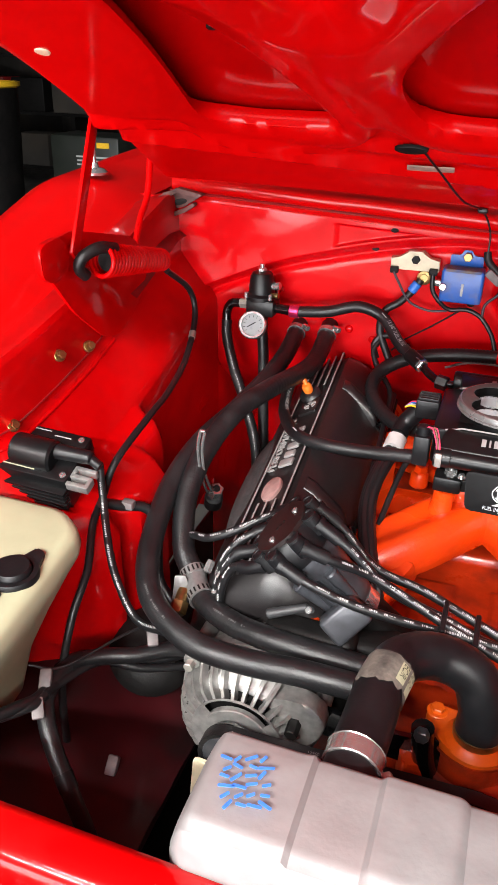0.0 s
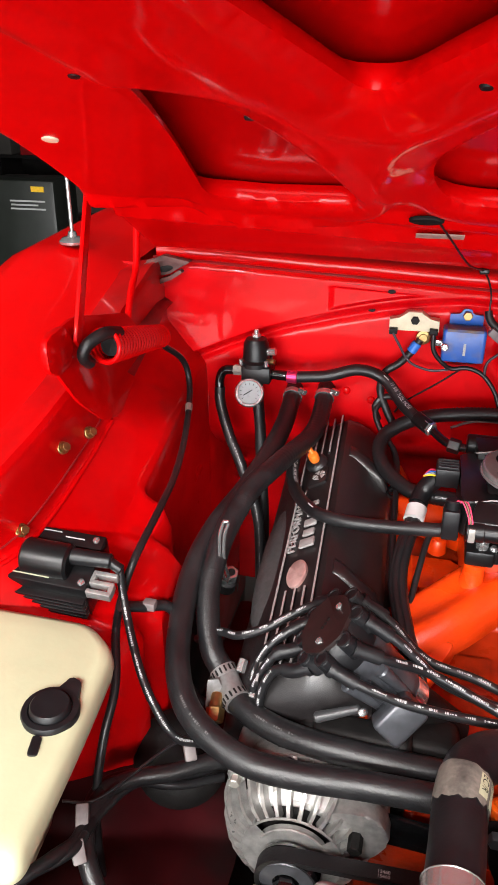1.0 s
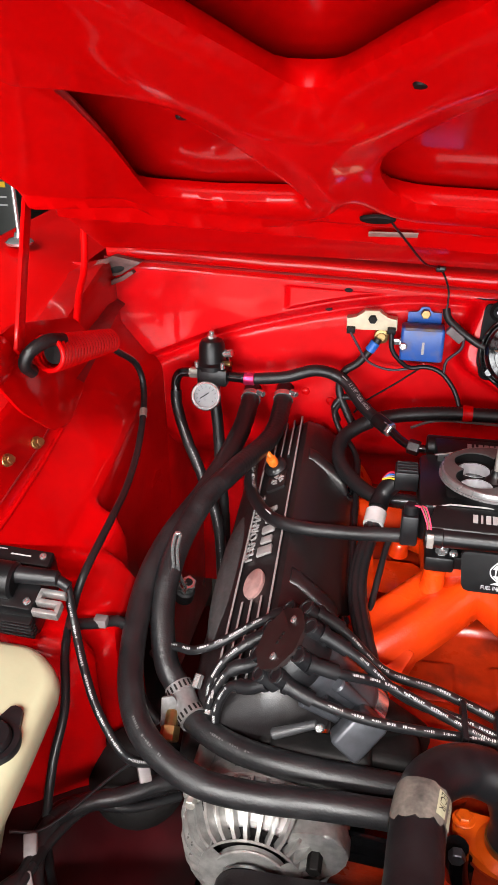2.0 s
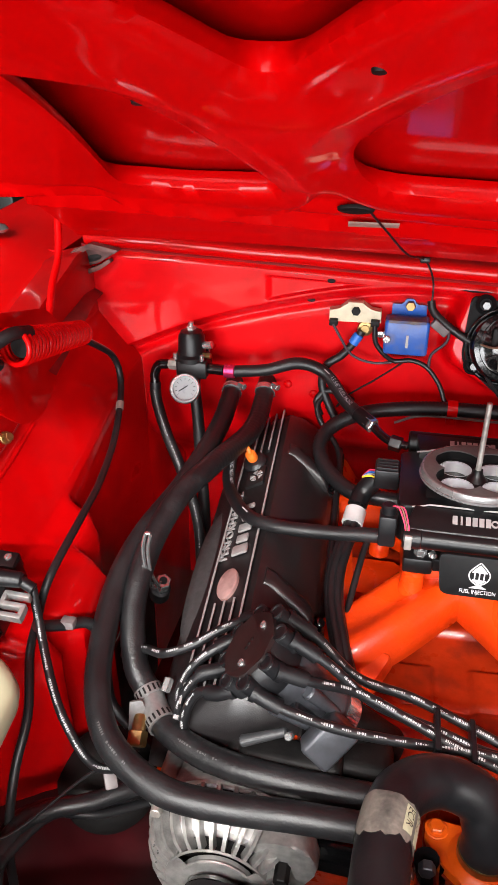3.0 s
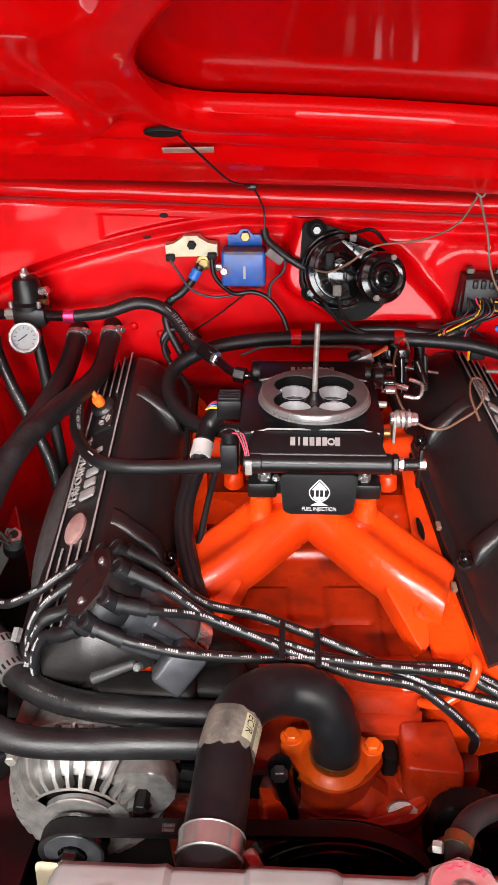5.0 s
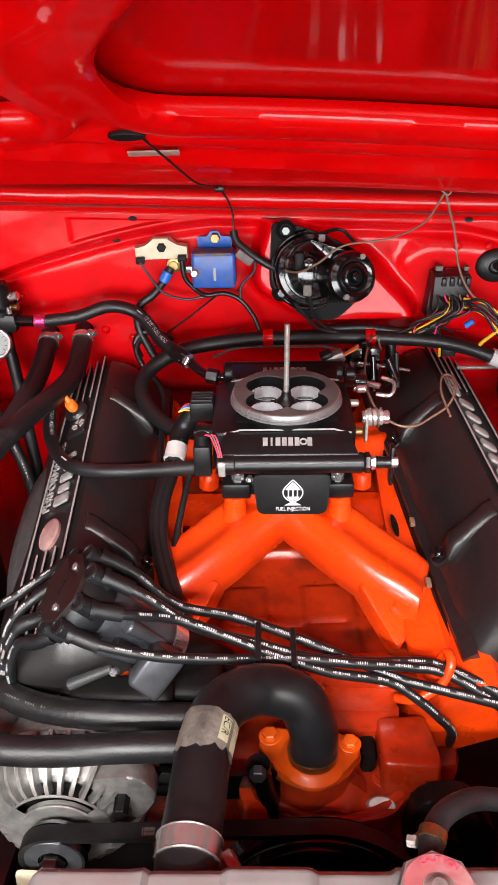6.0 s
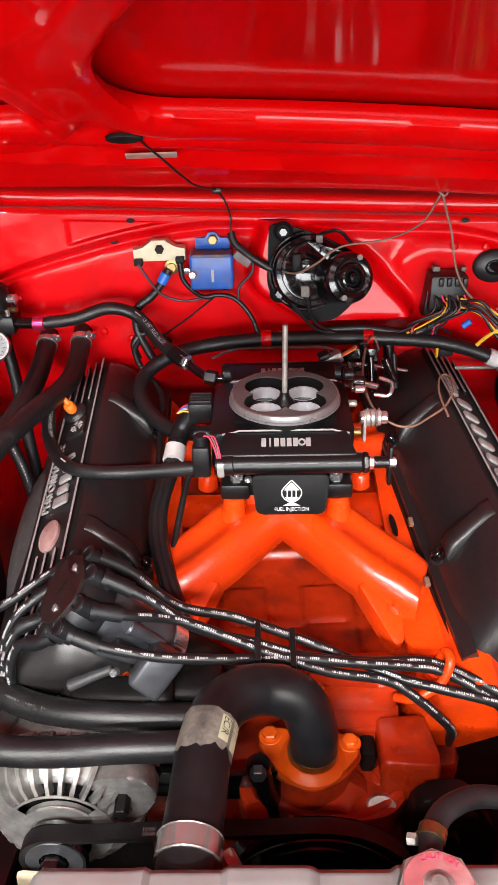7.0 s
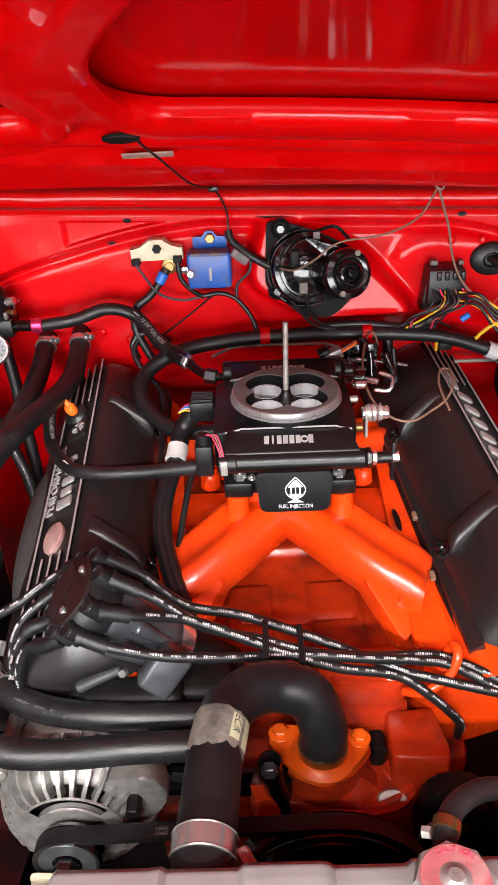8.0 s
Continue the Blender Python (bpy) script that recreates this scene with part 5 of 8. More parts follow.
HEAT_A = [(-0.349, 0.262, 0.996), (-0.349, 0.15, 0.965), (-0.364, 0.015, 0.945), (-0.388, -0.081, 0.925), (-0.398, -0.151, 0.90), (-0.392, -0.222, 0.87), (-0.374, -0.282, 0.85), (-0.343, -0.322, 0.835), (-0.286, -0.35, 0.825), (-0.224, -0.356, 0.825), (-0.161, -0.356, 0.83), (-0.080, -0.350, 0.825)]
HEAT_B = [(-0.297, 0.262, 1.002), (-0.300, 0.158, 0.965), (-0.329, 0.031, 0.968), (-0.354, -0.044, 0.958), (-0.371, -0.114, 0.925), (-0.373, -0.169, 0.885), (-0.357, -0.215, 0.845), (-0.335, -0.236, 0.825), (-0.308, -0.268, 0.815), (-0.255, -0.296, 0.815), (-0.183, -0.311, 0.82), (-0.075, -0.306, 0.81)]
heat_a, pa = hose("heater_hose", "thick black rubber heater hose from the firewall", HEAT_A, 0.0142, group="heater hoses")
heat_b, pb = hose("heater_hose", "thick black rubber heater hose with a clamped valve", HEAT_B, 0.0142, group="heater hoses", ripple=0.0002, pitch=0.0075)
for ob, pth, y0, y1 in ((heat_a, pa, -0.285, -0.342), (heat_b, pb, -0.272, -0.305)):
    stretch = [p for p in pth if y1 < p.y < y0 and p.x < -0.20]
    part("print", printed(bmesh.new(), stretch, 0.0143, int(-y0 * 100), size=0.0026, dash=(0.0009, 0.0024), gap=(0.0009, 0.0016), group=6, pause=0.006), FADED, ob, "faded grey bars of print")
for ob, pth in ((heat_a, pa), (heat_b, pb)):
    at = min(range(len(pth)), key=lambda i: abs(pth[i].y - 0.235))
    c = part("clamp", band(bmesh.new(), pth, at, 0.0146, 0.009), CHROME, ob, "bright hose clamp")
    p = pth[at]
    part("screw", hexnut(bmesh.new(), p + Vector((0.012, -0.004, 0.013)), p + Vector((0.022, -0.012, 0.012)), 0.005), CHROME, c)
valve = thing("heater_valve", "small metal heater shut-off valve with brass fitting", "valve")
ci = min(range(len(pb)), key=lambda i: (pb[i] - Vector((-0.3275, -0.2505, 0.822))).length)
SPAN = max(2, round(0.017 / (pb[ci + 1] - pb[ci]).length))
part("body", tube(bmesh.new(), pb[ci - SPAN:ci + SPAN + 1], 0.0147, 20), MACHINED, valve)
for d in (-SPAN, SPAN):
    cl = part("clamp", band(bmesh.new(), pb, ci + d, 0.0150, 0.011), MACHINED, valve, "bright worm clamp")
    p = pb[ci + d]
    part("screw", hexnut(bmesh.new(), p + Vector((0.019, -0.004, 0.010)), p + Vector((0.021, 0.008, 0.019)), 0.0056), CHROME, cl)
    p = pb[ci + d] - pb[ci + d - 1]
    for q in range(18):
        m = frame_of(pb[ci + d], pb[ci + d] + p) @ RX(radians(20 * q), 4, "Z")
        part("worm_slot", box(bmesh.new(), (0.0163, 0, 0), (0.0006, 0.0022, 0.0072), 0, m), DARK, cl)
part("lever", prism(bmesh.new(), rounded([(-0.010, 0.020), (0.003, 0.020), (0.013, -0.014), (-0.014, -0.014)], 0.002), 0.003, pose(-0.337, -0.262, 0.817, 74, 0, 24), 0.0006), MACHINED, valve, "flat zinc lever plate")
part("fitting", hexnut(bmesh.new(), (-0.334, -0.277, 0.813), (-0.333, -0.290, 0.804), 0.0105), BRASS, valve, "brass hexagon fitting")
part("fitting", rod(bmesh.new(), (-0.336, -0.262, 0.818), (-0.334, -0.279, 0.812), 0.0075, n=16, bevel=0.001), BRASS, valve, "brass neck")

# upper radiator hose
RADH = [(0.019, -0.317, 0.768), (0.0195, -0.317, 0.79), (0.018, -0.317, 0.810), (0.0035, -0.313, 0.845), (-0.0334, -0.315, 0.860), (-0.066, -0.342, 0.868), (-0.078, -0.385, 0.871), (-0.082, -0.438, 0.868), (-0.085, -0.475, 0.866), (-0.086, -0.512, 0.864)]
radhose, pr = hose("radiator_hose", "fat black moulded radiator hose with a torn label", RADH, 0.0238, RUBBER_SMOOTH, 30)
i0 = min(range(len(pr)), key=lambda i: (pr[i] - Vector((-0.0755, -0.375, 0.871))).length)
bm = bmesh.new()
rings = []
rnd = random.Random(11)
fr = frames_along(pr)
lab = fr[i0 - 2:i0 + 4]
for k, (p, t, a, b) in enumerate(lab):
    ring = []
    for q in range(40):
        ang = 2 * math.pi * q / 40
        tear = 0.0
        if k == 0:
            tear = -0.002 * rnd.random()
        if k == len(lab) - 1:
            tear = 0.010 * noise.noise(Vector((q * 0.35, 3.0, 0))) + 0.004 * rnd.random()
        ring.append(bm.verts.new(p + t * tear + (a * math.cos(ang) + b * math.sin(ang)) * (0.0244 + 0.0004 * rnd.random())))
    rings.append(ring)
for q, s in zip(rings, rings[1:]):
    for i in range(40):
        bm.faces.new((q[i], q[(i + 1) % 40], s[(i + 1) % 40], s[i]))
lab_ob = part("label", bm, LABEL, radhose, "torn dirty paper label", 60)
up = Vector((0.42, -0.30, 0.85)).normalized()
p, t = fr[i0][0], fr[i0][1]
up = (up - t * up.dot(t)).normalized()
side = up.cross(t)
label_path = [q for q, *_ in lab]
run = sum((b - a).length for a, b in zip(label_path, label_path[1:]))
for ang, w0, w1 in ((14, 0.003, run - 0.006), (46, 0.001, run - 0.002)):
    face = (up * math.cos(radians(ang)) - side * math.sin(radians(ang))) * -1 if side.x < 0 else up * math.cos(radians(ang)) + side * math.sin(radians(ang))
    face = face if face.z > 0 or ang > 60 else -face
    part("patch", printed(bmesh.new(), fr_line(label_path, 0.02), 0.0248, 3, facing=face, size=0.017, start=w0 + 0.02, dash=(w1 - w0, w1 - w0), group=1, pause=1.0), LABELTXT, lab_ob, "pale printed patch")
    lettered("lettering", "EC/R" if ang < 30 else "||| |||", fr_line(label_path, 0.02), 0.0253, 0.02 + w0 + 0.001, 0.0105, DARK, lab_ob, face)
ic = min(range(len(pr)), key=lambda i: abs(pr[i].y + 0.477))
cl = part("clamp", band(bmesh.new(), pr, ic, 0.0242, 0.019), CLAMPBAND, radhose, "wide bright hose clamp")
for d in (-0.0088, 0.0088):
    p = pr[ic] + (pr[ic + 1] - pr[ic]).normalized() * d
    part("bead", lathe(bmesh.new(), [(0.0252, -0.0009), (0.0262, 0.0), (0.0252, 0.0009)], frame_of(p, p + (pr[ic + 1] - pr[ic])), 36), CLAMPBAND, cl)
p = pr[ic]
part("screw", hexnut(bmesh.new(), p + Vector((0.026, 0.006, -0.012)), p + Vector((0.034, -0.006, -0.016)), 0.0075), ZINC, cl)
part("clamp", lathe(bmesh.new(), [(0.0235, 0), (0.0252, 0), (0.0252, 0.008), (0.0235, 0.008)], pose(0.019, -0.317, 0.772), 30), BRASS, radhose, "dull hose clamp")

# thermostat housing
therm = thing("thermostat_housing", "orange cast thermostat housing with two bolts", "engine part")
bm = bmesh.new()
FLANGE = rounded([(-0.037, -0.300), (-0.026, -0.281), (-0.004, -0.284), (0.036, -0.288), (0.058, -0.289), (0.070, -0.309), (0.046, -0.338), (0.018, -0.350), (-0.012, -0.338)], 0.013)
prism(bm, FLANGE, 0.010, pose(0, 0, 0.756), 0.0025, 3)
flange = part("flange", bm, ORANGE_DULL, therm)
part("gasket", prism(bmesh.new(), [(0.016 + (x - 0.016) * 1.03, -0.312 + (y + 0.312) * 1.03) for x, y in FLANGE], 0.003, pose(0, 0, 0.7525)), ORANGE_LOW, therm)
part("neck", lathe(bmesh.new(), [(0.034, 0), (0.031, 0.002), (0.0265, 0.005), (0.0235, 0.010), (0.0225, 0.03)], pose(0.019, -0.317, 0.765), 32), ORANGE_DULL, therm)
for x, y in ((-0.0235, -0.293), (0.0575, -0.302)):
    part("washer", rod(bmesh.new(), (x, y, 0.766), (x, y, 0.7680), 0.0115, n=20, bevel=0.0008), ORANGE_DULL, therm)
    part("bolt", hexnut(bmesh.new(), (x, y, 0.768), (x, y, 0.7738), 0.0080), ORANGE_DULL, therm)
part("lower_casting", prism(bmesh.new(), [(0.016 + (x - 0.016) * 0.94, -0.312 + (y + 0.312) * 0.94) for x, y in FLANGE], 0.06, pose(0, 0, 0.693), 0.004, 2), ORANGE_LOW, therm)

# fuel line, breather hose, loom and the rest
fuel, pf = hose("fuel_hose", "black rubber fuel hose with white print", [(-0.336, 0.197, 1.034), (-0.29, 0.197, 1.040), (-0.243, 0.200, 1.053), (-0.204, 0.200, 1.041), (-0.171, 0.170, 1.014), (-0.148, 0.148, 1.004)], 0.0088, RUBBER)
part("print", printed(bmesh.new(), pf[20:26], 0.0089, 21, size=0.004, start=0.004, dash=(0.011, 0.012), group=1), PRINT, fuel, "white print bar")
lettered("lettering", "13 3/8\" FUEL HOSE", pf, 0.0089, 0.150, 0.0085, PRINT, fuel, (0.2, -0.7, 0.68))
f1 = part("fitting", rod(bmesh.new(), (-0.352, 0.197, 1.034), (-0.336, 0.197, 1.034), 0.0105, n=20, bevel=0.001), PINKANO, fuel, "pink anodised fitting")
part("fitting", rod(bmesh.new(), (-0.152, 0.152, 1.005), (-0.131, 0.133, 0.998), 0.0105, n=20, bevel=0.001), ANODISED, fuel)
part("fitting", hexnut(bmesh.new(), (-0.138, 0.139, 1.0005), (-0.127, 0.130, 0.997), 0.0105), CHROME, fuel, "bright hex fitting")
part("elbow", tube(bmesh.new(), catmull([(-0.128, 0.131, 0.997), (-0.114, 0.118, 0.990), (-0.100, 0.108, 0.987), (-0.08, 0.104, 0.985)], 0.004), 0.006, 14), GLOSS, fuel)
part("nut", hexnut(bmesh.new(), (-0.104, 0.1085, 0.987), (-0.088, 0.1045, 0.985), 0.0105), ANODISED, fuel)
pcv, pp = hose("breather_hose", "black rubber breather hose with white print", [pcv_start + Vector((-0.002, 0.0, 0.001)), (-0.320, 0.098, 0.942), (-0.312, 0.055, 0.922), (-0.277, -0.010, 0.925), (-0.235, -0.040, 0.931), (-0.172, -0.048, 0.935), (-0.095, -0.058, 0.947)], 0.0088, RUBBER)
lettered("lettering", "13 3/8\" FUEL HOSE 300PSI", pp, 0.0089, 0.012, 0.0072, PRINT, pcv, (0.5, -0.55, 0.66))
part("print", printed(bmesh.new(), pp[22:27], 0.0089, 5, size=0.0045, start=0.004, dash=(0.014, 0.015), group=1, facing=(0.2, -0.6, 0.75)), PRINT, pcv, "white print bar")
loom, _ = hose("wiring_loom", "black ribbed plastic wiring loom along the firewall", [(-0.085, 0.048, 0.932), (-0.150, 0.066, 0.930), (-0.194, 0.125, 0.940), (-0.196, 0.168, 0.962), (-0.152, 0.192, 0.985), (-0.078, 0.202, 0.997), (0.02, 0.206, 1.0), (0.126, 0.206, 0.999), (0.233, 0.206, 0.989), (0.318, 0.200, 0.962), (0.42, 0.17, 0.92)], 0.0105, LOOM, 14, ripple=0.0006, pitch=0.005)
for x in (-0.021, 0.125):
    part("tape", rod(bmesh.new(), (x - 0.007, 0.206, 1.0), (x + 0.007, 0.206, 1.0), 0.0125, n=18), RED, loom, "red tape wrap")
    part("tape_tail", box(bmesh.new(), (x, 0.208, 0.990), (0.014, 0.006, 0.03), 0.001), RED, loom)
part("tape", rod(bmesh.new(), (0.300, 0.201, 0.969), (0.316, 0.200, 0.963), 0.0122, n=18), WHITETAPE, loom, "white tape wrap")
harness = thing("injection_harness", "black braided wiring bundle with white tape", "wiring")
hp = catmull([(-0.116, 0.040, 0.968), (-0.133, 0.034, 0.945), (-0.142, -0.010, 0.920), (-0.152, -0.065, 0.900), (-0.150, -0.108, 0.880), (-0.134, -0.158, 0.850), (-0.120, -0.185, 0.825), (-0.110, -0.21, 0.79)], 0.006)
for k in range(5):
    a = 2 * math.pi * k / 5
    pts = [p + Vector((0.006 * math.cos(a + i * 0.02), 0.006 * math.sin(a + i * 0.02), 0.0)) for i, p in enumerate(hp)]
    part("strand", tube(bmesh.new(), pts, 0.0058, 10, ripple=0.0), LOOM, harness)
j = min(range(len(hp)), key=lambda i: (hp[i] - Vector((-0.139, 0.005, 0.925))).length)
part("tape", tube(bmesh.new(), hp[j - 2:j + 2], 0.0135, 20), WHITETAPE, harness, "white tape wrap")
part("boot", tube(bmesh.new(), hp[0:j - 2], 0.0125, 18), RUBBER_SMOOTH, harness)
hose("sensor_lead", "thin black wire beside the bundle", [(-0.10, -0.03, 0.935), (-0.118, -0.02, 0.915), (-0.128, -0.06, 0.888), (-0.135, -0.10, 0.86)], 0.004, WIRE, 10, category="wire")
hose("valley_wire", "thin black wire along the valve cover edge", [(-0.205, 0.22, 1.0), (-0.214, 0.208, 0.985), (-0.205, 0.195, 0.965), (-0.175, 0.17, 0.93), (-0.168, 0.08, 0.905), (-0.163, -0.02, 0.875), (-0.155, -0.10, 0.848), (-0.135, -0.16, 0.80)], 0.0042, WIRE, 10, category="wire")
hose("looped_wire", "black wire looped behind the valve cover", [(-0.165, 0.24, 0.985), (-0.185, 0.225, 1.003), (-0.205, 0.22, 1.005), (-0.216, 0.215, 0.99), (-0.208, 0.205, 0.972)], 0.005, WIRE, 10, category="wire")
ground, _ = hose("battery_cable", "black battery cable with a blue crimped ring terminal", [(-0.158, 0.236, 1.096), (-0.167, 0.234, 1.080), (-0.185, 0.226, 1.060), (-0.205, 0.222, 1.045), (-0.210, 0.222, 1.015), (-0.197, 0.215, 0.985), (-0.178, 0.205, 0.955)], 0.006, RUBBER, 12, category="cable")
part("crimp", rod(bmesh.new(), (-0.1615, 0.235, 1.091), (-0.170, 0.233, 1.077), 0.0075, n=16, bevel=0.001), BLUEPLAST, ground, "blue plastic crimp")
part("terminal", lathe(bmesh.new(), [(0, 0.006), (0.006, 0.006), (0.0065, 0.004), (0.0105, 0.003), (0.0115, 0)], pose(-0.154, 0.243, 1.098, 90), 18), BRASS, ground, "brass bolt head")

# ---- distributor and plug wires ----
DC = Vector((-0.217, -0.258, 0.934))
DAX = Vector((-0.66, -0.19, 0.725)).normalized()
DUP = Vector((0.25, 0.82, 0.45))
DUP = (DUP - DAX * DUP.dot(DAX)).normalized()
DRT = DUP.cross(DAX)
DM = Matrix(((DRT.x, DUP.x, DAX.x, DC.x), (DRT.y, DUP.y, DAX.y, DC.y), (DRT.z, DUP.z, DAX.z, DC.z), (0, 0, 0, 1))) @ Matrix.Diagonal((0.76, 0.86, 1, 1))
dist = thing("distributor", "leaning black distributor with a flat brown octagonal cap", "engine part")
part("housing", lathe(bmesh.new(), [(0.040, -0.030), (0.0425, -0.036), (0.0425, -0.050), (0.037, -0.060), (0.034, -0.085), (0.033, -0.112), (0.030, -0.122), (0.026, -0.125), (0, -0.125)], DM, 40), DISTGREY, dist, "grey cast housing")
band_ob = part("chrome_band", lathe(bmesh.new(), [(0.026, -0.124), (0.0285, -0.125), (0.0285, -0.142), (0.026, -0.143), (0.0, -0.143)], DM, 36), CHROME, dist, "chrome band with dark marks")
for a in (-150, -118, -95):
    m = DM @ RX(radians(a), 4, "Z")
    part("mark", box(bmesh.new(), (0.0287, 0, -0.1335), (0.0008, 0.006, 0.009), 0.0002, m), DARK, band_ob)
part("drive_tube", rod(bmesh.new(), DM @ Vector((0, 0, -0.142)), DM @ Vector((0, 0, -0.21)), 0.022, 0.026, 20), DARK, dist)
part("cap_skirt", lathe(bmesh.new(), [(0.0465, -0.034), (0.0475, -0.030), (0.0475, -0.012), (0.044, -0.004), (0.040, -0.0005), (0.0, -0.0005)], DM, 40), RUBBER_SMOOTH, dist, "black cap skirt")
oct_ = [(0.0435 * math.cos(radians(22.5 + 45 * i)), 0.0435 * math.sin(radians(22.5 + 45 * i))) for i in range(8)]
cap_top = part("cap_top", prism(bmesh.new(), rounded(oct_, 0.006), 0.005, DM, 0.0012), CAPBROWN, dist, "brown octagonal cap plate")
for x, y in ((0.012, 0.024), (0.004, -0.024)):
    part("screw", lathe(bmesh.new(), [(0.0048, 0.005), (0.0045, 0.0068), (0.002, 0.0075), (0, 0.0068)], DM @ Matrix.Translation((x, y, 0)), 16), CHROME, cap_top)
for k in range(3):
    part("slot", box(bmesh.new(), (-0.002 + 0.002 * k, -0.006 + 0.006 * k, 0.0052), (0.005, 0.004, 0.0008), 0.0003, DM), DARK, cap_top)
TOWERS = []
for k in range(8):
    a = radians(22.5 + 45 * k)
    c, q = math.cos(a), math.sin(a)
    p, e = Vector((0.0445 * c, 0.0445 * q, -0.024)), Vector((0.0475 * c, 0.0475 * q, 0.0015))
    TOWERS.append(DM @ Vector((0.050 * c, 0.050 * q, -0.012)))
    tw = part("tower", rod(bmesh.new(), DM @ p, DM @ e, 0.0098, 0.0086, 20, 0.002), RUBBER_SMOOTH, dist)
    part("tower_rim", lathe(bmesh.new(), [(0.0085, -0.001), (0.0085, 0.0012), (0.0062, 0.0012), (0.0058, -0.0008), (0.0, -0.0008)], frame_of(DM @ e, DM @ (e + (e - p))), 20), RUBBER, tw)
# raised ribs and bosses on the housing's visible side
for a, z0, z1, r in ((-60, -0.060, -0.108, 0.0075), (-105, -0.056, -0.116, 0.008), (-150, -0.060, -0.108, 0.0075), (-20, -0.060, -0.112, 0.008)):
    m = DM @ RX(radians(a), 4, "Z")
    part("rib", rod(bmesh.new(), m @ Vector((0.040, 0, z0)), m @ Vector((0.0325, 0, z1)), r, r * 0.6, 14, 0.002), DISTGREY, dist)
part("clip", rod(bmesh.new(), (-0.172, -0.290, 0.858), (-0.174, -0.297, 0.863), 0.0042, n=14, bevel=0.001), CHROME, dist, "bright clamp bolt")
# two dark blocks added to cover the orange where it is dark below
part("dark_block", box(bmesh.new(), (-0.155, -0.258, 0.775), (0.17, 0.05, 0.085), 0.012, Matrix(), 3), DARK, dist, "added dark block under the distributor")
part("lower_casting", box(bmesh.new(), (-0.172, -0.280, 0.767), (0.105, 0.036, 0.122), 0.010, RX(0.0, 4, "Z"), 3), DARK, dist, "added dark block covering the orange below")
part("arm", rod(bmesh.new(), (-0.176, -0.286, 0.858), (-0.222, -0.290, 0.838), 0.0045, 0.006, 14, 0.002), DISTDARK, dist, "dark cast clamp arm")
part("foot", box(bmesh.new(), (0, 0, 0), (0.036, 0.030, 0.050), 0.006, pose(-0.136, -0.276, 0.846, -30, 38, -10), 3), DISTGREY, dist, "grey cast foot")


def plug_wire(pts, seed, boot=True, printed_from=0):
    """One spark plug lead with its boot at the cap."""
    ob = thing("spark_plug_wire", "black spark plug wire with white print bars", "wire", "spark plug wires")
    path = catmull(pts, 0.005)
    part("sleeve", tube(bmesh.new(), path, 0.0052, 12), WIRE, ob, "", 60)
    part("print", printed(bmesh.new(), path, 0.0055, seed, size=0.0025, start=0.045, dash=(0.0005, 0.0022), gap=(0.0006, 0.0011), group=7, pause=0.007), PRINT, ob, "white bars of print")
    if boot:
        b = part("boot", tube(bmesh.new(), path[:7], 0.0078, 14), RUBBER_SMOOTH, ob, "black rubber boot")
        part("collar", tube(bmesh.new(), path[:2], 0.0095, 14), RUBBER_SMOOTH, b)
    return ob


WIRES = (
    ((-0.205, -0.222, 0.925), (-0.169, -0.230, 0.912), (-0.114, -0.233, 0.89), (-0.057, -0.229, 0.87), (0.018, -0.240, 0.845), (0.064, -0.253, 0.832), (0.109, -0.266, 0.82), (0.153, -0.277, 0.815), (0.21, -0.282, 0.80), (0.27, -0.27, 0.76)),
    ((-0.190, -0.243, 0.922), (-0.150, -0.250, 0.905), (-0.095, -0.259, 0.885), (-0.034, -0.261, 0.865), (0.016, -0.263, 0.848), (0.074, -0.260, 0.838), (0.134, -0.251, 0.828), (0.158, -0.253, 0.822), (0.205, -0.272, 0.808), (0.27, -0.29, 0.76)),
    ((-0.195, -0.277, 0.915), (-0.160, -0.270, 0.910), (-0.111, -0.261, 0.897), (-0.057, -0.266, 0.875), (-0.018, -0.272, 0.86), (0.038, -0.274, 0.838), (0.096, -0.272, 0.823), (0.126, -0.280, 0.806), (0.150, -0.283, 0.782), (0.168, -0.272, 0.748), (0.175, -0.25, 0.70)),
    ((-0.205, -0.293, 0.905), (-0.175, -0.303, 0.897), (-0.126, -0.295, 0.882), (-0.062, -0.284, 0.867), (0.005, -0.270, 0.853), (0.062, -0.266, 0.842), (0.121, -0.262, 0.832), (0.155, -0.264, 0.825), (0.205, -0.280, 0.80), (0.26, -0.30, 0.75)),
    ((-0.224, -0.214, 0.926), (-0.258, -0.206, 0.905), (-0.289, -0.219, 0.888), (-0.321, -0.222, 0.872), (-0.350, -0.205, 0.858), (-0.385, -0.18, 0.82)),
    ((-0.243, -0.228, 0.920), (-0.268, -0.236, 0.895), (-0.288, -0.244, 0.872), (-0.300, -0.245, 0.83), (-0.302, -0.235, 0.76)),
    ((-0.250, -0.248, 0.912), (-0.272, -0.257, 0.884), (-0.290, -0.262, 0.852), (-0.297, -0.258, 0.81), (-0.296, -0.245, 0.74)),
    ((-0.246, -0.272, 0.905), (-0.268, -0.276, 0.880), (-0.282, -0.275, 0.85), (-0.286, -0.27, 0.81), (-0.284, -0.255, 0.74)),
)
for k, pts in enumerate(WIRES):
    start = TOWERS[(1, 0, 7, 6, 2, 3, 4, 5)[k]]
    out = (start - DC - DAX * (start - DC).dot(DAX)).normalized()
    rest = pts[1 if k > 3 else 2:]
    plug_wire((start, start.lerp(Vector(rest[0]), 0.4) + out * 0.004, *rest), 30 + k)
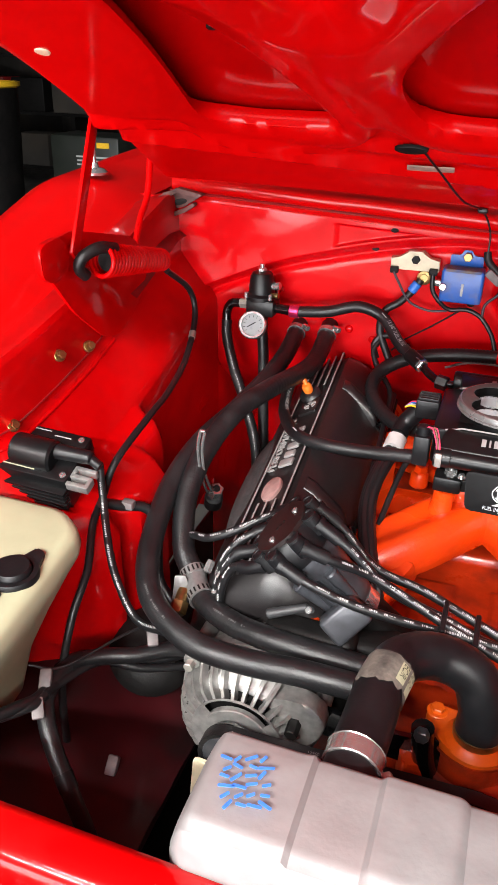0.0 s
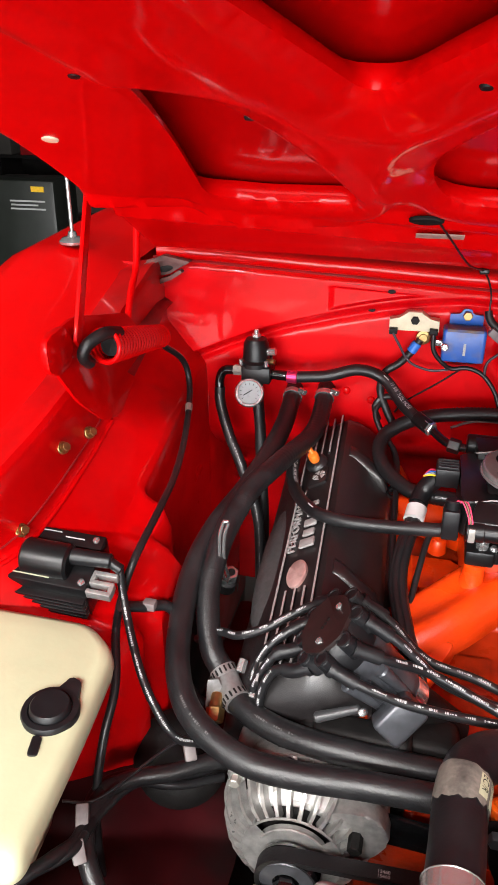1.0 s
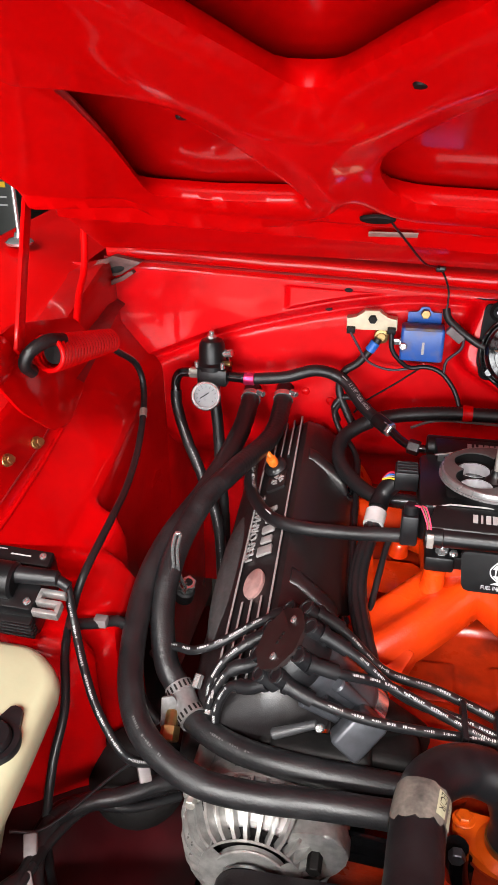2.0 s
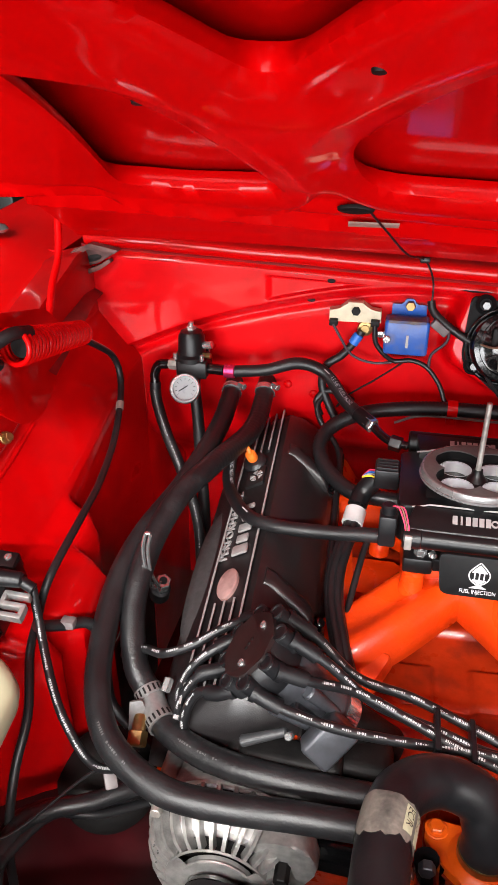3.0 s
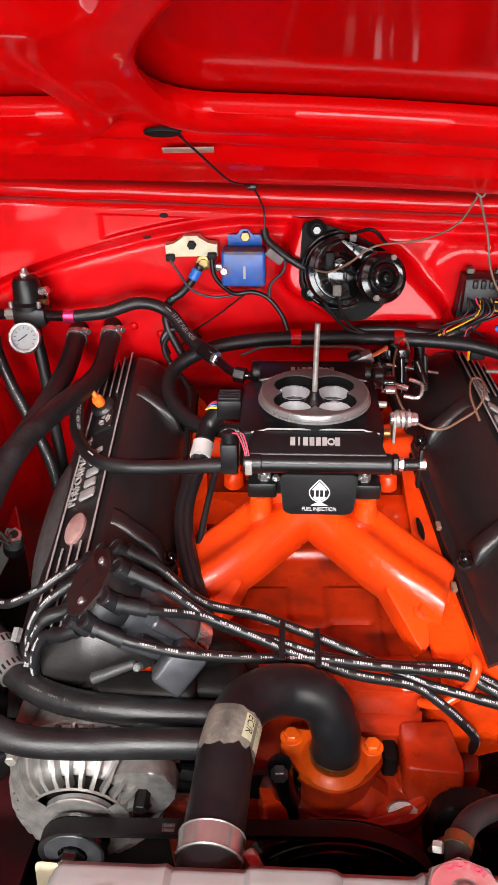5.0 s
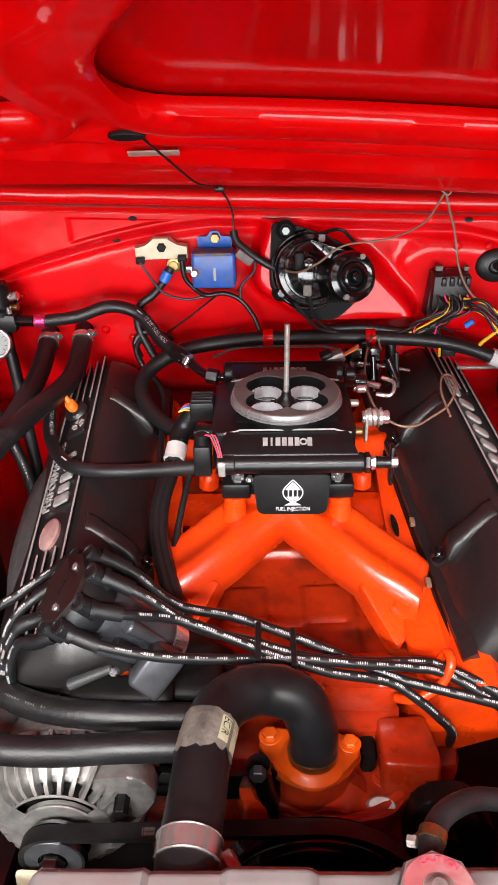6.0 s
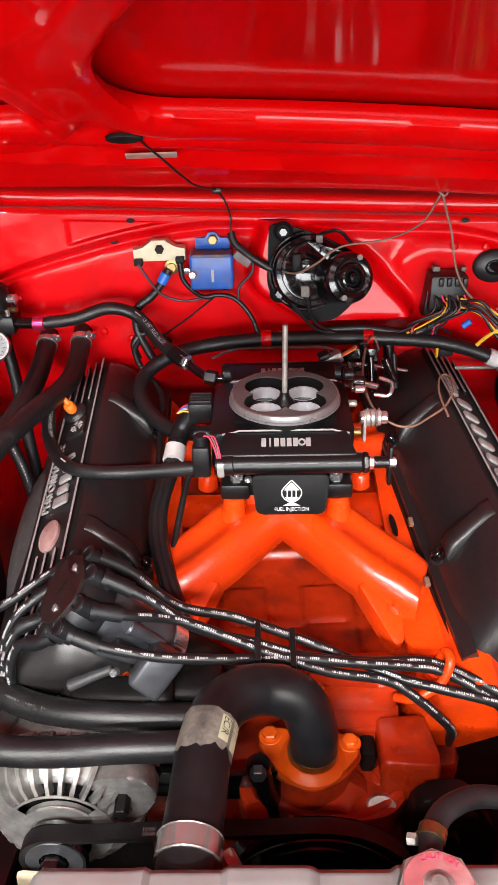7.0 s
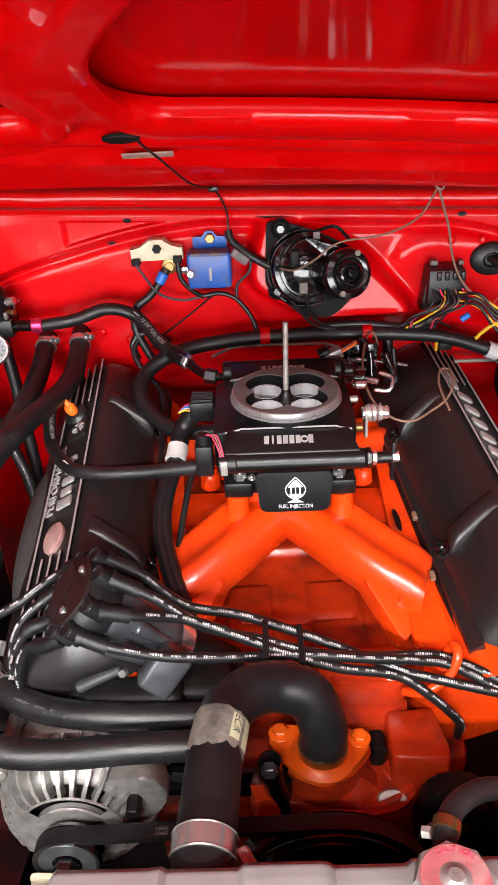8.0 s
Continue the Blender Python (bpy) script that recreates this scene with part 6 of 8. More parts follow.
for x, y, z in ((-0.034, -0.266, 0.867), (0.001, -0.262, 0.855)):
    sep = thing("wire_separator", "black plastic wire separator", "clip")
    part("body", box(bmesh.new(), (x, y, z), (0.006, 0.052, 0.016), 0.002), RUBBER_SMOOTH, sep)
hook = thing("wire_hook", "orange painted bracket hooked over the plug wires", "bracket")
part("body", tube(bmesh.new(), catmull([(0.150, -0.235, 0.80), (0.158, -0.248, 0.838), (0.160, -0.262, 0.836), (0.150, -0.270, 0.815), (0.125, -0.275, 0.800), (0.11, -0.26, 0.785)], 0.004), 0.005, 10), ORANGE, hook)

# ---- alternator, belt and pulleys ----
alt = thing("alternator", "cast aluminium alternator with finned front housing", "alternator")
AM = pose(-0.228, -0.345, 0.724, 90)
AS = AM @ Matrix.Diagonal((1.21, 1.21, 1, 1))
part("case", lathe(bmesh.new(), [(0.0, -0.020), (0.050, -0.020), (0.060, -0.026), (0.067, -0.030), (0.0695, -0.034), (0.0695, -0.052), (0.067, -0.055), (0.066, -0.12), (0.05, -0.135), (0, -0.135)], AS, 48), CAST, alt, "dull cast aluminium case", 35)
part("winding", lathe(bmesh.new(), [(0.040, 0.008), (0.050, 0.006), (0.054, 0.0), (0.054, -0.021)], AS, 48), WINDING, alt, "pale winding drum behind the fins")
part("inside", lathe(bmesh.new(), [(0.054, -0.0195), (0.064, -0.0265)], AS, 48), DARK, alt, "dark gap behind the fins")
for k in range(30):
    m = AS @ RX(radians(12 * k), 4, "Z")
    bm = loft(bmesh.new(), [[m @ Vector((r, y, z)) for y in (-0.0016, 0.0016)] + [m @ Vector((r - 0.004, y * 1.3, z - 0.010)) for y in (0.0016, -0.0016)] for r, z in ((0.042, 0.0225), (0.052, 0.018), (0.060, 0.008), (0.0665, -0.008), (0.0695, -0.032))])
    part("fin", bm, CAST, alt)
part("face_ring", lathe(bmesh.new(), [(0.0440, 0.010), (0.0440, 0.0225), (0.0420, 0.0235), (0.024, 0.0245), (0.022, 0.022), (0.022, 0.010)], AS @ RX(radians(138), 4, "Z"), 40, 264), CAST, alt, "cast front ring with an oval opening")
# dark backing carries the shade inside the housing
part("opening", lathe(bmesh.new(), [(0.020, 0.010), (0.046, 0.010)], AS, 40), DARK, alt, "dark opening in the front housing")
part("opening_lip", tube(bmesh.new(), [AS @ Vector((0.0312 * math.cos(radians(q)), 0.0312 * math.sin(radians(q)), 0.0232)) for q in range(30, 152, 6)], 0.0018, 8), CAST, alt)
part("opening_rim", tube(bmesh.new(), [AS @ Vector((0.0430 * math.cos(radians(q)), 0.0430 * math.sin(radians(q)), 0.0225)) for q in range(30, 152, 6)], 0.0014, 8), CAST, alt)
part("outer_rim", lathe(bmesh.new(), [(0.068, -0.028), (0.0715, -0.029), (0.0715, -0.037), (0.068, -0.038)], AS, 48), CAST, alt)
for a in (20, 140, 262):
    m = AM @ Matrix.Diagonal((1.21, 1.21, 1, 1)) @ RX(radians(a), 4, "Z")
    part("lug", rod(bmesh.new(), m @ Vector((0.073, 0, -0.01)), m @ Vector((0.073, 0, -0.08)), 0.010, n=18, bevel=0.002), CAST, alt)
    part("bolt", hexnut(bmesh.new(), m @ Vector((0.073, 0, -0.010)), m @ Vector((0.073, 0, 0.0)), 0.006), ZINC, alt)
part("face", lathe(bmesh.new(), [(0.0320, 0.0170), (0.0318, 0.0215), (0.0305, 0.0236), (0.028, 0.0240), (0, 0.0240)], AM @ Matrix.Diagonal((1.21, 1.21, 1, 1)), 36), CAST, alt)
# hub wall painted dark so the opening reads as shaded
part("core", rod(bmesh.new(), AS @ Vector((0, 0, 0.008)), AS @ Vector((0, 0, 0.0215)), 0.0215, n=24), DARK, alt, "hub core darkened for the shade in the opening")
part("ear", prism(bmesh.new(), rounded([(0.016, 0.046), (0.045, 0.062), (0.080, 0.062), (0.098, 0.036), (0.080, 0.004), (0.042, -0.008)], 0.012), 0.024, AM @ Matrix.Translation((0.0, 0.0, -0.014)), 0.004), CAST, alt, "cast mounting ear")
part("pivot_bolt", hexnut(bmesh.new(), (-0.166, -0.352, 0.756), (-0.166, -0.372, 0.754), 0.0075), DARK, alt)
pul = part("pulley", lathe(bmesh.new(), [(0.0, 0.020), (0.012, 0.02), (0.014, 0.030), (0.030, 0.031), (0.032, 0.036), (0.024, 0.040), (0.024, 0.044), (0.032, 0.048), (0.030, 0.053), (0.012, 0.052), (0, 0.052)], AM, 36), GLOSS, alt, "black pulley")
part("face_plate", lathe(bmesh.new(), [(0.014, 0.0545), (0.020, 0.0535), (0.027, 0.0535), (0.0285, 0.052)], AM, 32), DISTGREY, pul, "dull grey pulley face")
part("nut", lathe(bmesh.new(), [(0.0065, 0.066), (0.010, 0.066), (0.0125, 0.063), (0.0125, 0.0535)], AM, 6), GLOSS, pul)
part("nut_washer", lathe(bmesh.new(), [(0.006, 0.060), (0.0065, 0.066), (0.006, 0.055), (0, 0.055)], AM, 18), DARK, pul)
water_pulley = thing("water_pump_pulley", "large glossy black water pump pulley", "pulley")
WM = pose(0.020, -0.345, 0.670, 90)
part("dish", lathe(bmesh.new(), [(0.0, 0.03), (0.04, 0.03), (0.05, 0.045), (0.078, 0.048), (0.084, 0.052), (0.092, 0.052), (0.094, 0.05), (0.085, 0.042), (0.094, 0.034), (0.09, 0.03), (0.0, 0.02)], WM, 56), GLOSS, water_pulley)
part("hub", lathe(bmesh.new(), [(0.032, 0.03), (0.030, 0.042), (0.018, 0.046), (0, 0.046)], WM, 32), GLOSS, water_pulley)
for k, rr in enumerate((0.086, 0.066, 0.058)):
    part("ring", lathe(bmesh.new(), [(rr - 0.0015, 0.050 - 0.004 * k), (rr, 0.0535 - 0.004 * k), (rr + 0.0015, 0.050 - 0.004 * k)], WM, 64), GLOSS, water_pulley)
crank = thing("crank_pulley", "black crank pulley below the fan belt", "pulley")
part("dish", lathe(bmesh.new(), [(0, 0.05), (0.07, 0.05), (0.075, 0.055), (0.085, 0.05), (0.08, 0.04), (0.085, 0.03), (0, 0.03)], pose(0.0, -0.345, 0.48, 90), 48), GLOSS, crank)
belt = thing("fan_belt", "black rubber fan belt with small white numbers", "belt")
bm = bmesh.new()
y0, y1 = -0.397, -0.385
loop = []
for cx, cz, r, a0, a1 in ((-0.228, 0.724, 0.0275, 95, 225), (0.0, 0.48, 0.084, 225, 330), (0.020, 0.670, 0.0925, -20, 95)):
    for k in range(13):
        a = radians(a0 + (a1 - a0) * k / 12)
        loop.append((cx + r * math.cos(a), cz + r * math.sin(a)))
secs = []
for i, (x, z) in enumerate(loop):
    px, pz = loop[i - 1]
    nx, nz = loop[(i + 1) % len(loop)]
    t = Vector((nx - px, 0, nz - pz)).normalized()
    nrm = Vector((t.z, 0, -t.x)) * -1
    p = Vector((x, 0, z))
    secs.append([p + Vector((0, y0 - 0.002, 0)) + nrm * -0.0055, p + Vector((0, y1 + 0.002, 0)) + nrm * -0.0055, p + Vector((0, y1, 0)) + nrm * 0.004, p + Vector((0, y0, 0)) + nrm * 0.004])
secs.append(secs[0])
part("band", loft(bmesh.new(), secs, True, False), RUBBER, belt)
ang = 2.53
for dz in (0.0, 1.0):
    words("lettering", "15460", 0.0050, pose(-0.136, -0.3905 - 0.0048 * dz, 0.7617, 0, -ang, 0), PRINT, belt, 0.0001)
bracket = thing("alternator_bracket", "black steel adjusting bracket", "bracket")
part("body", prism(bmesh.new(), rounded([(-0.16, 0.03), (-0.06, 0.02), (0.0, 0.03), (0.0, -0.02), (-0.15, -0.01)], 0.012), 0.006, pose(0.0, -0.325, 0.735, 90), 0.001), GLOSS, bracket)
part("bolt", hexnut(bmesh.new(), (-0.035, -0.345, 0.785), (-0.035, -0.355, 0.785), 0.008), DISTGREY, bracket)
part("arm", tube(bmesh.new(), catmull([(-0.035, -0.34, 0.785), (-0.03, -0.335, 0.74), (-0.02, -0.33, 0.70)], 0.01), 0.012, 12), GLOSS, bracket)
part("tab", prism(bmesh.new(), rounded([(-0.035, -0.03), (0.030, -0.03), (0.022, 0.026), (-0.030, 0.032)], 0.006), 0.003, pose(-0.232, -0.405, 0.690, 90), 0.0008), CERAMIC, bracket, "cream painted metal tab")
psbr = thing("power_steering_bracket", "dirty black accessory bracket beside the water pump", "bracket")
part("body", prism(bmesh.new(), rounded([(-0.030, 0.052), (0.018, 0.060), (0.050, 0.010), (0.045, -0.080), (-0.028, -0.070), (-0.042, 0.0)], 0.012), 0.024, pose(0.150, -0.338, 0.690, 80), 0.004), DARK, psbr)
part("arm", tube(bmesh.new(), catmull([(0.118, -0.352, 0.690), (0.140, -0.360, 0.722), (0.168, -0.352, 0.728), (0.185, -0.345, 0.70)], 0.006), 0.009, 12), DARK, psbr)
# pale metal strip added in place of the bracket's grey highlight
part("edge", tube(bmesh.new(), catmull([(0.112, -0.366, 0.700), (0.122, -0.368, 0.722), (0.136, -0.370, 0.716), (0.150, -0.371, 0.704)], 0.005), 0.0028, 8), CAST, psbr, "pale strip for the grey highlight on the bracket")
part("bolt", hexnut(bmesh.new(), (0.148, -0.362, 0.712), (0.148, -0.376, 0.714), 0.010), DARK, psbr)

# ---- radiator ----
rad = thing("radiator", "worn grey radiator with red overspray", "radiator")
def tank_top(u, v):
    x = -0.202 + 0.677 * u
    k = v
    prof = ((-0.500, 0.80), (-0.501, 0.885), (-0.503, 0.895), (-0.509, 0.9015), (-0.520, 0.903), (-0.572, 0.902), (-0.590, 0.9005), (-0.600, 0.895), (-0.604, 0.880), (-0.604, 0.86), (-0.606, 0.80))
    kk = k * (len(prof) - 1)
    i = min(int(kk), len(prof) - 2)
    y = prof[i][0] + (prof[i + 1][0] - prof[i][0]) * (kk - i)
    z = prof[i][1] + (prof[i + 1][1] - prof[i][1]) * (kk - i)
    rib = 0.0
    for c in (-0.112, 0.004, 0.19, 0.306):
        rib += smooth01(0.0, 0.005, x - c) * smooth01(0.0, 0.005, c + 0.060 - x)
    end = smooth01(-0.202, -0.184, x) * smooth01(0.475, 0.458, x)
    z -= (0.006 * rib + 0.004 * smooth01(-0.10, -0.125, x)) * smooth01(0.88, 0.898, z)
    cy = -0.557
    return Vector((x, cy + (y - cy) * (0.72 + 0.28 * end ** 0.5), 0.80 + (z - 0.80) * (0.62 + 0.38 * end ** 0.45)))
part("top_tank", grid(bmesh.new(), 150, 40, tank_top), RAD, rad, "worn grey tank with pressed ribs", 40)
bm = box(bmesh.new(), (0.145, -0.557, 0.805), (0.67, 0.085, 0.02), 0.003)
part("header", bm, DARK, rad)
part("core", box(bmesh.new(), (0.145, -0.56, 0.59), (0.62, 0.05, 0.42), 0.002), DARK, rad, "dark finned core")
part("side_rail", box(bmesh.new(), (-0.178, -0.56, 0.60), (0.02, 0.08, 0.42), 0.003), DARK, rad)
part("side_rail", box(bmesh.new(), (0.468, -0.56, 0.60), (0.02, 0.08, 0.42), 0.003), DARK, rad)
part("inlet", rod(bmesh.new(), (-0.086, -0.495, 0.864), (-0.086, -0.520, 0.864), 0.0235, n=28), CAST, rad)
rnd = random.Random(12)
for row in range(6):
    for col in range(4):
        ln = rnd.uniform(0.007, 0.013)
        m = pose(-0.155, -0.553, 0.9027, 0, 0, 20) @ pose(-0.0150 + 0.0100 * col + rnd.uniform(-0.002, 0.002), 0.0205 - row * 0.0082 + rnd.uniform(-0.0015, 0.0015), 0, 0, 0, rnd.uniform(-45, 45))
        part("paint_stroke", prism(bmesh.new(), rounded([(-ln / 2, -0.0020), (ln / 2, -0.0006), (ln / 2, 0.0020), (-ln / 2, 0.0008)], 0.002), 0.0005, m), BLUEMARK, rad, "smeared blue paint stroke")
part("filler_neck", lathe(bmesh.new(), [(0.022, 0.0), (0.020, 0.01), (0.0235, 0.018), (0.0235, 0.022)], pose(0.084, -0.536, 0.897), 28), CAST, rad)
cap = part("radiator_cap", lathe(bmesh.new(), [(0.0255, 0.018), (0.0275, 0.020), (0.0275, 0.028), (0.0255, 0.032), (0.0, 0.033)], pose(0.084, -0.536, 0.895), 8), CAST, rad, "eight-sided pressed cap")
part("decal", lathe(bmesh.new(), [(0.0105, 0.0337), (0.0225, 0.0335), (0.0225, 0.032)], pose(0.084, -0.536, 0.895), 32), CAPRED, cap, "red printed ring")
part("cap_centre", lathe(bmesh.new(), [(0.0, 0.037), (0.005, 0.037), (0.008, 0.034), (0.0105, 0.0337)], pose(0.084, -0.536, 0.895), 24), CAST, cap)
for k, ch in enumerate("CAUTION"):
    a = radians(115 - 11.5 * k)
    words("lettering", ch, 0.0055, pose(0.084 + 0.0185 * math.cos(a), -0.536 + 0.0185 * math.sin(a), 0.9292, 0, 0, math.degrees(a) - 90), PINK, cap, 0.0001)
over, po = hose("overflow_hose", "grey black overflow hose clamped to the radiator neck", [(0.085, -0.512, 0.905), (0.090, -0.490, 0.910), (0.106, -0.468, 0.906), (0.140, -0.446, 0.888), (0.19, -0.44, 0.86), (0.24, -0.45, 0.80)], 0.0086, RUBBER, 16)
cl = part("clamp", band(bmesh.new(), po, 3, 0.0089, 0.008), BRASS, over, "yellowed hose clamp")
part("screw", hexnut(bmesh.new(), po[3] + Vector((-0.012, -0.006, 0.003)), po[3] + Vector((-0.018, -0.004, 0.001)), 0.0045), ZINC, cl)

# ---- passenger side of the bay ----
coil = thing("ignition_coil", "black finned ignition coil with bright bracket and screws", "ignition coil")
CM = pose(-0.534, -0.248, 0.940, 20, 3, 1) @ Matrix.Diagonal((0.95, 1.0, 0.95, 1))
part("base", box(bmesh.new(), (-0.008, 0.008, -0.006), (0.131, 0.070, 0.052), 0.003, CM), ANODISED, coil)
for k in range(5):
    part("fin", box(bmesh.new(), (-0.008, -0.030, -0.024 + k * 0.0068), (0.129, 0.012, 0.0036), 0.001, CM), ANODISED, coil)
part("drum", rod(bmesh.new(), CM @ Vector((-0.026, 0.000, 0.028)), CM @ Vector((0.032, 0.000, 0.028)), 0.0200, n=30, bevel=0.003), ANODISED, coil, "satin black coil drum")
part("back_plate", box(bmesh.new(), (-0.008, 0.036, 0.010), (0.128, 0.020, 0.024), 0.002, CM), ANODISED, coil)
tower = part("tower", rod(bmesh.new(), CM @ Vector((0.014, 0.004, 0.034)), CM @ Vector((0.078, 0.010, 0.030)), 0.0098, 0.0085, 22, 0.002), RUBBER_SMOOTH, coil)
part("boot_tip", rod(bmesh.new(), CM @ Vector((0.072, 0.010, 0.030)), CM @ Vector((0.090, 0.006, 0.022)), 0.006, n=14, bevel=0.001), RUBBER_SMOOTH, tower, "black rubber boot tip")
bm = bmesh.new()
for dy, dz in ((0.012, 0.0), (0.0, 0.0), (-0.012, 0.0)):
    box(bm, (0.072, -0.012 + dy, 0.012), (0.030, 0.006, 0.012), 0.0015, CM)
box(bm, (0.0595, -0.006, 0.012), (0.006, 0.012, 0.012), 0.0015, CM)
box(bm, (0.0845, -0.018, 0.012), (0.006, 0.012, 0.012), 0.0015, CM)
part("connector_bracket", bm, CAST, coil, "bright folded metal clip")
part("print", box(bmesh.new(), (0.020, 0.036, 0.0225), (0.024, 0.0015, 0.0006), 0, CM), PRINT, coil, "small pale print bar")
part("print", box(bmesh.new(), (-0.014, 0.041, 0.0225), (0.030, 0.0012, 0.0006), 0, CM), PRINT, coil, "small pale print bar")
for x, y, z in ((-0.060, 0.038, 0.022), (0.046, 0.038, 0.022), (-0.062, -0.018, 0.021), (0.05, -0.018, 0.021)):
    part("screw", lathe(bmesh.new(), [(0.0045, 0), (0.004, 0.002), (0.002, 0.003), (0, 0.0024)], CM @ Matrix.Translation((x, y, z)), 14), CHROME, coil)
part("print", box(bmesh.new(), (-0.012, -0.019, 0.0203), (0.045, 0.0015, 0.0006), 0, CM), LABELTXT, coil, "small pale print bar")

tank = thing("washer_reservoir", "cream translucent plastic reservoir with black cap", "fluid tank")
outline = rounded([(-0.70, -0.318), (-0.448, -0.320), (-0.412, -0.350), (-0.404, -0.44), (-0.396, -0.575), (-0.70, -0.585)], 0.018, 7)
bm = bmesh.new()
secs = []
cxm, cym = -0.53, -0.44
for k, zz in ((0.45, 0.74), (0.56, 0.80), (0.73, 0.85), (0.90, 0.89), (0.985, 0.910), (1.0, 0.920), (0.988, 0.929), (0.965, 0.935), (0.90, 0.938)):
    secs.append([Vector((cxm + (x - cxm) * k, cym + (y - cym) * k, zz + (0.0 if zz < 0.89 else 0.05 * (y + 0.44)))) for x, y in outline])
loft(bm, secs)
part("shell", bm, TANKWHITE, tank, "", 60)
RC = pose(-0.436, -0.440, 0.940, 3, 0, 28) @ Matrix.Diagonal((0.76, 0.76, 0.9, 1))
cap = part("cap", lathe(bmesh.new(), [(0.033, -0.006), (0.034, 0.002), (0.0325, 0.0045), (0.026, 0.005), (0.0245, 0.0035), (0.0235, 0.0085), (0.0215, 0.0105), (0, 0.0105)], RC, 40), RUBBER_SMOOTH, tank, "black snap cap")
part("hinge_tab", prism(bmesh.new(), rounded([(0.004, 0.024), (0.032, 0.008), (0.037, 0.034), (0.026, 0.044)], 0.003), 0.0075, RC @ Matrix.Translation((0, 0, -0.003)), 0.0015), RUBBER_SMOOTH, cap)
part("pull_tab", prism(bmesh.new(), rounded([(-0.020, -0.030), (-0.010, -0.034), (-0.016, -0.058), (-0.027, -0.055)], 0.003), 0.003, RC @ Matrix.Translation((0, 0, -0.003)), 0.0008), RUBBER_SMOOTH, cap)

horn = thing("horn", "black round horn low in the dark corner", "horn")
part("trumpet", lathe(bmesh.new(), [(0, 0.02), (0.03, 0.02), (0.05, 0.012), (0.058, 0.0), (0.05, -0.02), (0, -0.03)], pose(-0.385, -0.255, 0.70, 35, 20), 32), DARK, horn)
part("bracket", box(bmesh.new(), (-0.40, -0.25, 0.66), (0.02, 0.02, 0.06), 0.002), DARK, horn)

# wires, loom and connectors beside the tank
cable, pc = hose("hood_release_cable", "black cable curving down the inner fender", [(-0.511, 0.080, 1.108), (-0.500, 0.138, 1.065), (-0.490, 0.134, 1.022), (-0.475, 0.062, 0.980), (-0.455, -0.044, 0.971), (-0.447, -0.121, 0.968), (-0.449, -0.210, 0.945), (-0.461, -0.226, 0.90), (-0.449, -0.272, 0.892), (-0.433, -0.318, 0.858), (-0.433, -0.358, 0.818), (-0.432, -0.39, 0.75), (-0.42, -0.41, 0.64)], 0.0047, WIRE, 12, category="cable")
part("ferrule", tube(bmesh.new(), pc[24:27], 0.0056, 12), ZINC, cable)
ec, pe = hose("coil_lead", "black spark plug wire running down from the coil", [(-0.456, -0.236, 0.952), (-0.446, -0.250, 0.912), (-0.420, -0.288, 0.877), (-0.397, -0.312, 0.848), (-0.366, -0.326, 0.812), (-0.340, -0.305, 0.785)], 0.0048, WIRE, 12, print_seed=44, category="wire", size=0.0026, dash=(0.0008, 0.002), gap=(0.0006, 0.001), group=7, pause=0.007)
part("branch", tube(bmesh.new(), catmull([(-0.455, -0.245, 0.905), (-0.435, -0.225, 0.893), (-0.412, -0.205, 0.883), (-0.398, -0.205, 0.855), (-0.385, -0.23, 0.80), (-0.36, -0.24, 0.775)], 0.006), 0.0065, 12), WIRE, ec)
# pale block stands in for a glossy highlight on the fender behind
part("tag", box(bmesh.new(), (-0.428, -0.222, 0.895), (0.015, 0.012, 0.010), 0.001), CONNECTOR, ec, "pale block for a highlight on the fender bulge")
for k, pts in enumerate((((-0.47, -0.52, 0.79), (-0.435, -0.47, 0.79), (-0.426, -0.438, 0.78), (-0.435, -0.378, 0.77), (-0.413, -0.343, 0.76), (-0.356, -0.318, 0.75), (-0.322, -0.281, 0.74)), ((-0.47, -0.50, 0.78), (-0.425, -0.46, 0.785), (-0.42, -0.41, 0.775), (-0.40, -0.355, 0.765), (-0.36, -0.335, 0.75), (-0.32, -0.30, 0.735)), ((-0.300, -0.285, 0.745), (-0.329, -0.307, 0.765), (-0.366, -0.335, 0.768), (-0.402, -0.356, 0.772), (-0.425, -0.385, 0.775), (-0.425, -0.427, 0.772), (-0.406, -0.457, 0.755), (-0.368, -0.485, 0.715), (-0.345, -0.495, 0.67), (-0.335, -0.49, 0.60)))):
    lo, pl = hose("front_loom", "black taped wiring loom in the dark corner", pts, (0.0065, 0.005, 0.0095)[k], LOOM, 14, category="wiring", group="front corner looms")
    for j in (len(pl) // 3, 2 * len(pl) // 3):
        part("tape", tube(bmesh.new(), pl[j:j + 4], (0.0072, 0.0057, 0.0103)[k], 14), RUBBER_SMOOTH, lo, "shiny black tape wrap")
for x, y, z, a in ((-0.430, -0.420, 0.786, 20), (-0.420, -0.452, 0.778, 35), (-0.352, -0.318, 0.786, 30), (-0.365, -0.405, 0.662, 5)):
    plug = thing("wire_connector", "pale plastic wire connector", "connector", "pale connectors")
    part("body", box(bmesh.new(), (0, 0, 0), (0.013, 0.022, 0.010), 0.002, pose(x, y, z, 40, 0, a)), CONNECTOR, plug)
hose("thin_wire", "thin black wire across the inner fender", [(-0.45, -0.42, 0.80), (-0.42, -0.40, 0.79), (-0.37, -0.33, 0.80), (-0.33, -0.29, 0.80)], 0.0016, WIRE, 8, category="wire")
dip = thing("dipstick_tube", "bright bent dipstick handle with chrome nut", "dipstick")
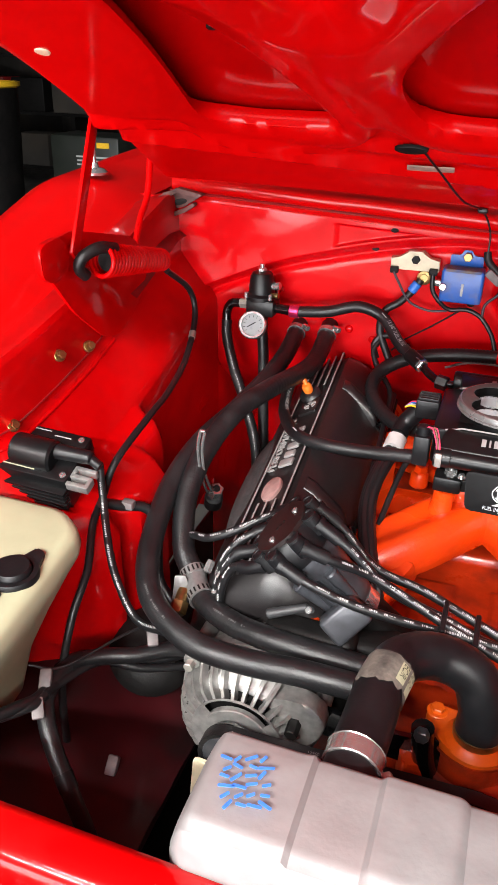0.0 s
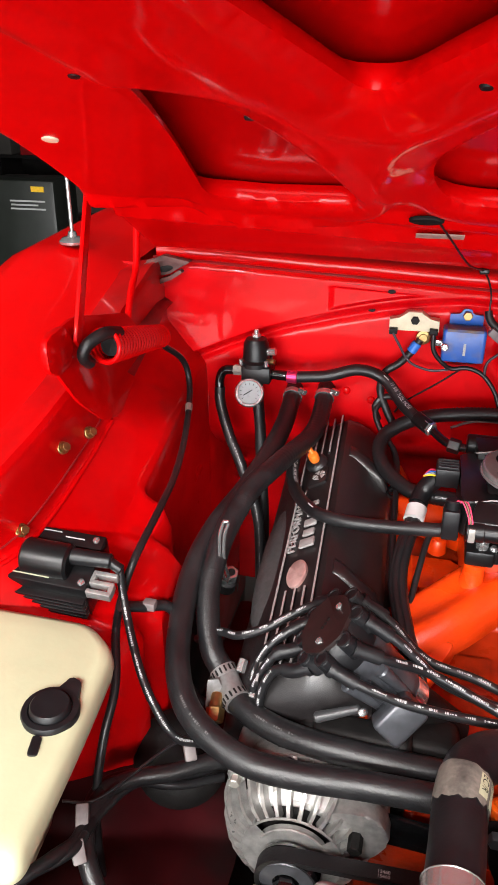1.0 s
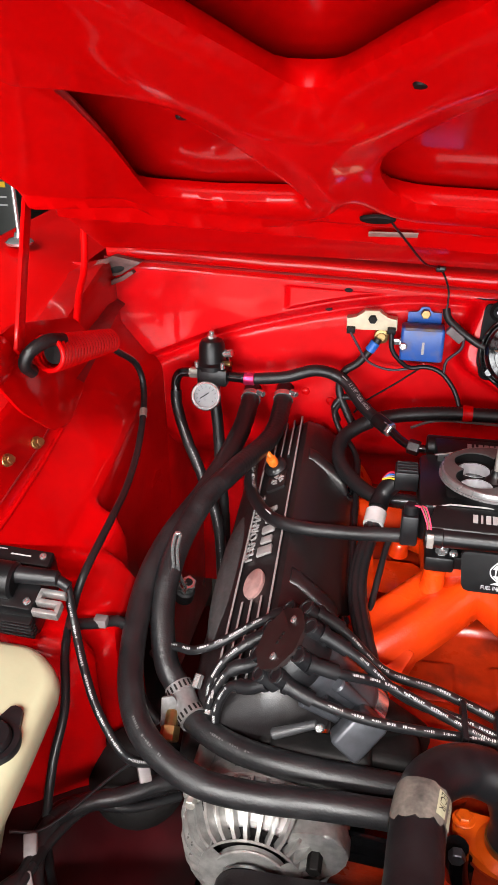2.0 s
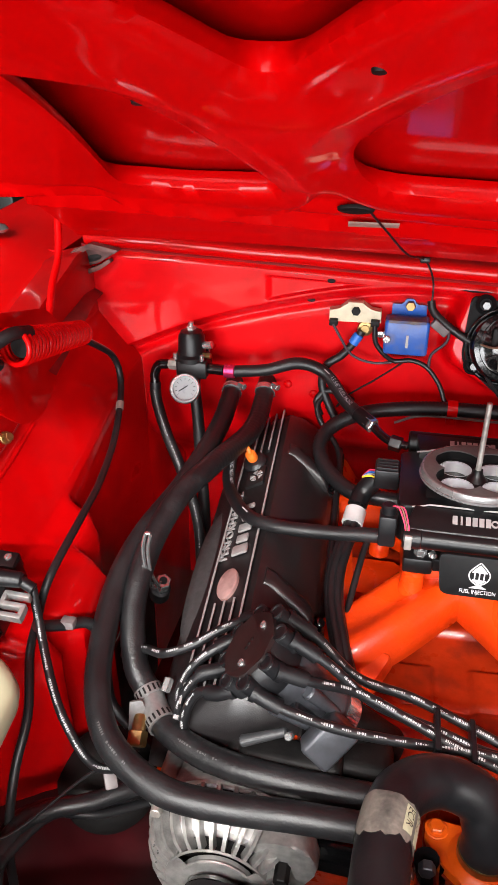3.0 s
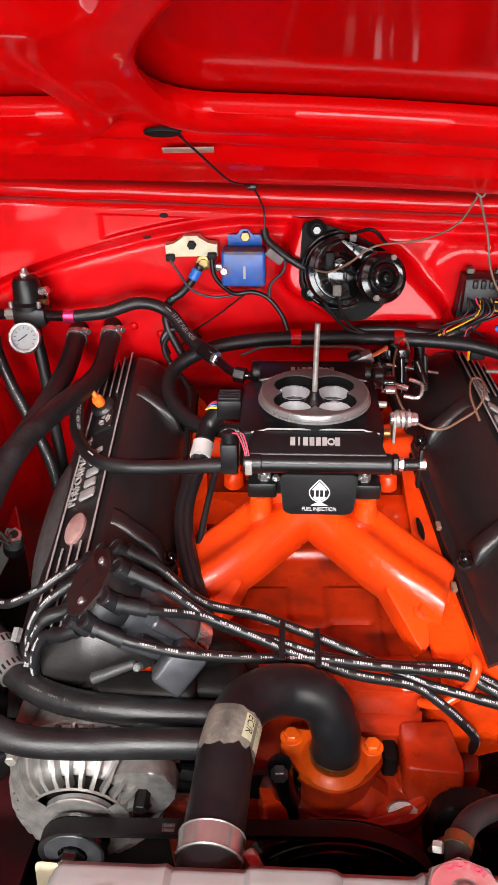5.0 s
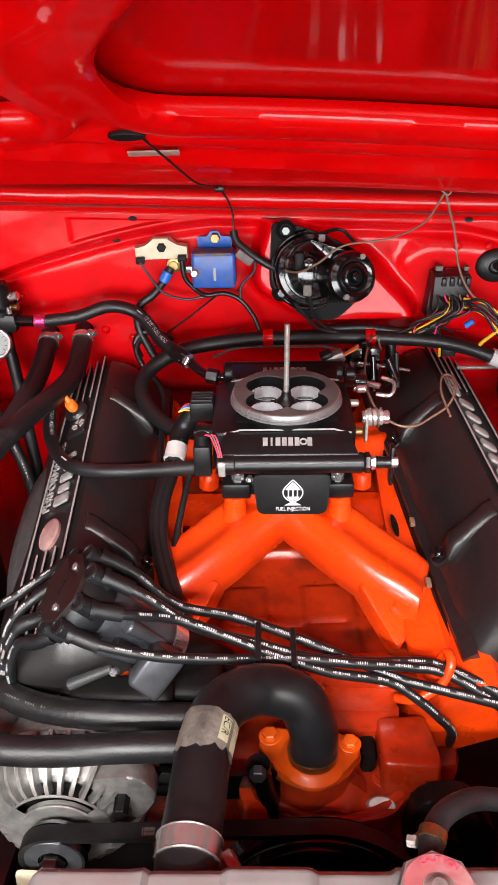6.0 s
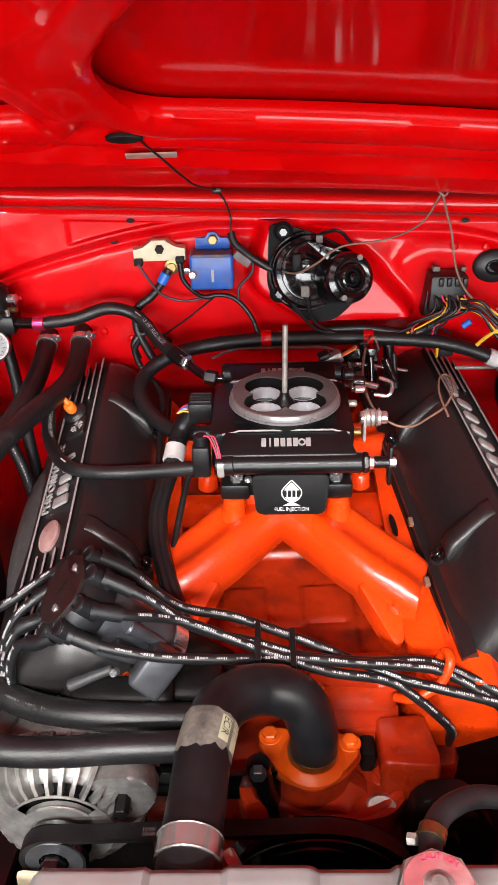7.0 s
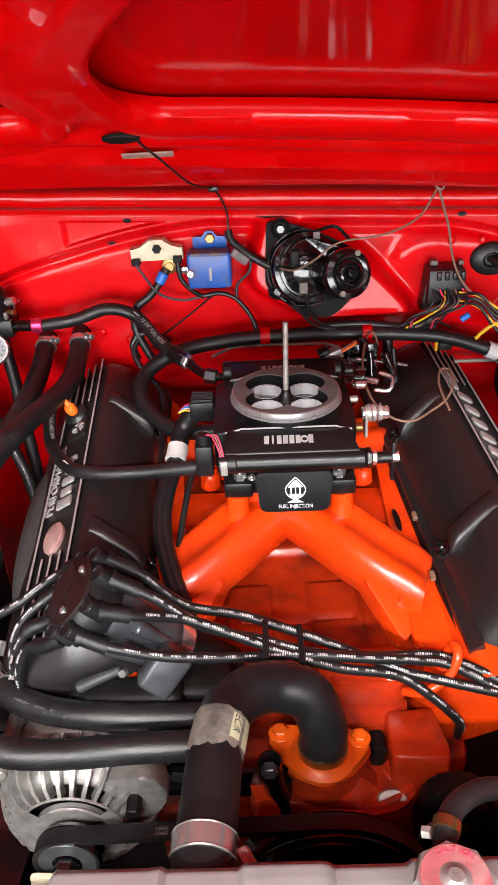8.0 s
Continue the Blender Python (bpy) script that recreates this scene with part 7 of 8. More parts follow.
part("handle", tube(bmesh.new(), catmull([(-0.374, -0.072, 0.846), (-0.3725, -0.100, 0.858), (-0.3675, -0.135, 0.909), (-0.3625, -0.155, 0.955), (-0.3550, -0.165, 0.982), (-0.3520, -0.1655, 0.985), (-0.3495, -0.164, 0.982), (-0.3570, -0.154, 0.955), (-0.3625, -0.134, 0.909), (-0.367, -0.098, 0.860)], 0.003), 0.0021, 10), CHROME, dip)
part("nut", hexnut(bmesh.new(), (-0.379, -0.056, 0.826), (-0.372, -0.066, 0.844), 0.0105), CHROME, dip)
part("nut_bore", rod(bmesh.new(), (-0.3735, -0.0635, 0.8405), (-0.3718, -0.0663, 0.8445), 0.0052, n=14), DARK, dip)
part("grommet", rod(bmesh.new(), (-0.386, -0.046, 0.802), (-0.380, -0.055, 0.825), 0.0135, n=18, bevel=0.003), RUBBER, dip)

# hood hinge with its spring
hinge = thing("spring_hinge", "red painted hood hinge with coil spring", "hinge")
side_m = Matrix(((0, 0, 1, -0.545), (1, 0, 0, 0), (0, 1, 0, 0), (0, 0, 0, 1)))
part("plate", prism(bmesh.new(), rounded([(-0.185, 1.165), (-0.175, 1.195), (-0.12, 1.20), (0.03, 1.165), (0.085, 1.12), (0.05, 1.07), (-0.01, 1.035), (-0.06, 1.045), (-0.13, 1.10)], 0.015), 0.004, side_m, 0.001), RED, hinge, "red steel side plate")
part("ear", prism(bmesh.new(), rounded([(-0.195, 1.155), (-0.198, 1.195), (-0.150, 1.20), (-0.13, 1.165), (-0.16, 1.145)], 0.014), 0.008, side_m, 0.002), RED, hinge)
S0, S1 = Vector((-0.512, -0.110, 1.164)), Vector((-0.493, 0.030, 1.137))
sm = frame_of(S0, S1)
length = (S1 - S0).length
bm = bmesh.new()
turns = 20
pts = [sm @ Vector(((0.0195 - 0.007 * k / 320) * math.cos(2 * math.pi * k / 16), (0.0195 - 0.007 * k / 320) * math.sin(2 * math.pi * k / 16), length * k / (16 * turns))) for k in range(16 * turns + 1)]
tube(bm, pts, 0.0032, 8)
part("spring", bm, RED, hinge, "red painted coil spring", 60)
part("hook", tube(bmesh.new(), catmull([S0 + Vector((0.012, 0.02, 0.012)), S0 + Vector((0.004, -0.004, 0.017)), S0 + Vector((-0.010, -0.020, 0.008)), S0 + Vector((-0.016, -0.022, -0.006)), S0 + Vector((-0.014, -0.010, -0.018))], 0.004), 0.0075, 12), RUBBER, hinge, "black hooked spring end")
part("spring_core", rod(bmesh.new(), S0.lerp(S1, 0.1), S0.lerp(S1, 0.95), 0.0130, 0.0085, n=20), DARK, hinge)
part("arm", box(bmesh.new(), (0, 0, 0.0), (0.005, 0.024, 1.0), 0.0012, frame_of((-0.535, -0.13, 1.17), (-0.56, -0.012, 1.335)) @ Matrix.Translation((0, 0, 0.103)) @ Matrix.Diagonal((1, 1, 0.206, 1))), RED, hinge, "red flat hinge arm")
part("rear_arm", tube(bmesh.new(), catmull([(-0.572, 0.160, 1.256), (-0.566, 0.135, 1.205), (-0.562, 0.10, 1.175), (-0.556, 0.07, 1.143)], 0.01), 0.0052, 10), RED, hinge)
up_m = pose(0, 0.234, 0, 90)
corner = part("corner_bracket", prism(bmesh.new(), rounded([(-0.601, 1.150), (-0.588, 1.192), (-0.560, 1.200), (-0.520, 1.191), (-0.550, 1.173), (-0.572, 1.168), (-0.586, 1.152)], 0.004), 0.004, up_m, 0.001), WORN, hinge, "chipped dull bracket at the cowl corner")
part("bracket_fold", prism(bmesh.new(), rounded([(-0.590, 1.188), (-0.556, 1.204), (-0.512, 1.196), (-0.520, 1.190), (-0.558, 1.196), (-0.584, 1.182)], 0.003), 0.016, up_m, 0.001), WORN, corner)
part("bracket_lip", prism(bmesh.new(), rounded([(-0.578, 1.160), (-0.546, 1.172), (-0.530, 1.182), (-0.526, 1.178), (-0.544, 1.166), (-0.574, 1.154)], 0.002), 0.012, up_m, 0.0008), WORN, corner)
part("bracket_gap", lathe(bmesh.new(), [(0.0, 0.0), (1.0, 0.0), (1.1, -0.1)], up_m @ Matrix.Translation((-0.557, 1.1805, 0.0048)) @ RX(radians(14), 4, "Z") @ Matrix.Diagonal((0.013, 0.0045, 0.004, 1)), 18), DARK, corner, "dark slot in the bracket")
part("bracket_gap", lathe(bmesh.new(), [(0.0, 0.0), (1.0, 0.0), (1.1, -0.1)], up_m @ Matrix.Translation((-0.590, 1.166, 0.0048)) @ RX(radians(62), 4, "Z") @ Matrix.Diagonal((0.012, 0.003, 0.004, 1)), 18), DARK, corner, "dark slot in the bracket")
part("bolt", hexnut(bmesh.new(), (-0.576, 0.230, 1.185), (-0.576, 0.222, 1.186), 0.0062), DARK, hinge)
for x, y, z in ((-0.559, -0.076, 1.034), (-0.562, -0.143, 1.043), (-0.568, -0.245, 0.988)):
    b = thing("fender_bolt", "yellow zinc bolt with washer on the inner fender", "bolt", "fender bolts")
    part("washer", rod(bmesh.new(), (x, y, z), (x + 0.004, y - 0.002, z + 0.002), 0.0080, n=20, bevel=0.0008), BRASS, b)
    part("head", hexnut(bmesh.new(), (x + 0.004, y - 0.002, z + 0.002), (x + 0.011, y - 0.006, z + 0.006), 0.0056), BRASS, b)
antenna = thing("antenna", "chrome antenna mast on the red fender", "antenna")
part("base", lathe(bmesh.new(), [(0.0, 0.0), (0.02, 0.0), (0.021, 0.004), (0.016, 0.009), (0.008, 0.011), (0.006, 0.018), (0, 0.018)], pose(-0.705, 0.222, 1.214), 24), CHROME, antenna)
part("mast", rod(bmesh.new(), (-0.705, 0.222, 1.23), (-0.712, 0.228, 1.75), 0.0032, 0.002, 12), CHROME, antenna)

# ---- on the firewall ----
reg = thing("fuel_regulator", "black fuel pressure regulator with a white gauge", "regulator")
part("block", box(bmesh.new(), (-0.400, 0.205, 1.034), (0.046, 0.040, 0.026), 0.003), ANODISED, reg)
part("dome", lathe(bmesh.new(), [(0.026, 0.0), (0.026, 0.007), (0.021, 0.011), (0.0195, 0.036), (0.016, 0.043), (0.008, 0.046), (0, 0.046)], pose(-0.404, 0.208, 1.044), 28), ANODISED, reg)
part("adjuster", hexnut(bmesh.new(), (-0.404, 0.208, 1.088), (-0.404, 0.208, 1.095), 0.007), CHROME, reg)
part("adjuster_screw", rod(bmesh.new(), (-0.404, 0.208, 1.09), (-0.404, 0.208, 1.101), 0.004, n=12), CHROME, reg)
for x, y in ((-0.424, 0.190), (-0.384, 0.190), (-0.384, 0.226), (-0.424, 0.226)):
    part("screw", rod(bmesh.new(), (x, y, 1.048), (x, y, 1.058), 0.0035, n=12, bevel=0.0006), CHROME, reg)
part("side_port", rod(bmesh.new(), (-0.388, 0.206, 1.067), (-0.372, 0.203, 1.070), 0.006, n=14, bevel=0.001), CHROME, reg)
part("brass_port", rod(bmesh.new(), (-0.385, 0.20, 1.054), (-0.372, 0.196, 1.055), 0.004, n=12), BRASS, reg)
GM = frame_of((-0.408, 0.182, 1.006), Vector((-0.408, 0.182, 1.006)) + Vector((0.16, -0.80, 0.36)))
gauge = part("gauge", lathe(bmesh.new(), [(0.0, -0.016), (0.016, -0.016), (0.0205, -0.012), (0.0215, -0.008), (0.0215, 0.006), (0.0228, 0.007), (0.0228, 0.0115), (0.0210, 0.0140), (0.0180, 0.0140), (0.0172, 0.009)], GM, 36), CHROME, reg, "chrome gauge case")
part("dial", lathe(bmesh.new(), [(0.0, 0.0090), (0.0176, 0.0090)], GM, 32), DIALFACE, gauge, "white dial face")
bm = box(bmesh.new(), (-0.002, 0.0015, 0.0096), (0.016, 0.0014, 0.0005), 0, GM @ RX(radians(32), 4, "Z"))
for k in range(11):
    box(bm, (0.0138, 0, 0.0094), (0.0035, 0.0007, 0.0004), 0, GM @ RX(radians(-40 + 26 * k), 4, "Z"))
part("needle", bm, DARK, gauge, "black needle and scale marks")
part("fitting", rod(bmesh.new(), (-0.378, 0.2, 1.034), (-0.352, 0.197, 1.034), 0.008, n=16, bevel=0.001), GLOSS, reg)
part("fitting", hexnut(bmesh.new(), (-0.425, 0.206, 1.034), (-0.44, 0.208, 1.033), 0.0085), ZINC, reg)
part("elbow", tube(bmesh.new(), catmull([(-0.438, 0.208, 1.033), (-0.456, 0.209, 1.030), (-0.463, 0.208, 1.016), (-0.463, 0.206, 0.998)], 0.004), 0.0075, 14), GLOSS, reg)
ret, prt = hose("return_hose", "black rubber return hose below the regulator", [(-0.463, 0.206, 1.002), (-0.460, 0.200, 0.975), (-0.440, 0.180, 0.93), (-0.412, 0.155, 0.885), (-0.38, 0.13, 0.81), (-0.37, 0.11, 0.70)], 0.0085, RUBBER, 14, print_seed=61, size=0.0018, start=0.01, dash=(0.001, 0.003), gap=(0.001, 0.003), group=6, pause=0.01)
hose("supply_hose", "black rubber supply hose below the regulator", [(-0.402, 0.21, 1.022), (-0.401, 0.208, 0.99), (-0.395, 0.2, 0.95), (-0.388, 0.185, 0.88), (-0.38, 0.17, 0.80), (-0.375, 0.16, 0.70)], 0.009, RUBBER, 14)

ballast = thing("ballast_resistor", "cream ceramic ballast resistor screwed to the firewall", "electrical part")
bm = bmesh.new()
prism(bm, [(-0.0365, -0.009), (0.0365, -0.009), (0.0365, 0.009), (0.022, 0.009), (0.011, 0.020), (-0.011, 0.020), (-0.022, 0.009), (-0.0365, 0.009)], 0.016, pose(-0.169, 0.246, 1.119, 90, -1), 0.0015)
part("body", bm, CERAMIC, ballast)
part("screw", hexnut(bmesh.new(), (-0.168, 0.232, 1.127), (-0.168, 0.225, 1.127), 0.0065), DARK, ballast)
for x, z in ((-0.1985, 1.110), (-0.140, 1.112)):
    part("terminal", box(bmesh.new(), (x, 0.227, z), (0.012, 0.012, 0.009), 0.001), DARK, ballast)
blue = thing("voltage_regulator", "blue painted voltage regulator box, rust on top", "electrical part")
part("case", box(bmesh.new(), (-0.0955, 0.226, 1.098), (0.061, 0.034, 0.050), 0.0045, Matrix(), 3), BLUE, blue)
part("flange", prism(bmesh.new(), rounded([(-0.024, 0.0), (0.024, 0.0), (0.024, 0.018), (0.009, 0.018), (0.006, 0.026), (-0.006, 0.026), (-0.009, 0.018), (-0.024, 0.018)], 0.003), 0.003, pose(-0.0945, 0.243, 1.120, 90), 0.0006), BLUE, blue)
part("rust", box(bmesh.new(), (-0.0955, 0.222, 1.1205), (0.052, 0.026, 0.006), 0.002), material("rusty_top", (0.16, 0.12, 0.10), 0.6, vary=0.4, scale=120, dirt=(0.05, 0.09, 0.25), dirt_amount=0.8, dirt_scale=60), blue, "rusty grey top edge")
part("bolt", hexnut(bmesh.new(), (-0.0935, 0.240, 1.137), (-0.0935, 0.232, 1.137), 0.007), BRASS, blue)
part("tab", box(bmesh.new(), (-0.131, 0.228, 1.096), (0.012, 0.006, 0.009), 0.001), CHROME, blue, "bright terminal tab")
part("tab_screw", rod(bmesh.new(), (-0.122, 0.222, 1.096), (-0.122, 0.204, 1.0965), 0.0055, n=14, bevel=0.001), CHROME, blue)
part("print", box(bmesh.new(), (-0.094, 0.2083, 1.094), (0.0035, 0.0006, 0.018)), PRINT, blue, "white print bar")
# leads between them
for pts, r, mt in ((((-0.1985, 0.222, 1.108), (-0.188, 0.222, 1.090), (-0.170, 0.226, 1.063), (-0.140, 0.228, 1.052), (-0.112, 0.228, 1.055)), 0.002, PURPLE), (((-0.140, 0.222, 1.110), (-0.137, 0.222, 1.085), (-0.122, 0.224, 1.066), (-0.108, 0.228, 1.057), (-0.085, 0.228, 1.060), (-0.062, 0.226, 1.052), (-0.042, 0.222, 1.028), (-0.032, 0.214, 1.004)), 0.0035, WIRE), (((-0.060, 0.226, 1.052), (-0.058, 0.226, 1.072), (-0.040, 0.224, 1.092), (-0.038, 0.222, 1.112)), 0.0022, PURPLE), (((-0.09, 0.236, 1.058), (-0.13, 0.225, 1.030), (-0.17, 0.215, 1.004), (-0.185, 0.20, 0.99)), 0.0014, DARK)):
    hose("firewall_lead", "thin wire on the firewall", pts, r, mt, 8, category="wire", group="firewall leads")
inline = thing("inline_connector", "grey in-line connector on a thick black lead", "connector")
part("lead", tube(bmesh.new(), catmull([(-0.067, 0.223, 1.150), (-0.062, 0.218, 1.136), (-0.040, 0.210, 1.119), (-0.012, 0.205, 1.103), (0.02, 0.19, 1.095)], 0.005), 0.0055, 12), RUBBER, inline)
part("body", box(bmesh.new(), (0, 0, 0), (0.026, 0.012, 0.012), 0.002, pose(-0.052, 0.207, 1.118, 0, 38, 0)), CONNECTOR, inline, "grey plastic body")
wire_a, pw = hose("hood_lamp_wire", "thin dark wire hanging from the hood", [on_hood(-0.150, 0.0185, 0.010), on_hood(-0.132, 0.068, 0.022), on_hood(-0.106, 0.135, 0.018), (-0.082, 0.198, 1.210), (-0.068, 0.216, 1.180), (-0.066, 0.219, 1.148)], 0.0014, WIRE, 8, category="wire")
part("knot", box(bmesh.new(), (-0.082, 0.197, 1.211), (0.014, 0.010, 0.008), 0.003), WIRE, wire_a)
hose("wiper_lead", "thin brown wire looping past the wiper motor", [(-0.012, 0.206, 1.105), (0.018, 0.18, 1.104), (0.045, 0.16, 1.122), (0.078, 0.158, 1.145), (0.138, 0.17, 1.150), (0.185, 0.19, 1.165), (0.211, 0.205, 1.199)], 0.0015, TAN, 8, category="wire")
hose("cowl_wire", "thin brown wire falling from the cowl", [(0.212, 0.205, 1.199), (0.222, 0.207, 1.17), (0.231, 0.21, 1.145), (0.238, 0.2, 1.105), (0.252, 0.19, 1.074), (0.279, 0.19, 1.049), (0.32, 0.18, 1.03)], 0.0017, TAN, 8, category="wire")
tie = thing("wire_tie", "grey cord tied round the wires at the cowl", "cord")
part("body", tube(bmesh.new(), catmull([(0.206, 0.203, 1.202), (0.214, 0.199, 1.197), (0.219, 0.204, 1.203), (0.211, 0.207, 1.207), (0.206, 0.203, 1.202)], 0.003), 0.0012, 6), ZINC, tie)

wiper = thing("wiper_motor", "glossy black wiper motor on the firewall", "motor")
WP = pose(0.045, 0.2150, 1.085, 84)
part("mount_plate", prism(bmesh.new(), rounded([(-0.060, 0.078), (-0.034, 0.074), (0.010, 0.060), (0.062, 0.034), (0.062, -0.030), (0.030, -0.060), (-0.010, -0.058), (-0.064, -0.014)], 0.014), 0.006, WP, 0.0015), SHIELDBLACK, wiper)
gear = part("gearbox", lathe(bmesh.new(), [(0.050, 0.0), (0.050, 0.010), (0.047, 0.016), (0.041, 0.018), (0.039, 0.014), (0.034, 0.015), (0.028, 0.022), (0.012, 0.027), (0.0, 0.028)], WP @ Matrix.Translation((-0.008, 0.012, 0.004)) @ pose(0, 0, 0, -10, 12), 44), GLOSS, wiper)
part("gear_hub", lathe(bmesh.new(), [(0.010, 0.024), (0.009, 0.031), (0.004, 0.033), (0, 0.033)], WP @ Matrix.Translation((-0.010, 0.024, 0.004)), 22), GLOSS, gear)
part("gear_rim", tube(bmesh.new(), [WP @ Vector((-0.008 + 0.0525 * math.cos(radians(q)), 0.012 + 0.0525 * math.sin(radians(q)), 0.014)) for q in range(95, 300, 6)], 0.0022, 8), GLOSS, gear)
part("arm_plate", prism(bmesh.new(), rounded([(-0.012, 0.058), (0.040, 0.042), (0.050, 0.028), (0.020, 0.030)], 0.005), 0.005, WP @ Matrix.Translation((0, 0, 0.030)), 0.0015), GLOSS, wiper)
part("bracket", box(bmesh.new(), (-0.012, -0.010, 0.034), (0.012, 0.016, 0.006), 0.002, WP), LABEL, wiper, "dirty bare metal clip")
m = frame_of((0.070, 0.222, 1.082), Vector((0.070, 0.222, 1.082)) + Vector((0.030, -0.078, 0.026)))
drum = part("drum", lathe(bmesh.new(), [(0.036, -0.02), (0.034, 0.02), (0.032, 0.050), (0.0340, 0.052), (0.0345, 0.060), (0.0325, 0.066), (0.026, 0.0695), (0.0225, 0.067), (0.020, 0.067), (0.0175, 0.0725), (0.0135, 0.0745), (0.011, 0.070), (0.0085, 0.070), (0.006, 0.076), (0, 0.077)], m, 44), GLOSS, wiper, "glossy black motor drum")
for a in (60, 240):
    part("screw", hexnut(bmesh.new(), m @ (RX(radians(a), 4, "Z") @ Vector((0.0285, 0, 0.062))), m @ (RX(radians(a), 4, "Z") @ Vector((0.0285, 0, 0.071))), 0.0042), ZINC, drum)
part("hub_screw", rod(bmesh.new(), m @ Vector((0, 0, 0.073)), m @ Vector((0, 0, 0.081)), 0.004, n=6), GLOSS, drum)
for x, z in ((0.004, 1.152), (-0.002, 1.069)):
    g = part("mount", lathe(bmesh.new(), [(0.013, 0), (0.0135, 0.008), (0.009, 0.012), (0.008, 0.009), (0, 0.009)], pose(x, 0.210 + 0.11 * (z - 1.085), z, 84), 22), SHIELDBLACK, wiper, "black mount")
    y = 0.202 + 0.11 * (z - 1.085)
    part("bolt", hexnut(bmesh.new(), (x, y, z + 0.001), (x, y - 0.009, z + 0.002), 0.006), GLOSS, g)
part("crank", box(bmesh.new(), (0.022, 0.190, 1.112), (0.014, 0.010, 0.034), 0.004, Matrix()), DARK, wiper)
part("paper_tag", box(bmesh.new(), (0.052, 0.196, 1.145), (0.009, 0.002, 0.010), 0.0005, Matrix()), CONNECTOR, wiper, "small white tag")
part("brush_holder", box(bmesh.new(), (0.014, 0.198, 1.090), (0.012, 0.010, 0.018), 0.003), DARK, wiper)
for k, pts in enumerate((((0.0, 0.2, 1.12), (0.005, 0.19, 1.08), (0.03, 0.19, 1.04), (0.06, 0.2, 1.012), (0.12, 0.21, 1.006)), ((0.015, 0.19, 1.11), (0.035, 0.18, 1.07), (0.045, 0.19, 1.035), (0.08, 0.205, 1.008), (0.15, 0.212, 1.008)), ((0.05, 0.2, 1.15), (0.075, 0.18, 1.16), (0.095, 0.19, 1.14)))):
    part("lead", tube(bmesh.new(), catmull(pts, 0.005), 0.0024, 8), WIRE, wiper)

bulk = thing("bulkhead_connector", "black bulkhead connector with coloured wires", "connector")
part("body", box(bmesh.new(), (0.234, 0.222, 1.062), (0.052, 0.040, 0.052), 0.004), RUBBER, bulk)
part("flank", prism(bmesh.new(), [(0, 0), (0.022, 0.006), (0.022, 0.06), (0.006, 0.056)], 0.03, pose(0.203, 0.245, 1.026, 90), 0.002), RUBBER, bulk)
for k in range(4):
    part("rib", box(bmesh.new(), (0.222 + 0.011 * k, 0.205, 1.080), (0.007, 0.014, 0.012), 0.002), RUBBER, bulk)
part("bracket", box(bmesh.new(), (0.218, 0.226, 1.093), (0.010, 0.012, 0.007), 0.001), LABEL, bulk)
part("bracket", box(bmesh.new(), (0.256, 0.226, 1.092), (0.007, 0.012, 0.006), 0.001), LABEL, bulk)
rnd = random.Random(9)
cols = [WIRE, WIRE, WIRE, PINK, WIRE, YELLOW, WIRE, PURPLE, WIRE, TAN, WIRE, WIRE, PINK, WIRE]
for k in range(14):
    x = 0.214 + 0.0034 * k
    down = [(x, 0.200, 1.062 - 0.002 * (k % 3)), (x + rnd.uniform(-0.008, 0.008), 0.190 - 0.004 * (k % 3), 1.045), (x + rnd.uniform(-0.025, 0.01) - 0.01, 0.196, 1.022), (x - 0.03 + rnd.uniform(-0.03, 0.03), 0.205, 1.003)]
    part("pigtail", tube(bmesh.new(), catmull(down, 0.004), 0.0014, 7), cols[k], bulk)
for k, mt in enumerate((YELLOW, WIRE, WIRE, PURPLE, YELLOW, WIRE)):
    pts = [(0.250, 0.196, 1.058 - 0.003 * k), (0.275, 0.182, 1.056 - 0.004 * k + 0.006 * (k % 2)), (0.300, 0.176, 1.040 - 0.006 * k), (0.330, 0.170, 1.028 - 0.008 * k)]
    part("pigtail", tube(bmesh.new(), catmull(pts, 0.004), 0.0017 if mt is not WIRE else 0.0024, 8), mt, bulk)
part("yellow_branch", tube(bmesh.new(), catmull([(0.325, 0.172, 1.024), (0.300, 0.176, 1.018), (0.284, 0.18, 1.004), (0.276, 0.182, 0.994)], 0.004), 0.0028, 8), YELLOW, bulk)
part("lower_plug", box(bmesh.new(), (0.240, 0.212, 0.980), (0.022, 0.020, 0.026), 0.004), RUBBER, bulk)
part("yellow_loop", tube(bmesh.new(), catmull([(0.232, 0.204, 0.994), (0.226, 0.200, 0.984), (0.227, 0.204, 0.968)], 0.003), 0.0022, 8), YELLOW, bulk)
part("blue_cap", rod(bmesh.new(), (0.254, 0.185, 1.022), (0.264, 0.183, 1.030), 0.0045, n=12), BLUEPLAST, bulk)
grom = thing("grommet", "grey rubber firewall grommet with cables", "grommet")
part("ring", lathe(bmesh.new(), [(0.030, 0), (0.030, 0.004), (0.026, 0.008), (0.014, 0.010), (0.010, 0.006), (0, 0.006)], pose(0.303, 0.243, 1.090, 90) @ Matrix.Diagonal((1, 0.8, 1, 1)), 30), RUBBER, grom)
for k in range(3):
    part("cable", tube(bmesh.new(), catmull([(0.300 + 0.006 * k, 0.240, 1.092), (0.312 + 0.006 * k, 0.215, 1.086), (0.345, 0.20, 1.065 - 0.008 * k)], 0.006), 0.0055, 10), RUBBER, grom)
booster = thing("brake_booster", "glossy black brake booster on the firewall", "brake part")
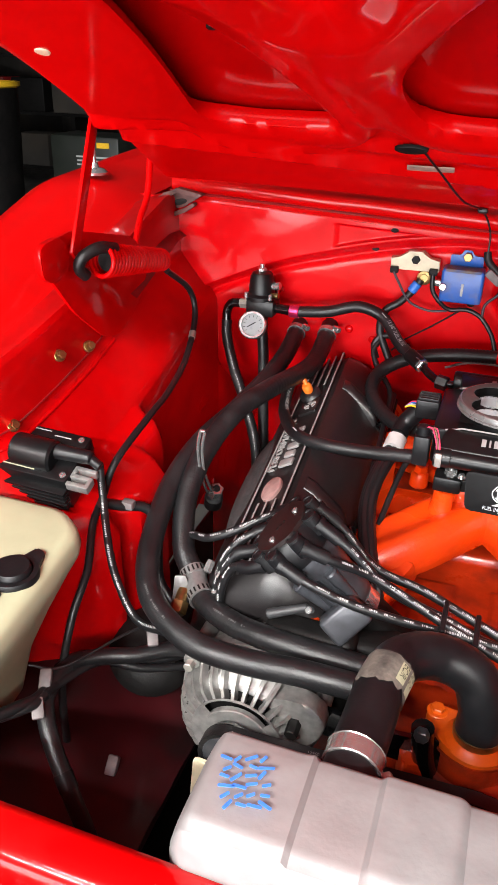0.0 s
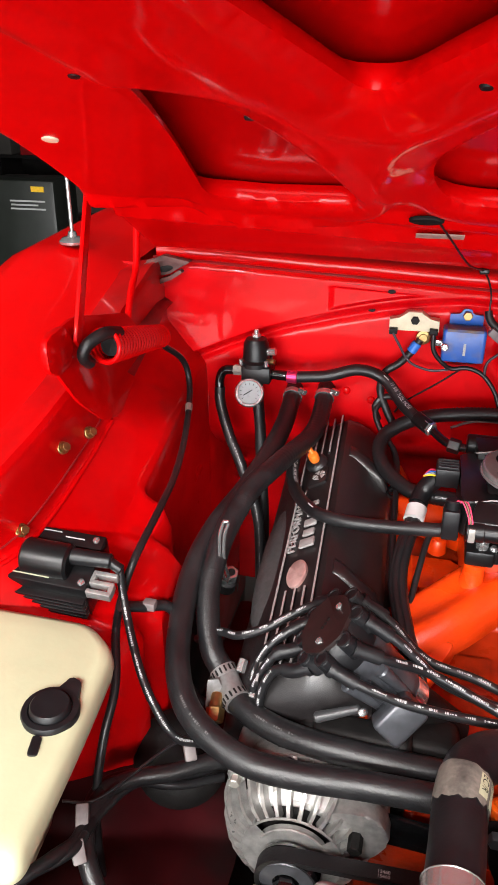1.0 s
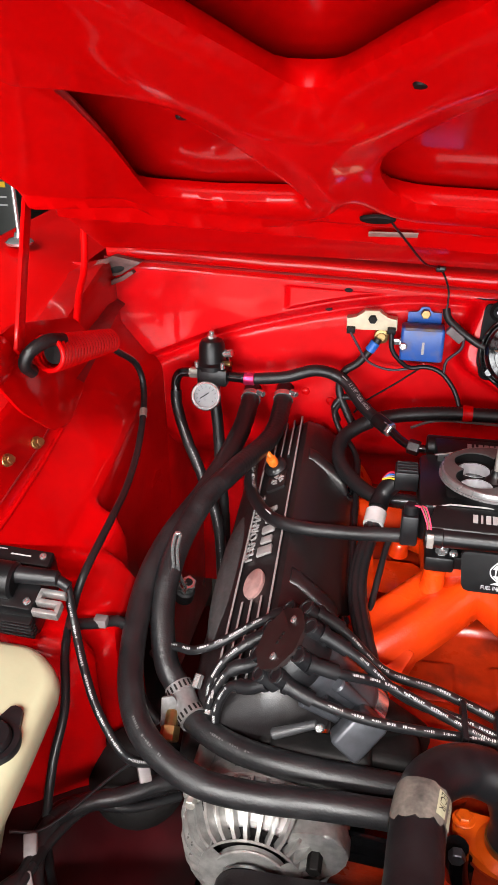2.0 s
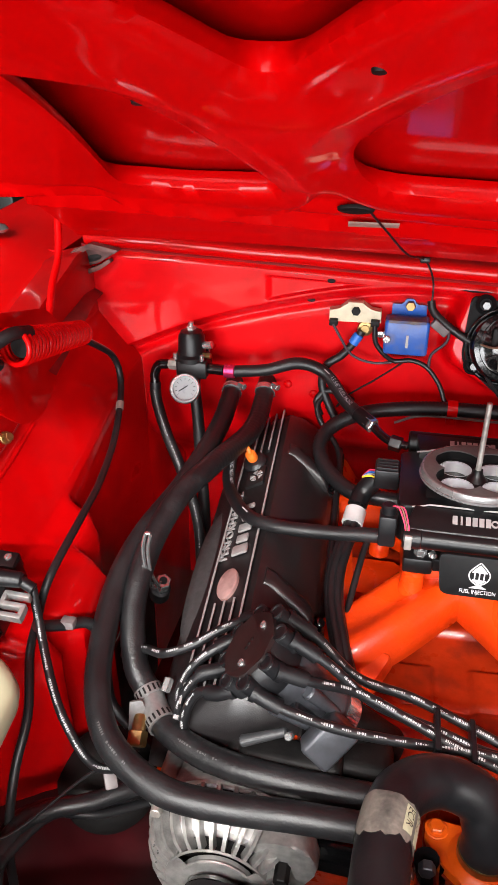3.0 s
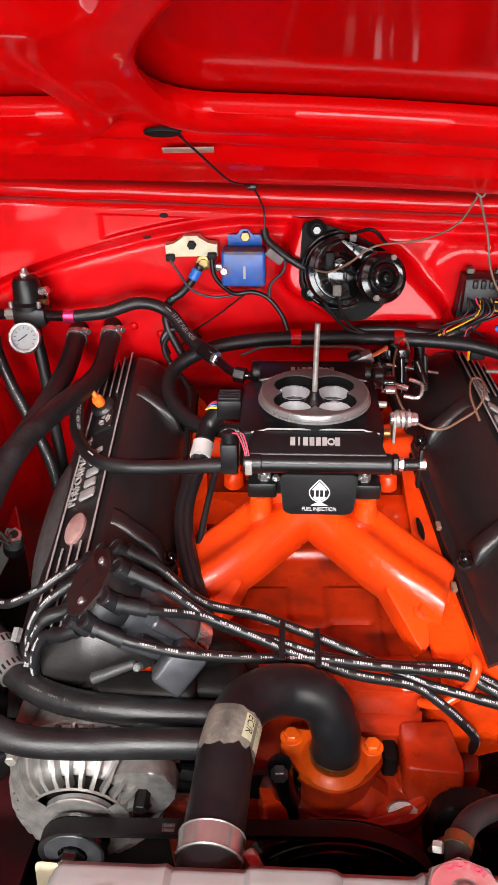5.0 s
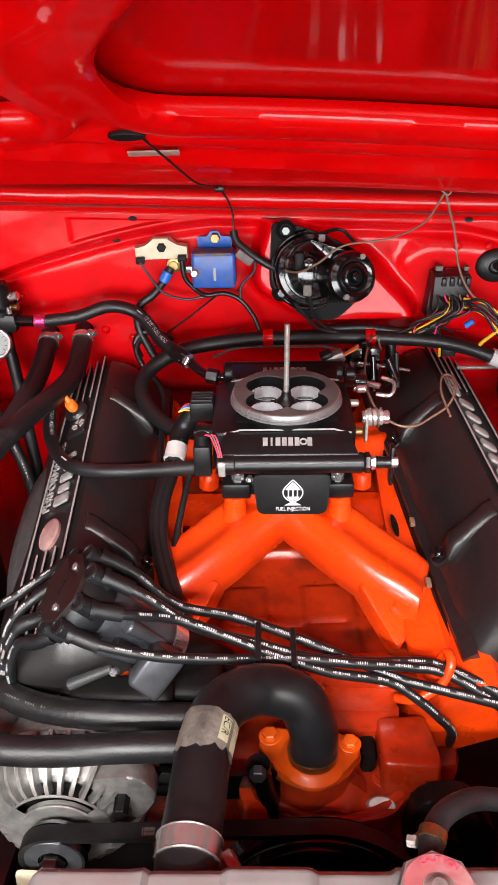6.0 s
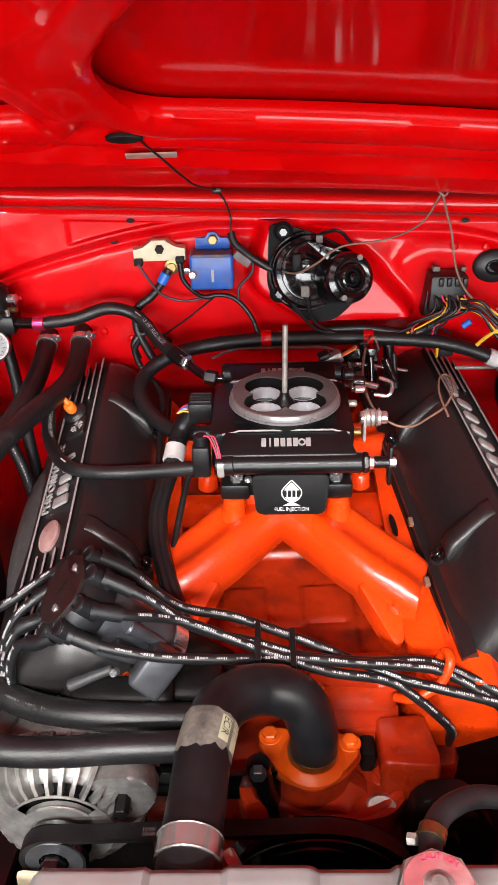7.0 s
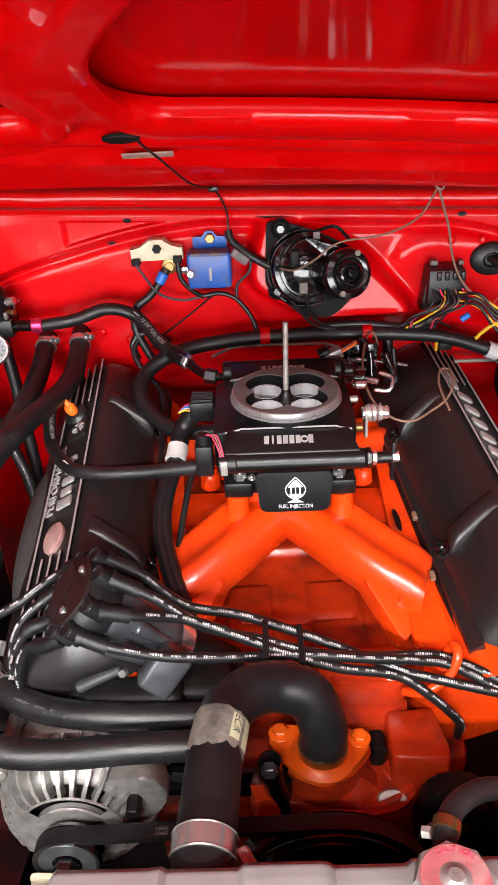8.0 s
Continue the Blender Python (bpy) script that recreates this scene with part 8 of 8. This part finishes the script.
part("drum", lathe(bmesh.new(), [(0.03, 0.10), (0.07, 0.095), (0.105, 0.075), (0.112, 0.06), (0.112, 0.045), (0.107, 0.03), (0.06, 0.0), (0, 0.0)], pose(0.425, 0.24, 0.935, 90), 44), GLOSS, booster)
# linkage clutter behind the throttle
clut = thing("throttle_bracket", "black throttle cable bracket with bright rods", "bracket")
for a, b, r, mt in (((0.115, 0.17, 1.005), (0.122, 0.165, 0.955), 0.006, GLOSS), ((0.124, 0.16, 0.99), (0.128, 0.15, 0.94), 0.005, GLOSS), ((0.108, 0.15, 0.955), (0.135, 0.14, 0.952), 0.0045, CHROME), ((0.104, 0.16, 0.98), (0.18, 0.17, 0.962), 0.0022, CHROME), ((0.145, 0.165, 0.985), (0.16, 0.16, 0.95), 0.007, GLOSS), ((0.158, 0.17, 0.99), (0.163, 0.16, 0.94), 0.0035, RUBBER), ((0.093, 0.09, 0.985), (0.108, 0.088, 0.985), 0.009, GLOSS), ((0.092, 0.10, 0.97), (0.112, 0.10, 0.97), 0.005, CHROME)):
    part("rod", rod(bmesh.new(), a, b, r, n=14, bevel=0.001), mt, clut)
part("clevis", tube(bmesh.new(), catmull([(0.128, 0.13, 0.945), (0.148, 0.125, 0.946), (0.152, 0.135, 0.960), (0.135, 0.14, 0.966)], 0.004), 0.003, 8), CHROME, clut)
part("plate", box(bmesh.new(), (0.112, 0.175, 0.965), (0.05, 0.004, 0.06), 0.001), GLOSS, clut)
cabr = thing("throttle_cable", "bright braided throttle cable", "cable")
part("sleeve", rod(bmesh.new(), (0.258, 0.215, 0.945), (0.33, 0.225, 0.94), 0.003, n=12), ZINC, cabr)
inj = thing("injector_plug", "grey injector plug with orange wires", "connector")
part("body", box(bmesh.new(), (0, 0, 0), (0.030, 0.016, 0.014), 0.002, pose(0.066, 0.122, 1.003, 0, -22, 8)), CAST, inj)
part("latch", box(bmesh.new(), (0, 0, 0.006), (0.016, 0.018, 0.008), 0.002, pose(0.058, 0.122, 1.003, 0, -22, 8)), RUBBER_SMOOTH, inj)
for k in range(3):
    part("wire", tube(bmesh.new(), catmull([(0.078, 0.120 + 0.003 * k, 1.007), (0.090, 0.122 + 0.003 * k, 1.013), (0.100, 0.13 + 0.003 * k, 1.016)], 0.004), 0.0015, 7), (TERMINAL, PRINT, TERMINAL)[k], inj)
hose("loose_tan_wire", "thin tan wire looping over the valve cover", [(0.140, 0.19, 0.985), (0.134, 0.197, 1.003), (0.122, 0.18, 1.004), (0.110, 0.13, 0.990), (0.108, 0.08, 0.978), (0.116, 0.040, 0.968), (0.136, 0.012, 0.962), (0.160, 0.014, 0.958), (0.185, 0.038, 0.957), (0.210, 0.060, 0.962), (0.224, 0.085, 0.972), (0.226, 0.115, 0.978), (0.214, 0.118, 0.978), (0.206, 0.085, 0.970), (0.210, 0.040, 0.957)], 0.0016, TAN, 8, category="wire")
hose("white_hose_line", "thin pale vacuum line behind the throttle body", [(-0.10, 0.19, 0.978), (-0.06, 0.2, 0.988), (0.02, 0.196, 0.990), (0.07, 0.19, 0.990), (0.095, 0.175, 0.976), (0.10, 0.16, 0.955)], 0.002, CONNECTOR, 8, category="hose")
hose("firewall_harness", "black taped harness above the loom", [(0.06, 0.212, 1.010), (0.12, 0.210, 1.012), (0.18, 0.212, 1.004), (0.21, 0.204, 1.014), (0.225, 0.2, 1.03)], 0.006, WIRE, 10, category="wiring")
hose("firewall_harness", "black taped harness dropping behind the engine", [(0.155, 0.214, 0.998), (0.158, 0.21, 0.97), (0.160, 0.21, 0.92), (0.16, 0.22, 0.86)], 0.008, WIRE, 10, category="wiring")
